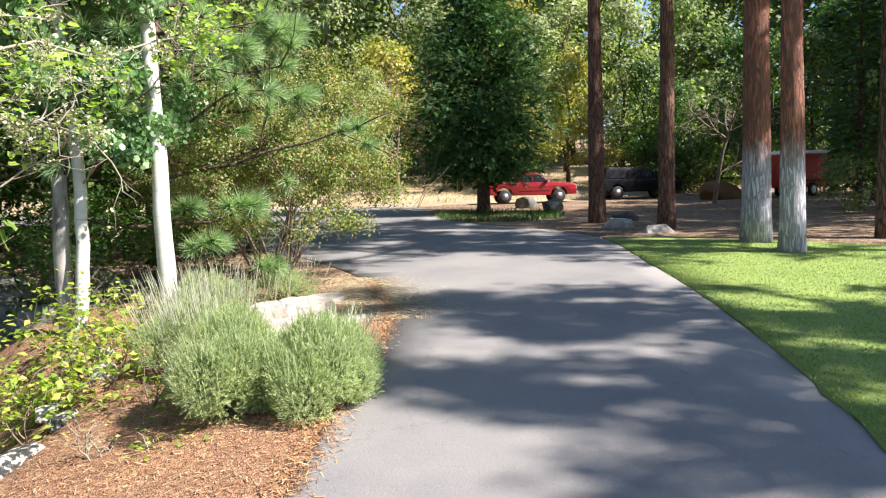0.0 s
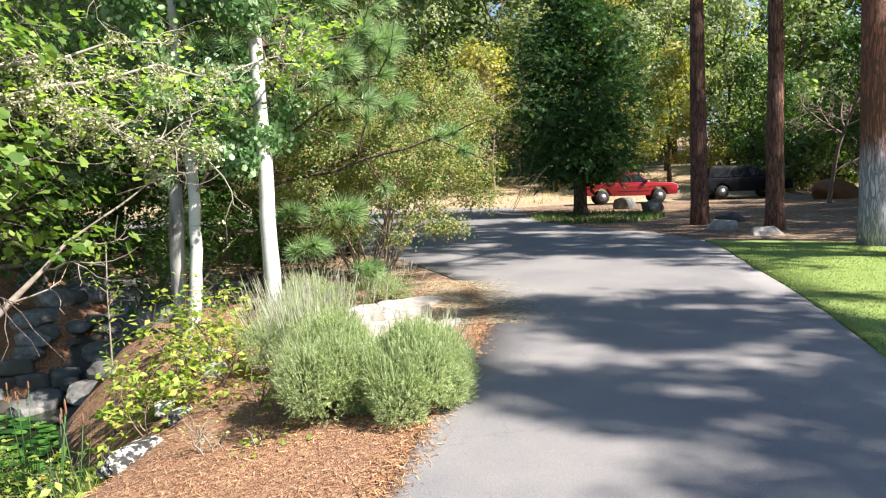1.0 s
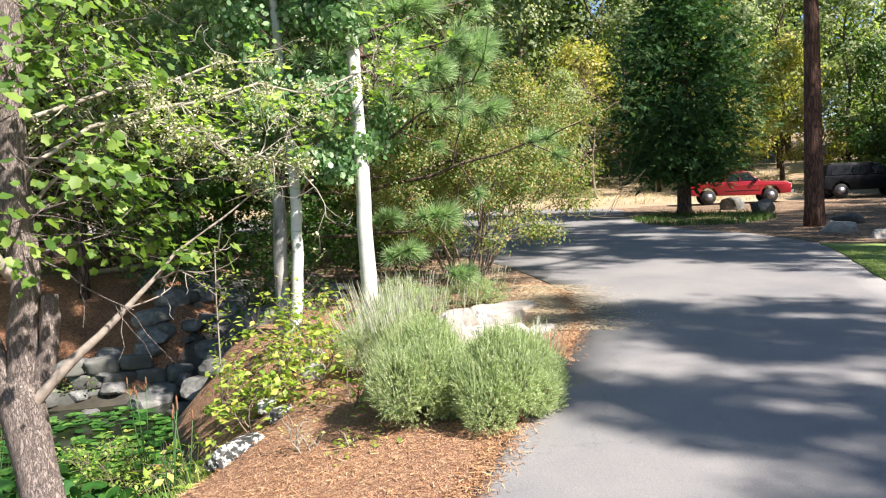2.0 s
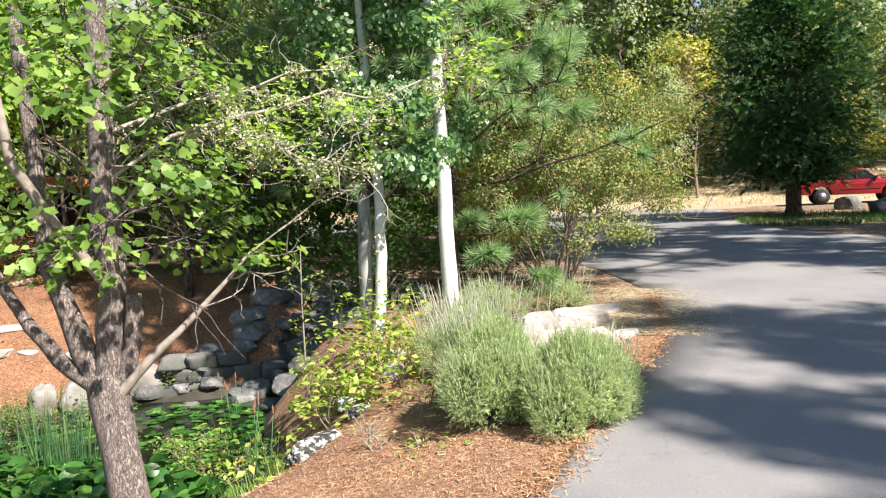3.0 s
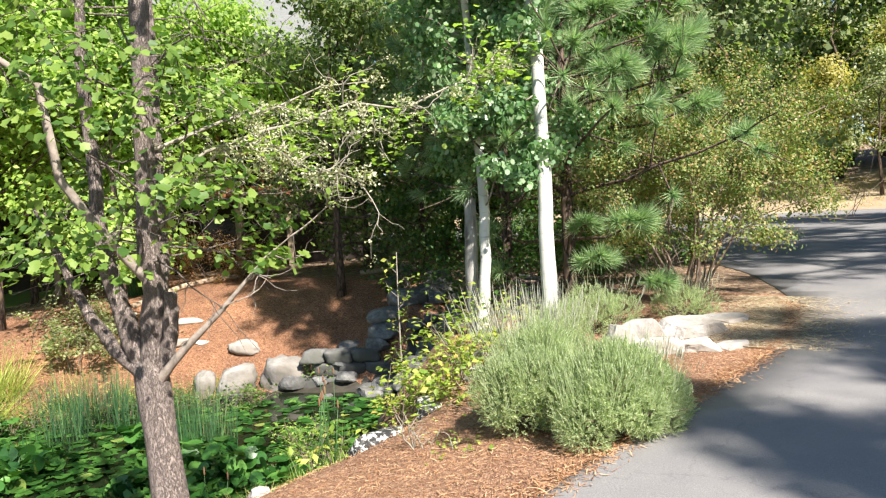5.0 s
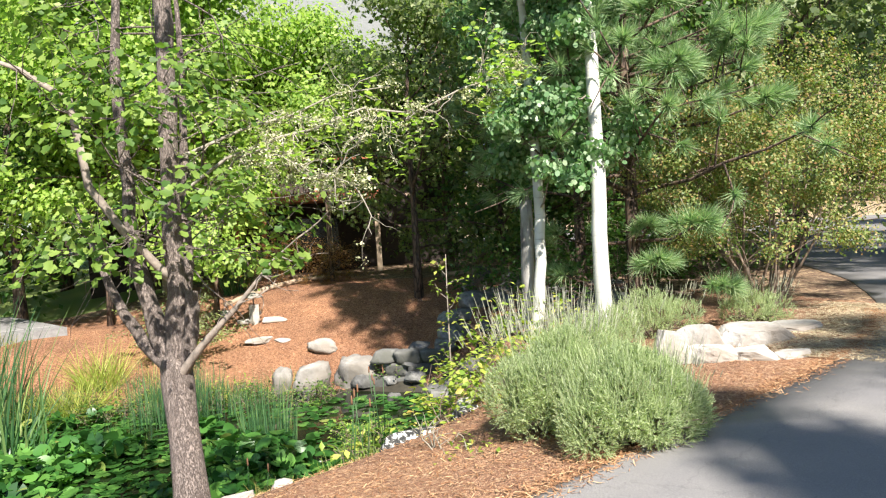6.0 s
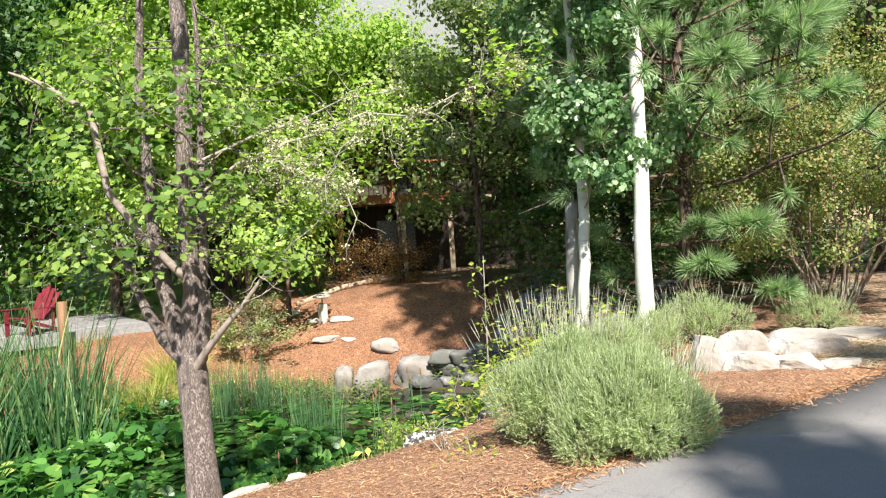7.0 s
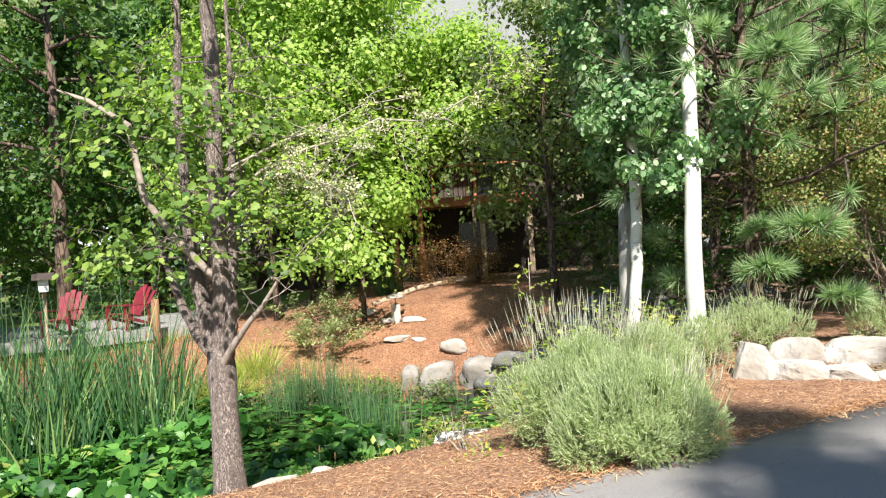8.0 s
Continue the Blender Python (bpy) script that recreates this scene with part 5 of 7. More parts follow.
    # trees behind aspens, pond and house, and three unseen shade casters
    for x, y, k, s in ((-6.0, 15.2, "dark", 0.85), (-4.6, 17.5, "mid", 0.9), (-7.2, 19, "mid", 1.1), (-10.2, 19.5, "dark", 1.1), (-6.4, 22.5, "oak", 0.85), (-11, 24.5, "oak", 1.0), (-9.6, 13.6, "dark", 0.55), (-14.5, 19.5, "mid", 1.1),
                       (-17, 24, "oak", 1.0), (-8.0, 27, "grey", 0.8), (-20, 29, "fir", 0.8), (-26, 25, "oak", 1.1), (-24, 17, "mid", 1.2), (-18.4, 8.4, "lime", 0.95), (-20.5, 9.5, "mid", 1.05), (-24, 4.6, "dark", 1.2), (-28, 9, "oak", 1.0),
                       (-31, 1.5, "oak", 1.1), (-36, 6, "fir", 0.9), (-38, 14, "oak", 1.2), (-33, 20, "fir", 1.0), (-27, -3, "dark", 1.1), (-41, -3, "oak", 1.2), (-47, 5, "fir", 1.1), (-48, 14, "oak", 1.5), (-22, -8, "oak", 1.0),
                       (-12.0, 14.1, "mid", 0.75), (-29.5, 0.2, "bush", 1.2), (-32, -1.8, "bush", 1.5), (-30.5, -3.5, "bush", 1.3), (-34, 1.8, "bush", 1.6), (-19, -4, "mid", 0.9), (-21.9, 1.6, "dark", 1.05),
                       (-30, 14, "mid", 1.3), (-34, 10, "mid", 1.3), (-38, 2, "mid", 1.4), (-44, 10, "oak", 1.4), (-42, 20, "oak", 1.4), (-52, 0, "oak", 1.6), (-56, 10, "oak", 1.7), (-54, 20, "fir", 1.2), (-36, -8, "oak", 1.3), (-50, -10, "fir", 1.1),
                       # last three dark trees stand out of view, added to shade reeds and patio
                       (-29, 30, "oak", 1.3), (-40, 28, "fir", 1.1), (-60, -5, "oak", 1.8), (-62, 16, "oak", 1.8), (-22.5, 14, "fir", 0.6), (-13.6, 22, "fir", 0.75), (-9, 22.5, "fir", 0.7), (-19.5, 5.6, "dark", 1.1), (-10.4, 11.6, "mid", 0.72), (-15.6, 6.6, "lime", 0.85), (-24.5, -0.5, "dark", 1.0), (-28, 4.5, "dark", 1.2), (-33, -3, "dark", 1.3), (-11.8, -2.2, "dark", 1.1), (-14.5, -4.2, "dark", 1.1), (-18, -2.6, "dark", 1.1)):
        put(k, x, y, s)

    for _ in range(36):
        x = rng.uniform(-40, 34)
        put("bush", x, rng.uniform(50, 60) - max(0, x - 8) * 0.5, rng.uniform(0.8, 1.9))
    for _ in range(22):
        x = rng.uniform(-46, -19.5)
        put("bush", x, rng.uniform(9, 30), rng.uniform(0.7, 1.5))
    for _ in range(16):
        put("bush", rng.uniform(13, 26), rng.uniform(44, 48), rng.uniform(0.6, 1.2))
    for _ in range(34):
        x = rng.uniform(-60, 45)
        put("far", x, rng.uniform(58, 85) - max(0, x - 8) * 0.5, rng.uniform(1.2, 1.9))


build_woods()

# ---- beds beside the drive: lavender, boulders, bank shrubs ----
def sprig_shape():
    """A leafy shoot along +x: pairs of narrow grey leaves."""
    v, f = [], []
    for k in range(9):
        t, a = 0.05 + 0.09 * k, k * 2.2
        cy, cz = math.cos(a), math.sin(a)
        ln, o = 0.42 - 0.02 * k, 0.62 - 0.035 * k
        m, e = (t + ln * 0.5, cy * ln * o * 0.5, cz * ln * o * 0.5), (t + ln, cy * ln * o, cz * ln * o)
        n = len(v)
        v += [(t, 0, 0), (m[0], m[1] - cz * 0.038, m[2] + cy * 0.038), e, (m[0], m[1] + cz * 0.038, m[2] - cy * 0.038)]
        f.append((n, n + 1, n + 2, n + 3))
    return v, f


SPRIG = sprig_shape()
SPIKE = ([(0, 0.006, 0), (0, -0.006, 0), (0.72, 0, 0.0), (0.70, 0.022, 0), (0.70, -0.011, 0.019), (0.70, -0.011, -0.019), (0.84, 0.026, 0), (0.84, -0.013, 0.022), (0.84, -0.013, -0.022), (1.0, 0, 0)],
         [(0, 1, 2), (3, 4, 7, 6), (4, 5, 8, 7), (5, 3, 6, 8), (6, 7, 9), (7, 8, 9), (8, 6, 9)])


def lavender(at, rx, ry, h, n, seed, label, spikes=(), lobes=15):
    """A mound of grey-green sprigs; spikes: (count, heading, spread, height) of old flower stalks."""
    rng = np.random.default_rng(seed)
    ob = thing("lavender_plant", at, label, "lavender", "lavender plants by the drive")
    stems = Geo()
    cen = [(0.0, 0.0, 0.52, 0.46), (rng.normal(0, 0.15), rng.normal(0, 0.15), 0.78, 0.30)]
    for k in range(lobes):
        a, e = k * 2.39996 + rng.uniform(-0.3, 0.3), math.asin((k + 0.7) / (lobes + 0.7))
        q = rng.uniform(0.42, 0.74)
        cen.append((math.cos(e) * math.cos(a) * q, math.cos(e) * math.sin(a) * q, 0.20 + math.sin(e) * q * 0.80, rng.uniform(0.20, 0.38)))
    C = np.array(cen)
    i = rng.integers(0, len(C), 3 * n)
    U = rng.normal(0, 1, (3 * n, 3))
    U /= np.linalg.norm(U, axis=1, keepdims=True)
    P = C[i, :3] + U * (C[i, 3] * (1.06 - 0.5 * rng.uniform(0, 1, 3 * n) ** 2.2))[:, None]
    depth = (np.linalg.norm(P[:, None] - C[None, :, :3], axis=2) / C[None, :, 3]).min(1)
    ok = (depth > 0.62) & (P[:, 2] > 0.05)
    P, U = P[ok][:n], U[ok][:n]
    D = U * 0.9 + rng.normal(0, 0.32, P.shape) + np.array([0, 0, 0.62])
    P = P * np.array([rx, ry, h])
    S = rng.uniform(0.045, 0.085, len(P))
    loose = rng.uniform(0, 1, len(P)) < 0.14     # shoots that stand out of the mound
    S[loose] *= 1.5
    D[loose] += np.array([0, 0, 0.6])
    g = Geo()
    g.scatter(SPRIG[0], SPRIG[1], P, along(D, rng, 0.7), S)
    m = n // 6     # thin upright stalks that blur the mound's outline
    up = P[rng.integers(0, len(P), m)]
    up = up[up[:, 2] > 0.35 * h]
    blades(g, up, np.stack([up[:, 0] / rx * 0.45 + rng.normal(0, 0.15, len(up)), up[:, 1] / ry * 0.45 + rng.normal(0, 0.15, len(up)), np.ones(len(up))], 1), rng.uniform(0.08, 0.30, len(up)), np.full(len(up), 0.0045), rng, 0.1)
    part("foliage", g, M_LAV, ob)
    for k in range(40):
        a = k * 2.4
        e = Vector((math.cos(a) * rx * rng.uniform(0.4, 0.85), math.sin(a) * ry * rng.uniform(0.4, 0.85), h * rng.uniform(0.15, 0.5)))
        stems.tube([(0.08 * math.cos(a), 0.08 * math.sin(a), -0.04), e * 0.5 + Vector((0, 0, 0.03)), e], [0.012, 0.008, 0.004], 4, cap=False)
    part("woody_base", stems, M_TWIG, ob)
    if spikes:
        s = Geo()
        for cnt, head, spr, ht in spikes:
            a = rng.normal(head, spr, cnt)
            r = rng.uniform(0.35, 0.9, cnt)
            X, Y = np.cos(a) * r, np.sin(a) * r
            PP = np.stack([X * rx, Y * ry, np.full(cnt, h * 0.5)], 1)
            DD = np.stack([X * 0.45 + rng.normal(0, 0.1, cnt), Y * 0.45 + rng.normal(0, 0.1, cnt), np.ones(cnt)], 1)
            L = ht * rng.uniform(0.6, 1.1, cnt)
            s.scatter(SPIKE[0], SPIKE[1], PP, along(DD, rng, 0.9), np.stack([L, np.full(cnt, 0.12), np.full(cnt, 0.12)], 1))
        part("flower_spike", s, M_LAVSPIKE, ob, "dry grey-brown flower spikes")["kind"] = "stuff"
    return ob


def build_lavender():
    def at(x, y):
        return (x, y, gz(x, y) - 0.01)
    lavender(at(-1.70, 5.66), 0.63, 0.68, 0.74, 11500, 1, "grey-green lavender mound in red mulch beside the drive", ((260, 2.5, 0.7, 0.78),))
    lavender(at(-1.02, 5.66), 0.62, 0.72, 0.63, 11000, 2, "low lavender mound spilling over the drive's edge", ((80, 0.9, 0.6, 0.42),))
    lavender(at(-2.55, 7.15), 0.58, 0.60, 0.66, 5400, 3, "lavender at the foot of a white aspen", ((110, 2.6, 0.8, 0.5),))
    lavender(at(-3.05, 9.3), 0.70, 0.6, 0.56, 2800, 4, "lavender with dark spent spikes behind pale boulders", ((60, 1.6, 1.4, 0.45),))
    lavender(at(-2.95, 8.25), 0.45, 0.45, 0.55, 1800, 6, "lavender round the foot of a white aspen", ((30, 1.6, 1.4, 0.4),))
    lavender(at(-2.35, 10.7), 0.5, 0.45, 0.42, 1600, 5, "small lavender in the shrub's shade", ((70, 1.2, 1.6, 0.45),))


build_lavender()


def rock(x, y, size, seed, material, label, z=None, rz=None, sub=3, group="rocks", name="rock", cuts=5, sink=0.04, cat="rock"):
    if sub == 5:     # rounded ones
        me = block_mesh(name, size, seed, material, 2.7, 6, 0.26)
    elif sub == 4:     # larger, blocky ones
        me = cleft_mesh(name, (size[0] * 1.08, size[1] * 1.08, size[2] * 0.72), seed, material)
        sink = sink - size[2] * 0.30
    else:
        me = rock_mesh(name, size, seed, material, sub, cuts=cuts)
    ob = new(name, me)
    ob.matrix_world = pose(x, y, (gz(x, y) if z is None else z) - sink, 0, 0, seed * 47 % 360 if rz is None else rz)
    return tagged(ob, label, cat, group)


def build_boulders():
    grp = "pale boulders by the drive"
    rock(-1.86, 9.42, (0.60, 0.38, 0.44), 11, M_ROCK, "large cream boulder with a flat sunlit top", rz=64, sink=0.17, sub=4, group=grp, name="boulder")
    rock(-2.22, 8.95, (0.32, 0.28, 0.38), 12, M_ROCK, "cream boulder with a dark seam by the lavender", rz=60, sink=0.1, sub=4, group=grp, name="boulder")
    rock(-1.74, 8.36, (0.28, 0.20, 0.22), 13, M_ROCK, "low cream boulder at the mulch edge", rz=35, sub=4, group=grp, name="boulder")
    rock(-1.46, 8.60, (0.27, 0.18, 0.16), 14, M_ROCK, "flat cream stone beside the drive", rz=30, sub=4, group=grp, name="boulder")
    rock(-1.12, 8.86, (0.22, 0.16, 0.11), 15, M_ROCK, "small flat cream stone beside the drive", rz=66, sub=4, group=grp, name="boulder")
    rock(-2.14, 8.16, (0.25, 0.22, 0.46), 16, M_ROCK, "blocky cream stone in lavender", rz=12, sink=0.1, sub=4, group=grp, name="boulder")
    rock(-1.75, 10.3, (0.42, 0.28, 0.14), 17, M_ROCK, "flat cream boulder under the shrub", rz=40, sub=4, group=grp, name="boulder")
    grp = "rocks along the pond bank"
    for x, y, sz, m, lab, s in (
            (-3.48, 3.62, (0.27, 0.15, 0.19), M_ROCK, "smooth white rock at the top of the pond bank", 21),
            (-3.32, 4.02, (0.14, 0.10, 0.13), M_ROCK, "small white rock at the top of the pond bank", 22),
            (-4.0, 2.78, (0.32, 0.19, 0.46), M_ROCK, "grey-white rock on the pond bank", 23),
            (-4.1, 1.7, (0.26, 0.16, 0.2), M_ROCK, "white rock on the pond bank", 24),
            (-3.9, 2.35, (0.13, 0.1, 0.08), M_ROCK, "small pale rock on the pond bank", 25),
            (-3.34, 5.5, (0.34, 0.17, 0.18), M_LICHEN, "black and white lichen-spotted rock on the pond bank", 26),
            (-3.3, 6.15, (0.16, 0.12, 0.12), M_LICHEN, "lichen-spotted rock under yellow leaves", 27),
            (-3.62, 6.55, (0.20, 0.14, 0.10), M_ROCK, "pale rock among yellow-leaved shrubs", 28),
            (-3.42, 7.15, (0.30, 0.16, 0.16), M_ROCK, "long pale rock among yellow-leaved shrubs", 29),
            (-3.55, 4.7, (0.13, 0.09, 0.07), M_ROCK, "small pale rock at the pond's edge", 30),
            (-3.85, 7.75, (0.25, 0.2, 0.18), M_ROCK, "pale rock near the aspens", 31)):
        rock(x, y, sz, s, m, lab, group=grp, sub=4, rz=72 if m is M_LICHEN else None)


build_boulders()


def low_shrub(at, seed, r, h, leaf, size, count, label, stems=12, shape=LEAF_FOLD, name="shrub", cat="shrub", grp="low shrubs on the bank", spread=0.06, twig=None):
    rng = np.random.default_rng(seed)
    ob = thing(name, at, label, cat, grp)
    g, tips = Geo(), []
    for k in range(stems):
        a = k * 2.4 + rng.uniform(-0.4, 0.4)
        o = rng.uniform(0, 0.5) * r
        limb(g, (math.cos(a) * o, math.sin(a) * o, -0.05), (math.cos(a) * r * 0.9, math.sin(a) * r * 0.9, h * rng.uniform(0.7, 1.2)), math.hypot(r * 0.8, h) * rng.uniform(0.6, 1.0), 0.009, rng, 1, tips, 0.02, 0.2, 4, 4, first=0.3)
    part("twig", g, twig or M_TWIG, ob)
    c = Geo()
    leaves_at(c, tips, max(1, int(count / len(tips))), size, rng, shape, spread, 0.6, 0.35)
    part("foliage", c, leaf, ob)
    return ob


def build_bank():
    def at(x, y):
        return (x, y, gz(x, y))
    lab = "low shrub with yellow-green leaves on the pond bank"
    for i, (x, y, r, h, n) in enumerate(((-3.72, 6.30, 0.45, 0.36, 650), (-4.05, 7.0, 0.42, 0.42, 560), (-3.75, 7.45, 0.5, 0.5, 700), (-3.32, 6.75, 0.4, 0.36, 520), (-3.85, 8.15, 0.5, 0.55, 700), (-3.75, 5.35, 0.35, 0.4, 260))):
        low_shrub(at(x, y), 50 + i, r, h * 1.25, M_L_YELLOW, 0.085, int(n * 0.7), lab, 10)
    low_shrub(at(-2.55, 6.15), 60, 0.28, 0.38, M_L_YELLOW, 0.075, 90, "thin weed with orange and yellow leaves in the mulch", 6, name="weed", cat="weed")
    low_shrub(at(-2.05, 4.95), 61, 0.25, 0.10, M_L_YELLOW, 0.05, 40, "small dry weed sprawling on mulch", 7, name="weed", cat="weed", twig=M_DEADTWIG)
    low_shrub(at(-2.55, 5.05), 62, 0.16, 0.32, M_STRAW, 0.03, 12, "pale dry stalks standing in mulch", 5, name="weed", cat="weed", twig=M_DEADTWIG)
    # a thin sapling over the water's edge
    rng = np.random.default_rng(64)
    x, y = -4.62, 7.15
    ob = thing("sapling", at(x, y), "thin pale sapling with sparse leaves at the water's edge", "sapling")
    g, tips = Geo(), []
    g.tube([(0, 0, -0.1), (0.02, 0, 0.8), (0, 0.03, 1.5), (0.03, 0.02, 2.1)], [0.014, 0.011, 0.008, 0.004], 6)
    for k in range(10):
        a = k * 2.4
        limb(g, (0.01, 0.01, 0.5 + 0.15 * k), (math.cos(a), math.sin(a), 0.6), 0.25, 0.005, rng, 0, tips, 0, 0.2, 2, 4)
    part("stem", g, M_LIMB, ob)
    c = Geo()
    leaves_at(c, tips, 3, 0.07, rng, LEAF_FOLD, 0.05, 0.7)
    part("foliage", c, M_L_YELLOW, ob)


build_bank()


def reed_clump(name, x, y, rx, ry, n, h, w, seed, material, label, cat="reeds", z=None, lean=0.26, bend=0.38, heads=0, grp="pond plants"):
    rng = np.random.default_rng(seed)
    z = min(gz(x, y), 10) if z is None else z
    ob = thing(name, (x, y, z), label, cat, grp)
    g = Geo()
    a, r = rng.uniform(0, math.tau, n), np.sqrt(rng.uniform(0, 1, n))
    P = np.stack([np.cos(a) * r * rx, np.sin(a) * r * ry, np.full(n, -0.08)], 1)
    D = np.stack([np.cos(a) * r * lean + rng.normal(0, lean * 0.6, n), np.sin(a) * r * lean + rng.normal(0, lean * 0.6, n), np.ones(n)], 1)
    blades(g, P, D, h * rng.uniform(0.4, 1.1, n), w * rng.uniform(0.5, 1.3, n), rng, bend)
    part("blade", g, material, ob)["kind"] = "stuff"
    for k in range(heads):
        q = Vector((rng.normal(0, rx * 0.4), rng.normal(0, ry * 0.4), 0))
        hh = h * rng.uniform(0.85, 1.1)
        tip = q + Vector((rng.normal(0, 0.08), rng.normal(0, 0.08), hh))
        st = Geo()
        st.tube([q, q.lerp(tip, 0.5), tip], [0.006, 0.005, 0.003], 5)
        s = part("stalk", st, M_REED, ob)
        hd = Geo()
        hd.tube([tip - Vector((0, 0, 0.02)), tip, tip + Vector((0, 0, 0.05)), tip + Vector((0, 0, 0.07))], [0.004, 0.009, 0.008, 0.002], 7)
        part("seed_head", hd, M_SEED, s, "brown seed head")
    return ob


def build_pond():
    rng = np.random.default_rng(90)
    # lily pads: notched, dished leaves, some held above the water
    pad_v, pad_f = [(0, 0, -0.03)], []
    for k in range(11):
        a = 0.25 + k * (math.tau - 0.5) / 10
        rr = 1.0 + 0.05 * math.sin(3 * a)
        pad_v.append((math.cos(a) * rr, math.sin(a) * rr, 0.10 * math.sin(2 * a + 1) + 0.05))
    pad_f = [(0, k, k + 1) for k in range(1, 11)]
    for nm, n, lift, x0, x1, y0, y1, sz in (("lily_pads", 2600, 0.02, -11.5, -4.1, -1.5, 9.0, 0.085), ("raised_lily_leaves", 5200, 0.42, -10.8, -4.1, -1.8, 5.6, 0.092)):
        g, P, S, R = Geo(), [], [], []
        while len(P) < n:
            x, y = rng.uniform(x0, x1), rng.uniform(y0, y1)
            patch = noise.noise(Vector((x * 0.5, y * 0.5, lift * 9)))
            if float(poly_sdf(np.array([x]), np.array([y]), POND)[0]) < 0.15 and patch > (-0.30 + 0.14 * max(0, y - 3.0) if lift > 0.1 else -0.5):
                zz = WATER_Z + (0.015 + rng.uniform(0, 0.03) if lift < 0.1 else rng.uniform(0.04, lift) * (0.6 + max(0, patch)))
                P.append((x, y, zz))
                S.append(sz * rng.uniform(0.6, 1.25))
        g.scatter(pad_v, pad_f, P, rand_rot(rng, n, 0.05 if lift < 0.1 else 0.75), np.array(S))
        ob = new(nm, g.mesh(nm, M_LILY))
        tagged(ob, "green water lily leaves crowding the pond" if lift < 0.1 else "glossy lily leaves standing above the pond", "lily pads", "", "stuff")
    W = WATER_Z
    for x, y, rx, ry, n, h, seed in ((-10.9, 2.6, 1.0, 1.3, 380, 2.2, 1), (-9.6, 0.9, 1.0, 1.2, 340, 2.3, 2), (-11.9, 3.3, 0.6, 0.6, 220, 1.7, 3), (-12.4, 0.6, 1.2, 1.4, 320, 2.3, 4), (-8.2, -0.6, 0.8, 0.9, 160, 2.1, 5), (-9.3, 2.9, 0.7, 0.8, 200, 1.5, 6)):
        reed_clump("reed_clump", x, y, rx, ry, int(n * 0.6), h * 1.14, 0.026, 100 + seed, M_REED, "tall green reeds standing in the pond", z=W, heads=5, lean=0.24, bend=0.36)
    for i, (x, y) in enumerate(((-10.3, 1.7), (-8.9, 0.2), (-11.3, 2.2), (-9.2, 1.9))):
        reed_clump("cattail_clump", x, y, 0.4, 0.4, 60, 2.2 - 0.2 * i, 0.038, 700 + i, M_REED, "broad-bladed cattails arching over the pond", z=W, heads=2, lean=0.2, bend=0.4)
    reed_clump("reed_clump", -7.35, 1.75, 0.22, 0.22, 26, 1.5, 0.028, 111, M_REED, "tall cattail with arching blades in the pond", z=W)
    reed_clump("rush_clump", -7.3, 6.05, 0.45, 0.40, 150, 1.05, 0.009, 112, M_REED, "thin green rushes among lily leaves", z=W, lean=0.1, bend=0.08)
    reed_clump("rush_clump", -10.2, 5.9, 0.5, 0.5, 120, 0.95, 0.010, 113, M_REED, "thin green rushes at the far bank", z=W, lean=0.1, bend=0.08)
    reed_clump("rush_clump", -8.9, 4.6, 0.4, 0.4, 60, 0.8, 0.009, 114, M_REED, "thin rushes among lily leaves", z=W, lean=0.1, bend=0.1)
    for i, (x, y, n, h) in enumerate(((-9.6, 5.3, 110, 1.15), (-9.85, 5.9, 110, 1.1), (-9.2, 6.15, 90, 0.95), (-6.7, 5.75, 60, 1.0), (-8.0, 6.3, 80, 0.95), (-12.0, 3.2, 160, 1.5), (-11.5, 2.5, 160, 1.6), (-10.6, 6.5, 80, 0.9))):
        reed_clump("rush_clump", x, y, 0.36, 0.34, n, h, 0.010, 720 + i, M_RUSH, "dark green rushes standing in shallow water", z=W, lean=0.1, bend=0.08)
    reed_clump("bulrush", -3.72, 5.08, 0.12, 0.12, 12, 0.8, 0.009, 115, M_REED, "slender bulrush with brown heads at the bank", heads=5, lean=0.12, bend=0.08)
    reed_clump("bulrush", -5.0, 6.35, 0.12, 0.12, 14, 1.05, 0.009, 116, M_REED, "slender bulrush with brown heads in the pond", z=W, heads=4, lean=0.1, bend=0.08)
    reed_clump("bulrush", -4.6, 4.35, 0.15, 0.15, 14, 0.9, 0.009, 117, M_REED, "few green bulrush stems at the bank", heads=2, lean=0.12)
    for x, y, s in ((-3.66, 5.36, 1), (-3.78, 4.9, 2), (-3.9, 5.5, 3), (-3.75, 4.5, 5), (-4.0, 6.0, 4), (-4.0, 5.1, 6), (-3.5, 5.2, 7), (-3.5, 4.7, 8)):
        reed_clump("grass_tuft", x, y, 0.22, 0.22, 130, 0.27, 0.007, 120 + s, M_GRASS, "bright green grass tuft on the pond bank", "grass", lean=0.4, bend=0.4)
    for x, y, s in ((-3.62, 4.3, 1), (-3.75, 3.95, 2), (-3.55, 4.05, 3)):
        reed_clump("grass_tuft", x, y, 0.16, 0.16, 110, 0.26, 0.006, 130 + s, M_STRAW, "dry straw-coloured grass tuft on the pond bank", "grass", lean=0.4, bend=0.3)
    reed_clump("ornamental_grass", -11.4, 4.5, 0.40, 0.40, 700, 1.05, 0.014, 140, M_YGRASS, "arching yellow-green ornamental grass by the patio", "grass", lean=0.5, bend=0.55)
    reed_clump("ornamental_grass", -12.2, 5.3, 0.35, 0.35, 360, 1.0, 0.012, 141, M_YGRASS, "yellowed grass at the pond's far bank", "grass", lean=0.5, bend=0.5)
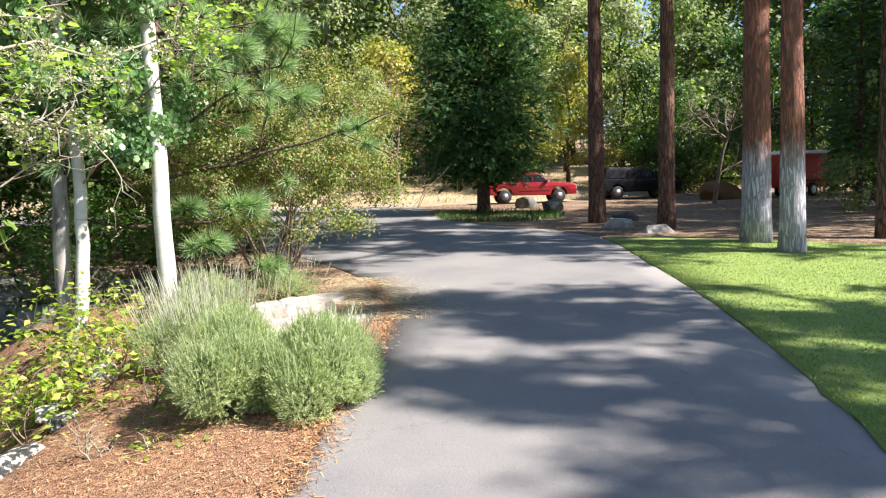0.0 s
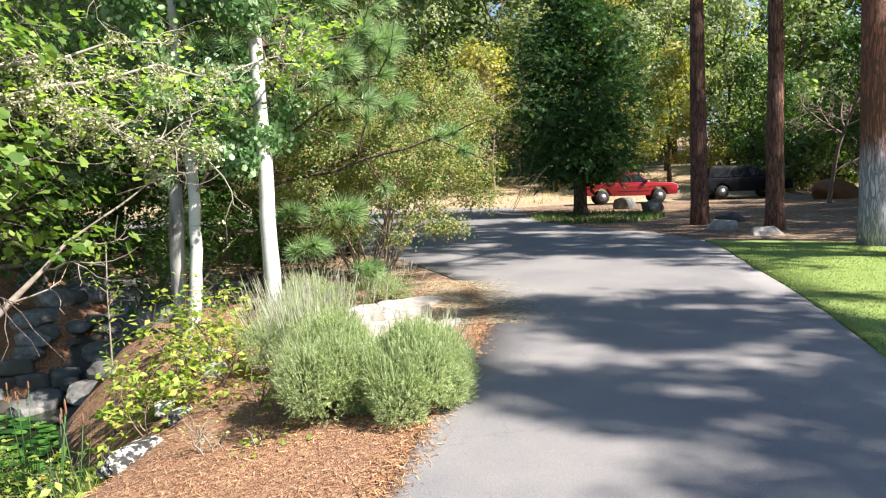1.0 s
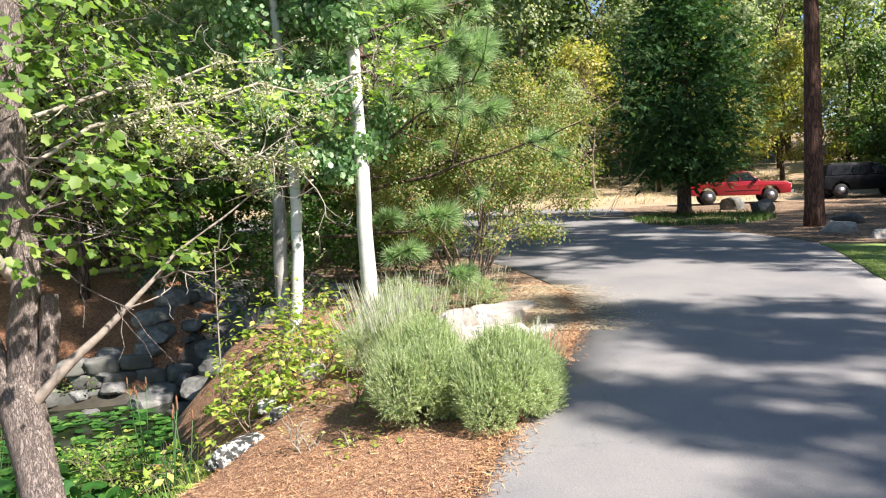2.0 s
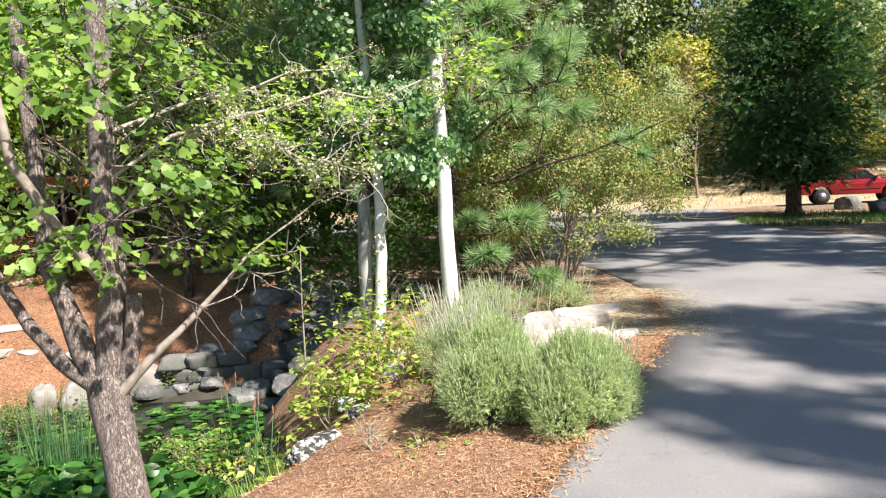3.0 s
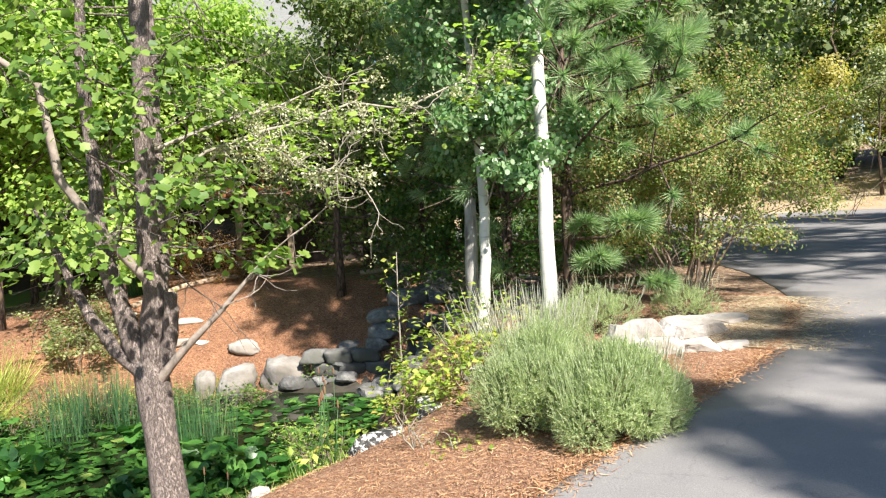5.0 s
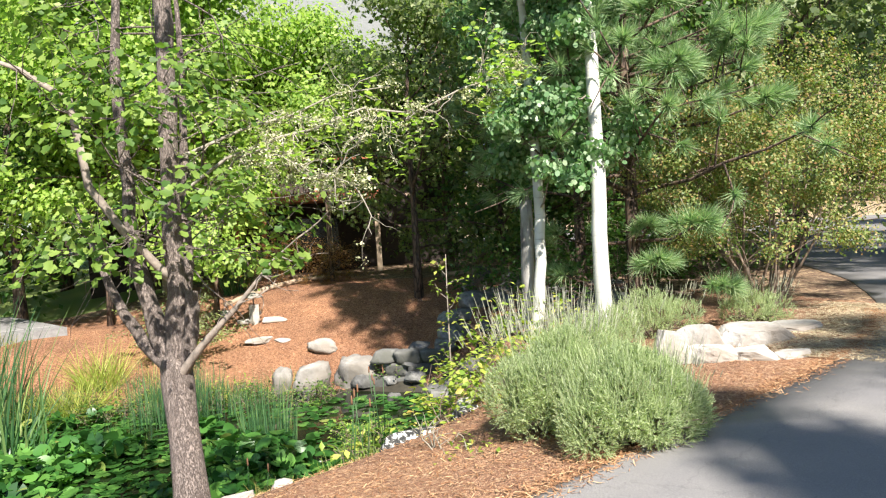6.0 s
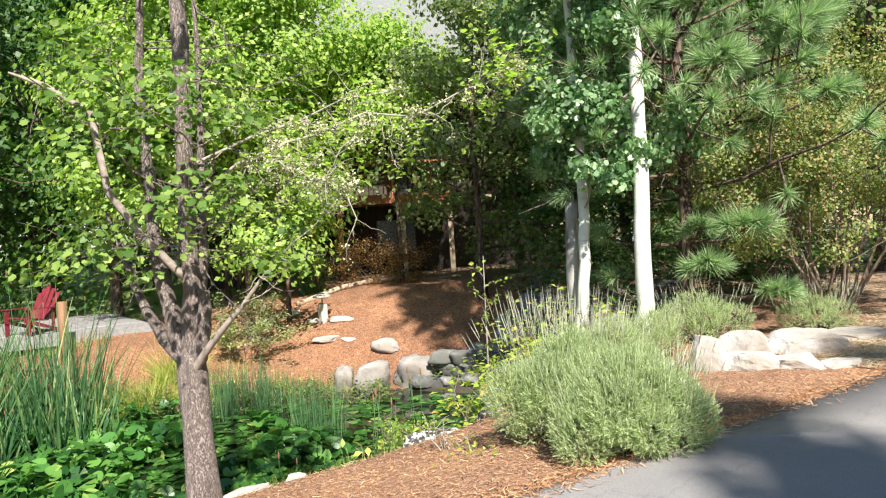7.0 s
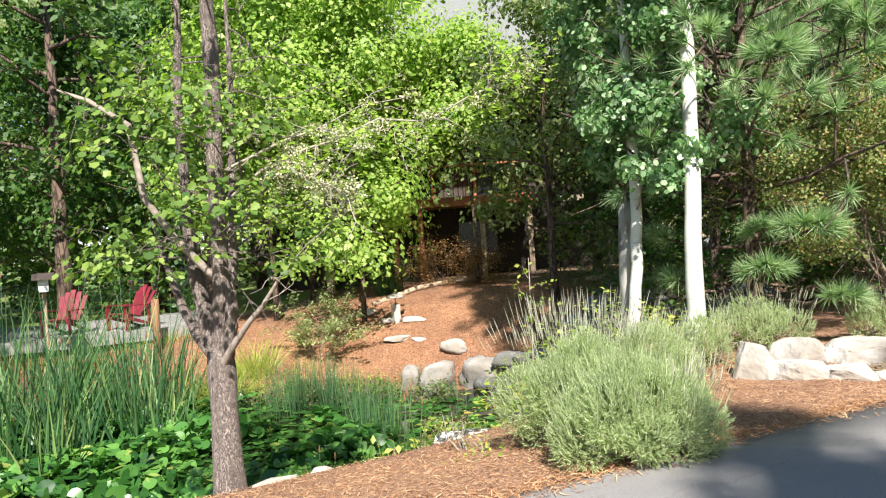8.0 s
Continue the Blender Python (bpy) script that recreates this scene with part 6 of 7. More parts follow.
    reed_clump("ornamental_grass", -15.2, 9.6, 0.35, 0.35, 260, 1.5, 0.014, 142, M_REED, "tall green grass beside the deck", "grass", lean=0.3, bend=0.4)
    for k in range(34):
        t = k / 33
        x, y = -9.3 - 3.0 * t + rng.normal(0, 0.25), 8.0 - 4.2 * t + rng.normal(0, 0.3)
        reed_clump("grass_tuft", x - 0.35, y + 0.1, 0.3, 0.3, 90, rng.uniform(0.25, 0.5), 0.010, 180 + k, M_STRAW if k % 4 == 0 else M_REED, "mixed green and straw-coloured grasses along the far bank", "grass", lean=0.35, bend=0.35)
    low_shrub((-12.4, 6.7, gz(-12.4, 6.7)), 70, 0.6, 1.2, M_L_GREYGREEN, 0.06, 4200, "airy grey-green shrub on the mulch mound", 14, grp="shrubs on the mound")
    for i, (x, y, r, h, m, n) in enumerate(((-10.6, 7.0, 0.45, 0.3, M_L_YELLOW, 300), (-10.9, 6.3, 0.5, 0.35, M_STRAW, 260), (-9.0, 7.7, 0.3, 0.2, M_L_MAPLE, 200), (-8.5, 9.3, 0.35, 0.4, M_L_MAPLE, 220), (-11.4, 5.3, 0.5, 0.35, M_L_YELLOW, 260))):
        low_shrub((x, y, gz(x, y)), 80 + i, r, h, m, 0.06, n, "low creeping plants at the far water's edge", grp="plants at the far bank")
    # rocks of the far bank and the stone wall by the stream
    grp = "rocks at the far side of the pond"
    for i, (x, y, z, sz, m, lab) in enumerate((
            (-9.98, 7.78, -0.92, (0.19, 0.19, 0.28), M_BOULDER, "small pale round rock above the lilies"),
            (-9.58, 8.22, -0.90, (0.34, 0.29, 0.32), M_BOULDER, "pale humped rock above the lilies"),
            (-9.14, 8.95, -0.92, (0.42, 0.35, 0.40), M_BOULDER, "large dark-footed rock overhanging the water"),
            (-8.62, 9.15, -1.08, (0.22, 0.2, 0.2), M_STONE, "wet grey rock at the water"),
            (-10.5, 9.05, gz(-10.5, 9.05) + 0.06, (0.27, 0.2, 0.15), M_ROCK, "pale rock set in red mulch"),
            (-9.1, 7.75, -1.06, (0.2, 0.14, 0.1), M_STONE, "flat wet stone at the waterline"))):
        rock(x, y, sz, 150 + i, m, lab, z=z, group=grp, sub=5, sink=0.0, rz=47 + 25 * math.sin(i * 2.3))
    for i in range(22):     # creeping plants hide the mud between rocks and water
        t = i / 21
        x, y = -8.7 - 3.2 * t + rng.normal(0, 0.12), 7.85 - 4.3 * t + rng.normal(0, 0.15)
        low_shrub((x, y, max(gz(x, y), WATER_Z)), 600 + i, 0.36, 0.30, (M_L_MAPLE, M_L_DARK, M_L_OAK)[i % 3], 0.06, 260, "low creeping plant at the far water's edge", 8, grp="plants at the far bank")
    for i, (x, y, r) in enumerate(((-5.5, 6.4, 0.4), (-5.1, 5.9, 0.3), (-6.1, 6.7, 0.35))):
        low_shrub((x, y, WATER_Z), 690 + i, r, 0.34, M_L_LIME, 0.05, 420, "bright green leafy water plants among lilies", 9, name="water_plant", cat="water plant", grp="pond plants")
    for i, (x, y) in enumerate(((-4.2, 1.9), (-4.35, 2.4), (-4.3, 3.1), (-4.15, 1.3), (-4.1, 3.6))):
        reed_clump("grass_tuft", x, y, 0.25, 0.25, 150, 0.42, 0.009, 640 + i, M_GRASS, "bright green grass tuft on the pond bank", "grass", lean=0.4, bend=0.4)
    wall = thing("stone_wall", (-7.72, 9.3, -1.14), "low dry-stone wall of grey blocks beside the stream", "stone wall")
    wr = np.random.default_rng(5)
    for row in range(3):
        for k in range(5 - row):
            me = block_mesh("stone", (wr.uniform(0.20, 0.27), wr.uniform(0.14, 0.2), 0.125), 170 + row * 9 + k, M_STONE)
            s = new("stone", me)
            s.parent = wall
            s.matrix_basis = pose(-0.85 + 0.40 * k + 0.2 * (row % 2), -0.15 + 0.24 * k + 0.12 * (row % 2) + wr.uniform(-0.04, 0.04), 0.14 + 0.235 * row, wr.uniform(-6, 6), wr.uniform(-6, 6), 33 + wr.uniform(-15, 15))
    for k in range(110):
        t = wr.uniform(0, 1) * (len(STREAM) - 1)
        i = min(int(t), len(STREAM) - 2)
        a, b = Vector((*STREAM[i], 0)), Vector((*STREAM[i + 1], 0))
        p = a.lerp(b, t - i) + Vector((wr.choice([-1, 1]) * abs(wr.normal(0.8, 0.5)), wr.normal(0, 0.3), 0))
        s = wr.uniform(0.10, 0.34)
        rock(p.x, p.y, (s * 1.2, s, s * 0.8), 200 + k, M_STONE, "dark grey rock along the stony streambed", group="stones of the streambed", sub=3)


build_pond()


def build_mound():
    m = thing("stone_lantern", (-12.45, 8.6, gz(-12.45, 8.6)), "small stone lantern whose cap sits on a thin rod", "stone lantern")
    g = Geo()
    g.box((-0.085, -0.075, -0.05), (0.085, 0.075, 0.40))
    part("pillar", g, M_ROCK, m, smooth=False)
    g = Geo()
    g.tube([(0, 0, 0.39), (0, 0, 0.56)], [0.016, 0.016], 8)
    part("rod", g, M_TWIG, m, "thin dark rod")
    g = Geo()
    g.tube([(0, 0, 0.545), (0, 0, 0.555), (0, 0, 0.59), (0, 0, 0.64), (0, 0, 0.67)], [0.14, 0.22, 0.19, 0.08, 0.02], 14)
    part("cap", g, M_ROCK, m, "shallow conical stone cap")
    part("slab", rock_mesh("slab", (0.34, 0.17, 0.10), 301, M_ROCK, 3), None, m).matrix_basis = pose(0.28, 0.32, 0, 0, 0, 60)
    part("slab", rock_mesh("slab", (0.16, 0.12, 0.09), 302, M_ROCK, 3), None, m).matrix_basis = pose(-0.12, -0.2, 0, 0, 0, 10)
    rock(-11.75, 8.3, (0.42, 0.22, 0.10), 303, M_ROCK, "flat pale stone slab lying on red mulch", group="stones on the mound", rz=58)
    rock(-11.4, 8.65, (0.2, 0.14, 0.07), 304, M_ROCK, "flat pale stone chip on red mulch", group="stones on the mound")
    rock(-13.5, 8.35, (0.2, 0.13, 0.10), 305, M_ROCK, "pale stone at the end of a log", group="stones on the mound")
    for pts, r, lab in (([(-13.75, 8.55, 0.05), (-13.88, 9.8, 0.07), (-13.98, 10.9, 0.09), (-14.05, 11.9, 0.10)], 0.065, "long grey barkless log edging the mound"),
                        ([(-13.35, 6.95, 0.04), (-13.5, 7.7, 0.05), (-13.65, 8.35, 0.05)], 0.06, "short weathered log edging the mound"),
                        ([(-11.5, 13.3, 0.05), (-10.6, 14.0, 0.08), (-9.4, 14.5, 0.1)], 0.06, "reddish log lying in the shade")):
        g = Geo()
        g.tube([(x, y, gz(x, y) + z) for x, y, z in pts], [r, r * 1.05, r * 0.95, r * 0.8][:len(pts)], 10)
        single("log", g, M_WOOD, (0, 0, 0), lab, "log", "logs edging the mound")
    g = Geo()
    g.box((-0.035, -0.035, -0.1), (0.035, 0.035, 0.72))
    single("stake", g, M_WOOD, (-13.0, 7.25, gz(-13.0, 7.25)), "short grey wooden stake beside the mound", "stake", smooth=False)
    for k, (x, y, z, sz) in enumerate(((-9.6, 12.5, None, (0.45, 0.32, 0.34)), (-8.9, 13.1, None, (0.34, 0.3, 0.3)), (-8.3, 12.6, None, (0.28, 0.24, 0.25)), (-9.9, 13.2, None, (0.3, 0.2, 0.3)), (-5.7, 10.2, None, (0.28, 0.22, 0.2)), (-6.0, 9.3, None, (0.3, 0.2, 0.2)), (-5.6, 8.6, None, (0.26, 0.2, 0.18)))):
        rock(x, y, sz, 320 + k, M_STONE, "grey boulder in the shade above the stream", z=z, group="shaded boulders")
    low_shrub((-14.2, 10.9, gz(-14.2, 10.9)), 330, 1.15, 0.95, M_L_RUST, 0.055, 7000, "rounded rusty-brown shrub in front of the deck", 22, grp="shrubs on the mound", spread=0.1)
    for i, (x, y, r, h, n) in enumerate(((-5.7, 12.6, 1.0, 1.5, 2600), (-7.9, 15.0, 1.1, 1.5, 2600), (-10.6, 14.9, 1.2, 1.5, 2800), (-4.6, 14.4, 1.1, 1.6, 2600), (-12.7, 15.6, 1.2, 1.6, 2600), (-6.2, 17.0, 1.3, 1.8, 2600), (-9.3, 17.8, 1.3, 1.8, 2600), (-5.4, 9.9, 0.5, 0.9, 700), (-8.4, 11.7, 0.6, 0.8, 800))):
        low_shrub((x, y, gz(x, y)), 340 + i, r, h, M_L_DARK, 0.10, n, "dark leafy shrub in the shade of the trees", 18, grp="shrubs in the shade", spread=0.12)


build_mound()


def build_mulch_chips():
    rng = np.random.default_rng(9)
    n = 9000
    x, y = rng.uniform(-3.6, -0.75, n), 2.2 + 6.8 * rng.uniform(0, 1, n) ** 1.3
    z = ground_z(x, y) + 0.006
    keep = poly_sdf(x, y, POND) > 0.75
    x, y, z = x[keep], y[keep], z[keep]
    g = Geo()
    chip = ([(-0.5, 0.05, 0), (-0.5, -0.05, 0), (0.5, -0.04, 0.05), (0.5, 0.04, 0.02)], [(0, 1, 2, 3)])
    g.scatter(chip[0], chip[1], np.stack([x, y, z + rng.uniform(0, 0.012, len(x))], 1), rand_rot(rng, len(x), 0.22), rng.uniform(0.025, 0.07, len(x)))
    tagged(new("mulch_chips", g.mesh("mulch_chips", M_CHIP, False)), "shredded red-brown bark chips over the bed", "mulch", "", "stuff")
    n = 7000     # bits of bark and straw strewn over the drive's edge
    y = rng.uniform(2, 12, n)
    x = np.interp(y, [p[1] for p in DRIVE_W], [p[0] for p in DRIVE_W]) + rng.normal(-0.01, 0.085, n)
    g = Geo()
    g.scatter(chip[0], chip[1], np.stack([x, y, drive_z(y) + 0.016 + rng.uniform(0, 0.012, n)], 1), rand_rot(rng, n, 0.25), rng.uniform(0.025, 0.07, n))
    tagged(new("bark_litter", g.mesh("bark_litter", M_CHIP, False)), "bark chips and straw strewn along the drive's edge", "litter", "", "stuff")
    n = 13000     # dry straw blown against the bend
    y = rng.uniform(8.8, 12.5, n)
    x = np.interp(y, [p[1] for p in DRIVE_W], [p[0] for p in DRIVE_W]) + rng.normal(-0.22, 0.42, n)
    g = Geo()
    g.scatter(chip[0], chip[1], np.stack([x, y, np.maximum(drive_z(y), ground_z(x, y)) + 0.018], 1), rand_rot(rng, n, 0.15), rng.uniform(0.03, 0.09, n))
    tagged(new("straw_litter", g.mesh("straw_litter", M_PALESTRAW, False)), "pale dry straw strewn at the drive's bend", "litter", "", "stuff")
    n = 100000
    x, y = rng.uniform(2.2, 10.5, n), 3.4 + 14 * rng.uniform(0, 1, n) ** 1.2
    keep = poly_sdf(x, y, LAWN_LINE) < -0.01
    x, y = x[keep], y[keep]
    g = Geo()
    b = ([(0, 0.5, 0), (0, -0.5, 0), (1, 0, 0)], [(0, 1, 2)])
    D = np.stack([rng.normal(0, 0.9, len(x)), rng.normal(0, 0.9, len(x)), np.ones(len(x))], 1)
    g.scatter(b[0], b[1], np.stack([x, y, drive_z(y) + 0.02], 1), along(D, rng, 0.9), np.stack([rng.uniform(0.022, 0.045, len(x)), rng.uniform(0.006, 0.014, len(x)), np.ones(len(x))], 1))
    tagged(new("grass", g.mesh("grass", M_GRASS, False)), "short mown bright green grass", "grass", "", "stuff")


build_mulch_chips()

# ---- the house, patio and garden seats beyond the pond ----
def build_house():
    ob = thing("house", (-16.9, 11.9, 0.72), "dark-sided two-storey house with a red-brown timber deck behind trees", "house", rz=59.5)

    def p(name, lo, hi, m, par=None, label=""):
        g = Geo()
        g.box(lo, hi)
        return part(name, g, m, par or ob, label, False)
    lower = p("wall", (-6, 2.9, -0.6), (6, 3.1, 2.2), M_DARKWALL)
    p("wall", (-6, 2.9, 2.4), (-1.6, 3.1, 6.7), M_DARKWALL)
    p("wall", (-0.2, 2.9, 2.4), (1.2, 3.1, 6.7), M_DARKWALL)
    p("wall", (2.6, 2.9, 2.4), (6, 3.1, 6.7), M_DARKWALL)
    p("wall", (-1.6, 2.9, 4.7), (-0.2, 3.1, 6.7), M_DARKWALL)
    p("wall", (1.2, 2.9, 4.7), (2.6, 3.1, 6.7), M_DARKWALL)
    p("side_wall", (-6, 3.1, -0.6), (-5.8, 10, 6.7), M_DARKWALL)
    p("side_wall", (5.8, 3.1, -0.6), (6, 10, 6.7), M_DARKWALL)
    for x0, x1 in ((-1.6, -0.2), (1.2, 2.6)):
        w = p("window", (x0, 2.96, 2.4), (x1, 3.0, 4.7), M_CARGLASS, None, "tall dark glass door onto the deck")
        p("frame", (x0, 2.88, 2.4), (x0 + 0.07, 3.04, 4.7), M_REDWOOD, w)
        p("frame", (x1 - 0.07, 2.88, 2.4), (x1, 3.04, 4.7), M_REDWOOD, w)
        p("frame", (x0 + 0.07, 2.88, 4.62), (x1 - 0.07, 3.04, 4.7), M_REDWOOD, w)
    w = p("window", (0.6, 2.86, 0.5), (1.9, 2.9, 1.7), M_CARGLASS, lower, "dark window under the deck")
    deck = p("deck", (-3.4, 0.06, 2.2), (3.0, 2.9, 2.36), M_REDWOOD, None, "red-brown timber deck")
    p("rim_board", (-3.4, 0.0, 2.12), (3.0, 0.055, 2.40), M_REDWOOD, deck)
    for k in range(28):
        p("board", (-3.4, 0.06 + k * 0.1, 2.364), (3.0, 0.155 + k * 0.1, 2.39), M_REDWOOD, deck)
    rail = p("railing", (-3.4, 0.02, 3.32), (3.0, 0.10, 3.38), M_REDWOOD, None, "dark deck railing")
    for k in range(44):
        p("baluster", (-3.38 + k * 0.148, 0.05, 2.40), (-3.36 + k * 0.148, 0.07, 3.32), M_CARBLACK, rail)
    for x, m, lab in ((-0.45, M_REDWOOD, "red-brown timber post with a brace"), (1.45, M_WOOD, "grey timber post"), (-1.25, M_REDWOOD, "red-brown timber post"), (2.9, M_WOOD, "grey timber post"), (-3.3, M_WOOD, "grey timber post")):
        p("post", (x - 0.075, 0.1, -0.5), (x + 0.075, 0.25, 2.12), m, None, lab)
    g = Geo()
    g.tube([(-0.45, 0.17, 1.3), (-0.95, 0.17, 2.12)], [0.06, 0.06], 6)
    part("brace", g, M_REDWOOD, ob)
    roof = Geo()
    roof.add([(-6.6, 0.0, 6.55), (6.6, -0.5, 6.55), (6.6, 6.6, 11.1), (-6.6, 6.6, 11.1), (-6.6, 13.5, 6.55), (6.6, 13.5, 6.55),
              (-6.6, -0.5, 6.35), (6.6, -0.5, 6.35), (6.6, 6.6, 10.9), (-6.6, 6.6, 10.9), (-6.6, 13.5, 6.35), (6.6, 13.5, 6.35)],
             [(0, 1, 2, 3), (3, 2, 5, 4), (7, 6, 9, 8), (8, 9, 10, 11), (0, 6, 7, 1), (4, 5, 11, 10), (1, 7, 8, 2), (2, 8, 11, 5), (0, 3, 9, 6), (3, 4, 10, 9)])
    part("roof", roof, M_ROOF, ob, "pale grey pitched roof", False)
    gab = Geo()
    gab.add([(5.8, 0.2, 6.7), (5.8, 12.8, 6.7), (5.8, 6.6, 10.8), (6.0, 0.2, 6.7), (6.0, 12.8, 6.7), (6.0, 6.6, 10.8)], [(0, 2, 1), (3, 4, 5), (0, 1, 4, 3), (1, 2, 5, 4), (2, 0, 3, 5)])
    part("gable", gab, M_DARKWALL, ob, smooth=False)


build_house()


def adirondack(at, rz, label):
    ob = thing("garden_chair", at, label, "garden chair", "red garden chairs on the patio", rz=rz)

    def slab(name, pts, th, m=M_CHAIR):
        """A board from an outline in the y-z plane or x-z plane, given as 4 corners and a thickness vector."""
        g = Geo()
        a = [Vector(q) for q in pts]
        t = Vector(th)
        g.add([*a, *[q + t for q in a]], [(3, 2, 1, 0), (4, 5, 6, 7), (0, 1, 5, 4), (1, 2, 6, 5), (2, 3, 7, 6), (3, 0, 4, 7)])
        return part(name, g, m, ob, smooth=False)
    for k in range(5):      # fanned back slats with a rounded head
        x = -0.25 + 0.125 * k
        top = 0.99 - 0.05 * abs(k - 2) ** 1.5
        slab("back_slat", [(x * 0.85 - 0.05, 0.22, 0.28), (x * 0.85 + 0.05, 0.22, 0.28), (x * 1.1 + 0.056, 0.55, top), (x * 1.1 - 0.056, 0.55, top)], (0, 0.022, 0.008))
    for k in range(6):
        y = -0.30 + 0.095 * k
        slab("seat_slat", [(-0.27, y, 0.37 - 0.018 * k), (0.27, y, 0.37 - 0.018 * k), (0.27, y + 0.085, 0.355 - 0.018 * k), (-0.27, y + 0.085, 0.355 - 0.018 * k)], (0, 0.003, 0.022))
    for s in (-1, 1):
        slab("armrest", [(s * 0.28, -0.36, 0.555), (s * 0.41, -0.36, 0.555), (s * 0.38, 0.38, 0.535), (s * 0.28, 0.38, 0.535)], (0, 0, 0.022))
        slab("front_leg", [(s * 0.30, -0.33, 0), (s * 0.30, -0.23, 0), (s * 0.30, -0.23, 0.555), (s * 0.30, -0.33, 0.555)], (s * 0.025, 0, 0))
        slab("side_rail", [(s * 0.275, -0.35, 0.28), (s * 0.275, 0.55, 0.0), (s * 0.275, 0.68, 0.0), (s * 0.275, -0.35, 0.38)], (s * 0.024, 0, 0))
        slab("rear_support", [(s * 0.30, 0.30, 0.14), (s * 0.30, 0.37, 0.12), (s * 0.30, 0.37, 0.54), (s * 0.30, 0.30, 0.54)], (s * 0.024, 0, 0))
    return ob


def build_patio():
    z = 0.16
    g = Geo()
    g.box((-2.9, -3.4, -0.25), (2.05, 2.9, 0.0))
    ob = new("patio", g.mesh("patio", M_PAVER, False))
    ob.matrix_world = pose(-17.0, 2.6, z, 0, 0, 0)
    tagged(ob, "", "patio", "", "structure")
    pr = np.random.default_rng(3)
    pg = Geo()
    pg.add([(-0.29, -0.29, 0), (0.29, -0.29, 0), (0.29, 0.29, 0), (-0.29, 0.29, 0), (-0.275, -0.275, 0.022), (0.275, -0.275, 0.022), (0.275, 0.275, 0.022), (-0.275, 0.275, 0.022)],
           [(4, 5, 6, 7), (0, 1, 5, 4), (1, 2, 6, 5), (2, 3, 7, 6), (3, 0, 4, 7)])
    me = pg.mesh("paver", M_PAVER, False)
    for i in range(7):
        for j in range(10):
            p = new("paver", me)
            p.parent = ob
            p.matrix_basis = pose(-2.55 + 0.62 * i, -3.05 + 0.62 * j, pr.uniform(0, 0.004))
    for k in range(9):
        x, y = -14.75 + pr.normal(0, 0.1), -0.6 + 0.6 * k
        reed_clump("grass_tuft", x, y, 0.25, 0.3, 110, 0.42, 0.011, 660 + k, M_GRASS if k % 2 else M_STRAW, "mixed grass tuft along the patio's edge", "grass", lean=0.4, bend=0.4)
    adirondack((-15.45, 3.1, z + 0.022), 35, "red slatted wooden garden chair on the grey patio")
    adirondack((-15.5, 1.75, z + 0.022), 62, "red slatted wooden garden chair facing the pond")
    g = Geo()
    g.tube([(0, 0, -0.15), (0, 0, 0.5), (0.01, 0, 1.2)], [0.09, 0.085, 0.085], 10)
    single("wooden_post", g, M_TANWOOD, (-14.4, 3.62, gz(-14.4, 3.62)), "tan wooden post at the patio's edge", "post")
    f = thing("bird_feeder", (-13.9, 1.5, gz(-13.9, 1.5)), "hanging bird feeder with dark roof on a tall wooden pole", "bird feeder")
    g = Geo()
    g.tube([(0, 0, -0.2), (0, 0, 2.3)], [0.035, 0.03], 8)
    part("pole", g, M_WOOD, f)
    g = Geo()
    g.box((0.10, -0.09, 1.98), (0.28, 0.09, 2.22))
    part("seed_box", g, M_LAMPCLEAR, f, "clear seed box", False)
    g = Geo()
    g.add([(-0.02, -0.2, 2.22), (0.40, -0.2, 2.22), (0.40, 0.2, 2.22), (-0.02, 0.2, 2.22), (0.19, -0.2, 2.36), (0.19, 0.2, 2.36)], [(0, 1, 4), (2, 3, 5), (0, 4, 5, 3), (1, 2, 5, 4), (3, 2, 1, 0)])
    part("roof", g, M_DARKWALL, f, smooth=False)


build_patio()


# ---- vehicles and rocks across the road ----
def prism(g, profile, y0, y1, inset=0.0, top_z=None):
    """A body from a side outline (x, z), between y0 and y1; points above top_z lean inwards by inset."""
    n = len(profile)
    def yy(z, y, s):
        return y + s * (inset if top_z is not None and z > top_z else 0)
    g.add([(x, yy(z, y0, 1), z) for x, z in profile] + [(x, yy(z, y1, -1), z) for x, z in profile],
          [tuple(range(n)), tuple(range(2 * n - 1, n - 1, -1))] + [(i, i + n, (i + 1) % n + n, (i + 1) % n) for i in range(n)])


def soften(ob, w=0.03):
    b = ob.modifiers.new("bevel", "BEVEL")
    b.width, b.segments, b.limit_method = w, 2, "ANGLE"
    return ob


def wheel(parent, x, y, r=0.36, w=0.24, rim=M_RIM):
    g = Geo()
    g.tube([(x, y - w / 2, r), (x, y - w / 2 + 0.03, r), (x, y + w / 2 - 0.03, r), (x, y + w / 2, r)], [r * 0.9, r, r, r * 0.9], 20)
    wh = part("wheel", g, M_TYRE, parent)
    g = Geo()
    g.tube([(x, y - w / 2 - 0.012, r), (x, y + w / 2 + 0.012, r)], [r * 0.54] * 2, 16)
    part("rim", g, rim, wh, "silver rim")


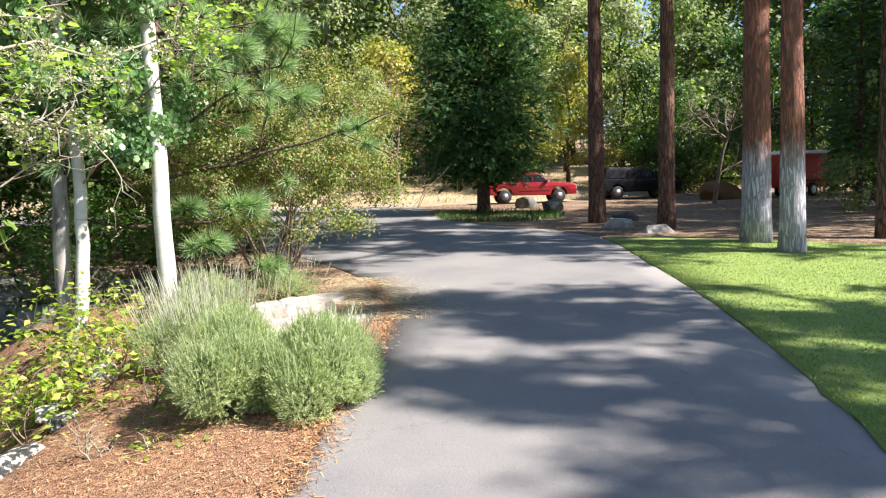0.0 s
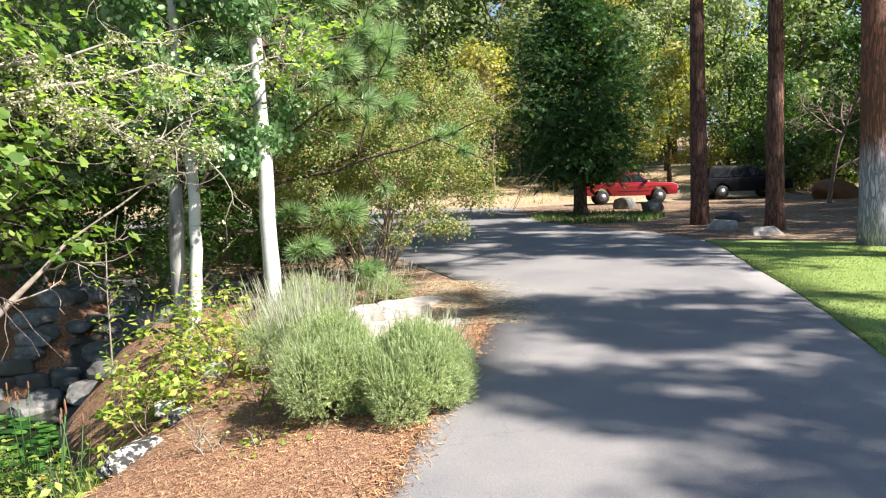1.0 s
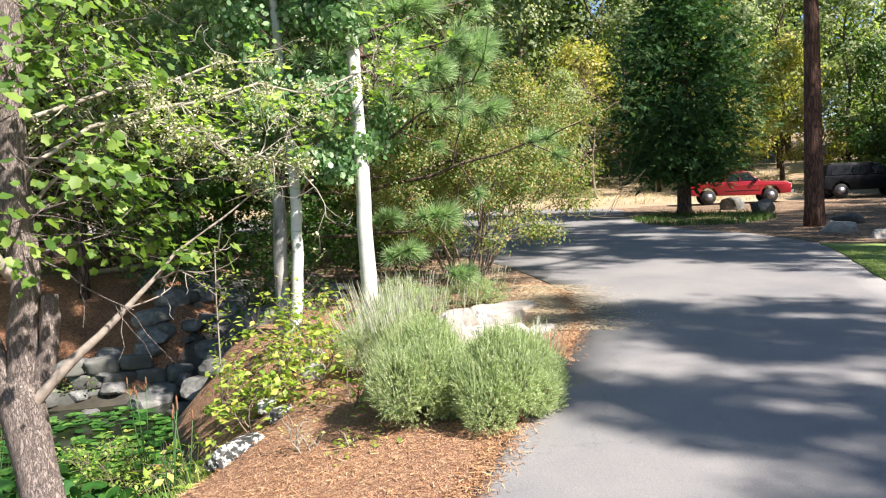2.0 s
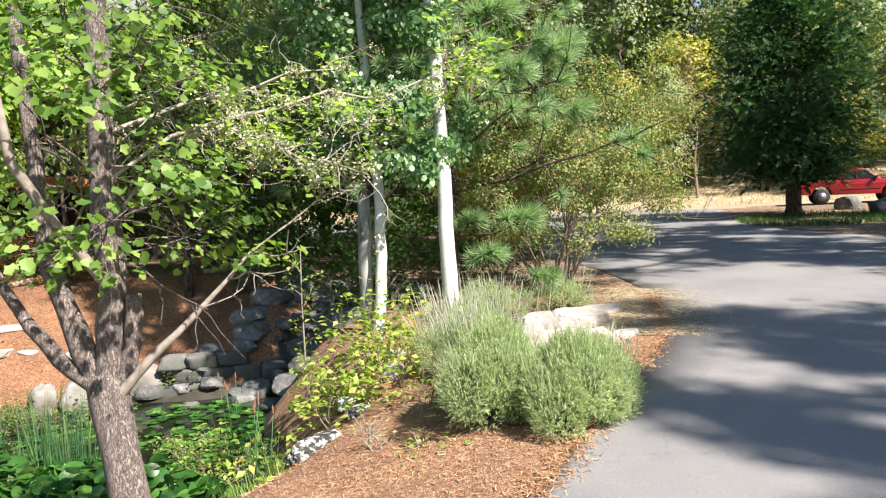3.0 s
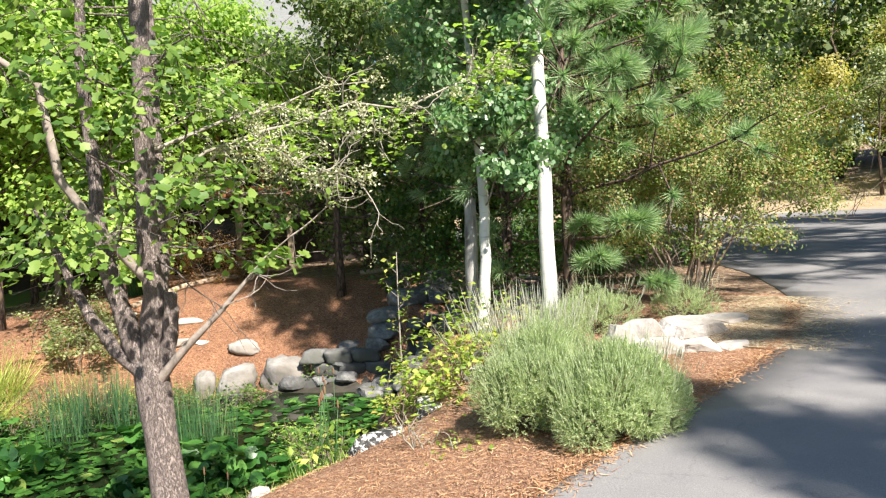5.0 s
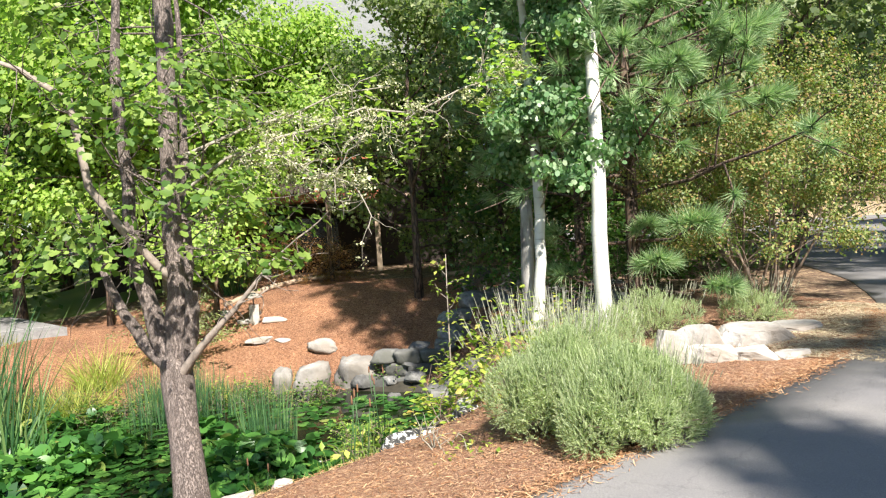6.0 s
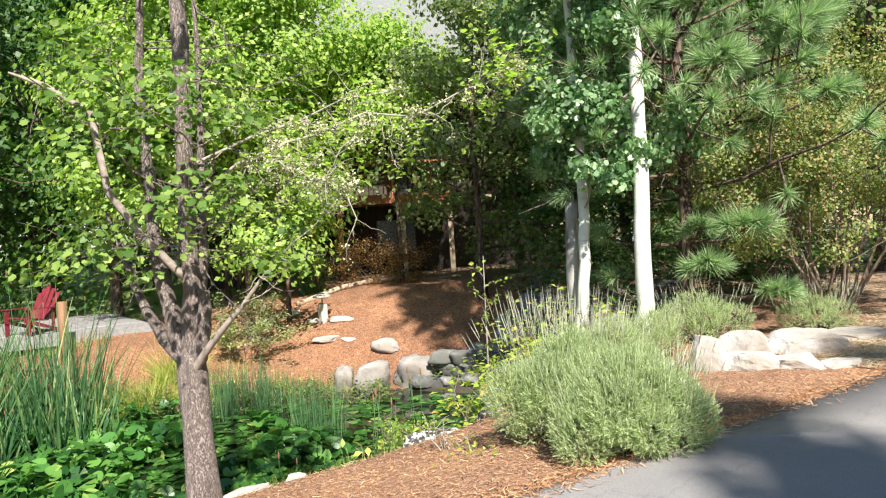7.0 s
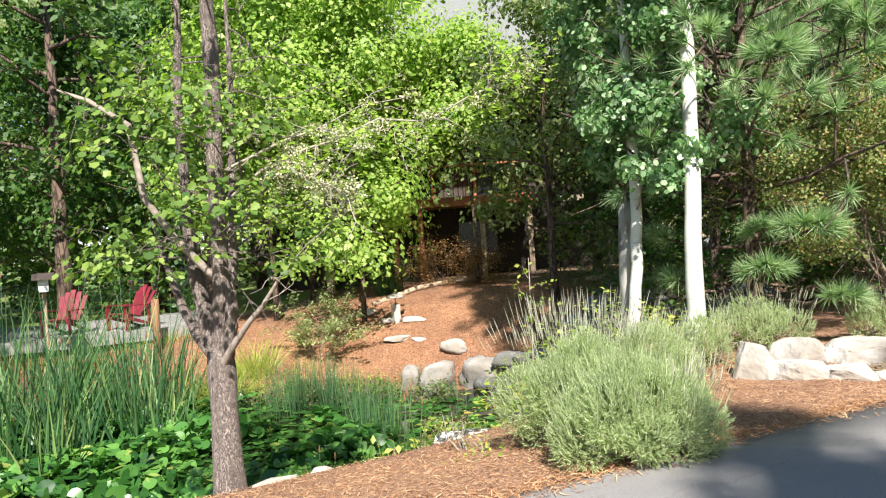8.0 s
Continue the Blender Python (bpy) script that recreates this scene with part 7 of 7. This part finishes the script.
def pickup(at, rz, paint, label):
    """A small pickup; +x is its front."""
    ob = thing("pickup_truck", at, label, "pickup truck", "parked vehicles", rz=rz)
    g = Geo()
    prism(g, [(-2.45, 0.50), (-1.95, 0.44), (-1.9, 0.62), (-1.75, 0.80), (-1.5, 0.86), (-1.25, 0.80), (-1.1, 0.62), (-1.05, 0.42), (1.0, 0.40), (1.05, 0.62), (1.2, 0.80), (1.45, 0.86), (1.7, 0.80), (1.85, 0.62), (1.9, 0.42), (2.4, 0.45),
                 (2.42, 0.92), (2.2, 1.02), (1.05, 1.10), (-0.72, 1.10), (-2.45, 1.06)], -0.86, 0.86)
    soften(part("body", g, paint, ob))
    g = Geo()
    prism(g, [(-0.75, 1.09), (1.02, 1.09), (0.42, 1.58), (0.25, 1.64), (-0.55, 1.64), (-0.68, 1.55)], -0.82, 0.82, 0.13, 1.3)
    soften(part("cab", g, paint, ob))
    for s in (-1, 1):
        g = Geo()
        y = s * 0.825
        g.add([(-0.58, y, 1.14), (0.82, y, 1.14), (0.40, y - s * 0.10, 1.53), (-0.52, y - s * 0.10, 1.53)], [(0, 1, 2, 3) if s < 0 else (3, 2, 1, 0)])
        part("side_window", g, M_CARGLASS, ob, smooth=False)
        g = Geo()
        g.box((-0.02, y - 0.015 if s > 0 else y - 0.02, 1.10), (0.03, y + 0.02 if s > 0 else y + 0.015, 1.56))
        part("door_pillar", g, paint, ob, smooth=False)
        g = Geo()
        g.box((0.70, s * 0.86 if s > 0 else -1.02, 1.10), (0.82, 1.02 if s > 0 else -0.86, 1.24))
        part("mirror", g, M_CARBLACK, ob, smooth=False)
        g = Geo()
        g.box((2.36, s * 0.62 - 0.18, 0.72), (2.44, s * 0.62 + 0.18, 0.90))
        part("headlight", g, M_LAMPCLEAR, ob, smooth=False)
        g = Geo()
        g.box((-2.48, s * 0.74 - 0.08, 0.72), (-2.42, s * 0.74 + 0.08, 1.0))
        part("tail_light", g, M_CHAIR, ob, smooth=False)
        for x in (-1.5, 1.45):
            wheel(ob, x, s * 0.74)
        g = Geo()
        g.box((-0.72, min(s * 0.862, s * 0.868), 0.62), (0.95, max(s * 0.862, s * 0.868), 0.66))
        part("side_moulding", g, M_CARBLACK, ob, smooth=False)
    g = Geo()
    g.add([(1.0, -0.76, 1.13), (1.0, 0.76, 1.13), (0.47, 0.66, 1.57), (0.47, -0.66, 1.57)], [(0, 1, 2, 3)])
    part("windscreen", g, M_CARGLASS, ob, smooth=False)
    for nm, x0, x1 in (("front_bumper", 2.36, 2.52), ("rear_bumper", -2.56, -2.42)):
        g = Geo()
        g.box((x0, -0.84, 0.44), (x1, 0.84, 0.60))
        soften(part(nm, g, M_CHROME if x0 > 0 else M_TYRE, ob, smooth=False), 0.02)
    return ob


def suv(at, rz, label):
    ob = thing("car", at, label, "car", "parked vehicles", rz=rz)
    g = Geo()
    prism(g, [(-2.35, 0.5), (-1.95, 0.42), (-1.85, 0.7), (-1.5, 0.86), (-1.15, 0.7), (-1.05, 0.40), (0.95, 0.40), (1.05, 0.7), (1.4, 0.86), (1.75, 0.7), (1.85, 0.42), (2.3, 0.48), (2.35, 0.95), (1.0, 1.12), (-2.3, 1.14)], -0.9, 0.9)
    soften(part("body", g, M_CARBLACK, ob))
    g = Geo()
    prism(g, [(-2.25, 1.13), (1.05, 1.13), (0.45, 1.66), (0.2, 1.74), (-1.9, 1.74), (-2.1, 1.66)], -0.86, 0.86, 0.12, 1.3)
    soften(part("cabin", g, M_CARBLACK, ob))
    for s in (-1, 1):
        for x0, x1 in ((-1.95, -1.0), (-0.92, -0.1), (-0.02, 0.7)):
            g = Geo()
            y = s * 0.868
            g.add([(x0, y, 1.18), (x1, y, 1.18), (x1 - (0.25 if x1 > 0.5 else 0), y - s * 0.105, 1.62), (x0 + (0.08 if x0 < -1.5 else 0), y - s * 0.105, 1.62)], [(0, 1, 2, 3)])
            part("side_window", g, M_CARGLASS, ob, smooth=False)
        for x in (-1.5, 1.4):
            wheel(ob, x, s * 0.78)
        g = Geo()
        g.box((2.3, s * 0.6 - 0.15, 0.72), (2.38, s * 0.6 + 0.15, 0.88))
        part("headlight", g, M_LAMPCLEAR, ob, smooth=False)
    g = Geo()
    g.box((-1.9, -0.6, 1.75), (0.1, -0.56, 1.79))
    part("roof_rail", g, M_CHROME, ob, smooth=False)
    return ob


def trailer(at, rz):
    ob = thing("trailer", at, "red box trailer with white roof parked under the trees", "trailer", "parked vehicles", rz=rz)
    g = Geo()
    prism(g, [(-2.2, 0.45), (2.2, 0.45), (2.45, 0.9), (2.3, 2.05), (-2.2, 2.05)], -0.95, 0.95)
    soften(part("body", g, M_TRAILRED, ob), 0.06)
    g = Geo()
    prism(g, [(-2.25, 2.05), (2.35, 2.05), (2.2, 2.22), (-2.15, 2.22)], -0.98, 0.98)
    soften(part("roof", g, M_WHITE, ob, "white roof"), 0.05)
    for s in (-1, 1):
        for x in (-0.5, 0.35):
            wheel(ob, x, s * 0.95, 0.34, 0.2, M_WHITE)
        g = Geo()
        g.box((-1.05, s * 1.0 - 0.12, 0.74), (0.9, s * 1.0 + 0.12, 0.80))
        part("mudguard", g, M_CARBLACK, ob, smooth=False)
    g = Geo()
    g.tube([(2.3, 0.5, 0.5), (3.4, 0, 0.5)], [0.05, 0.05], 6)
    part("tow_bar", g, M_CARBLACK, ob)
    ob.scale = (0.66, 1.0, 1.0)


def build_far():
    pickup((4.85, 40.0, gz(4.85, 40.0)), 4, M_CARRED, "small red pickup truck parked on the dry verge")
    suv((11.2, 41.6, gz(11.2, 41.6)), 8, "black sport utility car parked in tree shade")
    trailer((17.6, 36.0, gz(17.6, 36.0)), 6)
    grp = "pale rocks by the far bend"
    rock(5.25, 21.7, (0.50, 0.32, 0.36), 401, M_ROCK, "white rock marking the lawn's corner", group=grp, sub=4)
    rock(5.85, 19.6, (0.42, 0.30, 0.32), 402, M_ROCK, "white rock marking the lawn's corner", group=grp, sub=4)
    rock(4.0, 34.5, (0.6, 0.45, 0.55), 403, M_STONE, "grey boulder near the cedar", group=grp)
    rock(4.7, 31.0, (0.65, 0.5, 0.5), 404, M_STONE, "grey boulder near the cedar", group=grp)
    rock(6.2, 24.6, (0.5, 0.35, 0.3), 405, M_STONE, "grey boulder between pines", group=grp)
    # rusty tarpaulin heap beside the trailer
    me = rock_mesh("tarpaulin", (1.2, 0.9, 0.95), 407, M_L_RUST, 4, 0.2, cuts=3)
    ob = new("tarpaulin", me)
    ob.matrix_world = pose(14.3, 37.0, gz(14.3, 37.0) - 0.1, 0, 0, 20)
    tagged(ob, "rust-coloured covered heap beside the trailer", "covered heap")
    # grass under the cedar, its shade put into the blade colour
    rng = np.random.default_rng(12)
    n = 3000
    a, r = rng.uniform(0, math.tau, n), np.sqrt(rng.uniform(0, 1, n))
    x, y = 2.3 + np.cos(a) * r * 2.5, 28.8 + np.sin(a) * r * 3.4
    g = Geo()
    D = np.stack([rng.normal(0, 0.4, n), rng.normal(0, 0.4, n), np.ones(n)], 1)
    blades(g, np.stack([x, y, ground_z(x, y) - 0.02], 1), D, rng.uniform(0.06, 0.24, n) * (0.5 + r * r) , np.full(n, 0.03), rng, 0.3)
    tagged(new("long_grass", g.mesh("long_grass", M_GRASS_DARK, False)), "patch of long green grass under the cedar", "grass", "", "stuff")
    # dry grass on the sunlit slope
    n = 5000
    x, y = rng.uniform(-26, 9, n), rng.uniform(42.5, 52, n)
    g = Geo()
    D = np.stack([rng.normal(0, 0.4, n), rng.normal(0, 0.4, n), np.ones(n)], 1)
    blades(g, np.stack([x, y, ground_z(x, y) - 0.02], 1), D, rng.uniform(0.1, 0.35, n), np.full(n, 0.03), rng, 0.3)
    tagged(new("dry_grass", g.mesh("dry_grass", M_STRAW, False)), "bleached dry grass on the slope", "grass", "", "stuff")
    # a bare, leafless little tree on the slope
    for x, y, h, s in ((-2.6, 45.5, 4.6, 1), (-1.2, 49, 6.5, 2), (12.6, 33.6, 4.5, 3)):
        rng = np.random.default_rng(500 + s)
        ob = thing("bare_tree", (x, y, gz(x, y)), "leafless grey-brown little tree on the dry slope", "bare tree", "bare trees")
        g, tips = Geo(), []
        limb(g, (0, 0, -0.2), (0.05, 0, 1), h, 0.11, rng, 3, tips, 0.06, 0.10, 6, 7, first=0.25)
        part("trunk", g, M_TWIG, ob)


build_far()
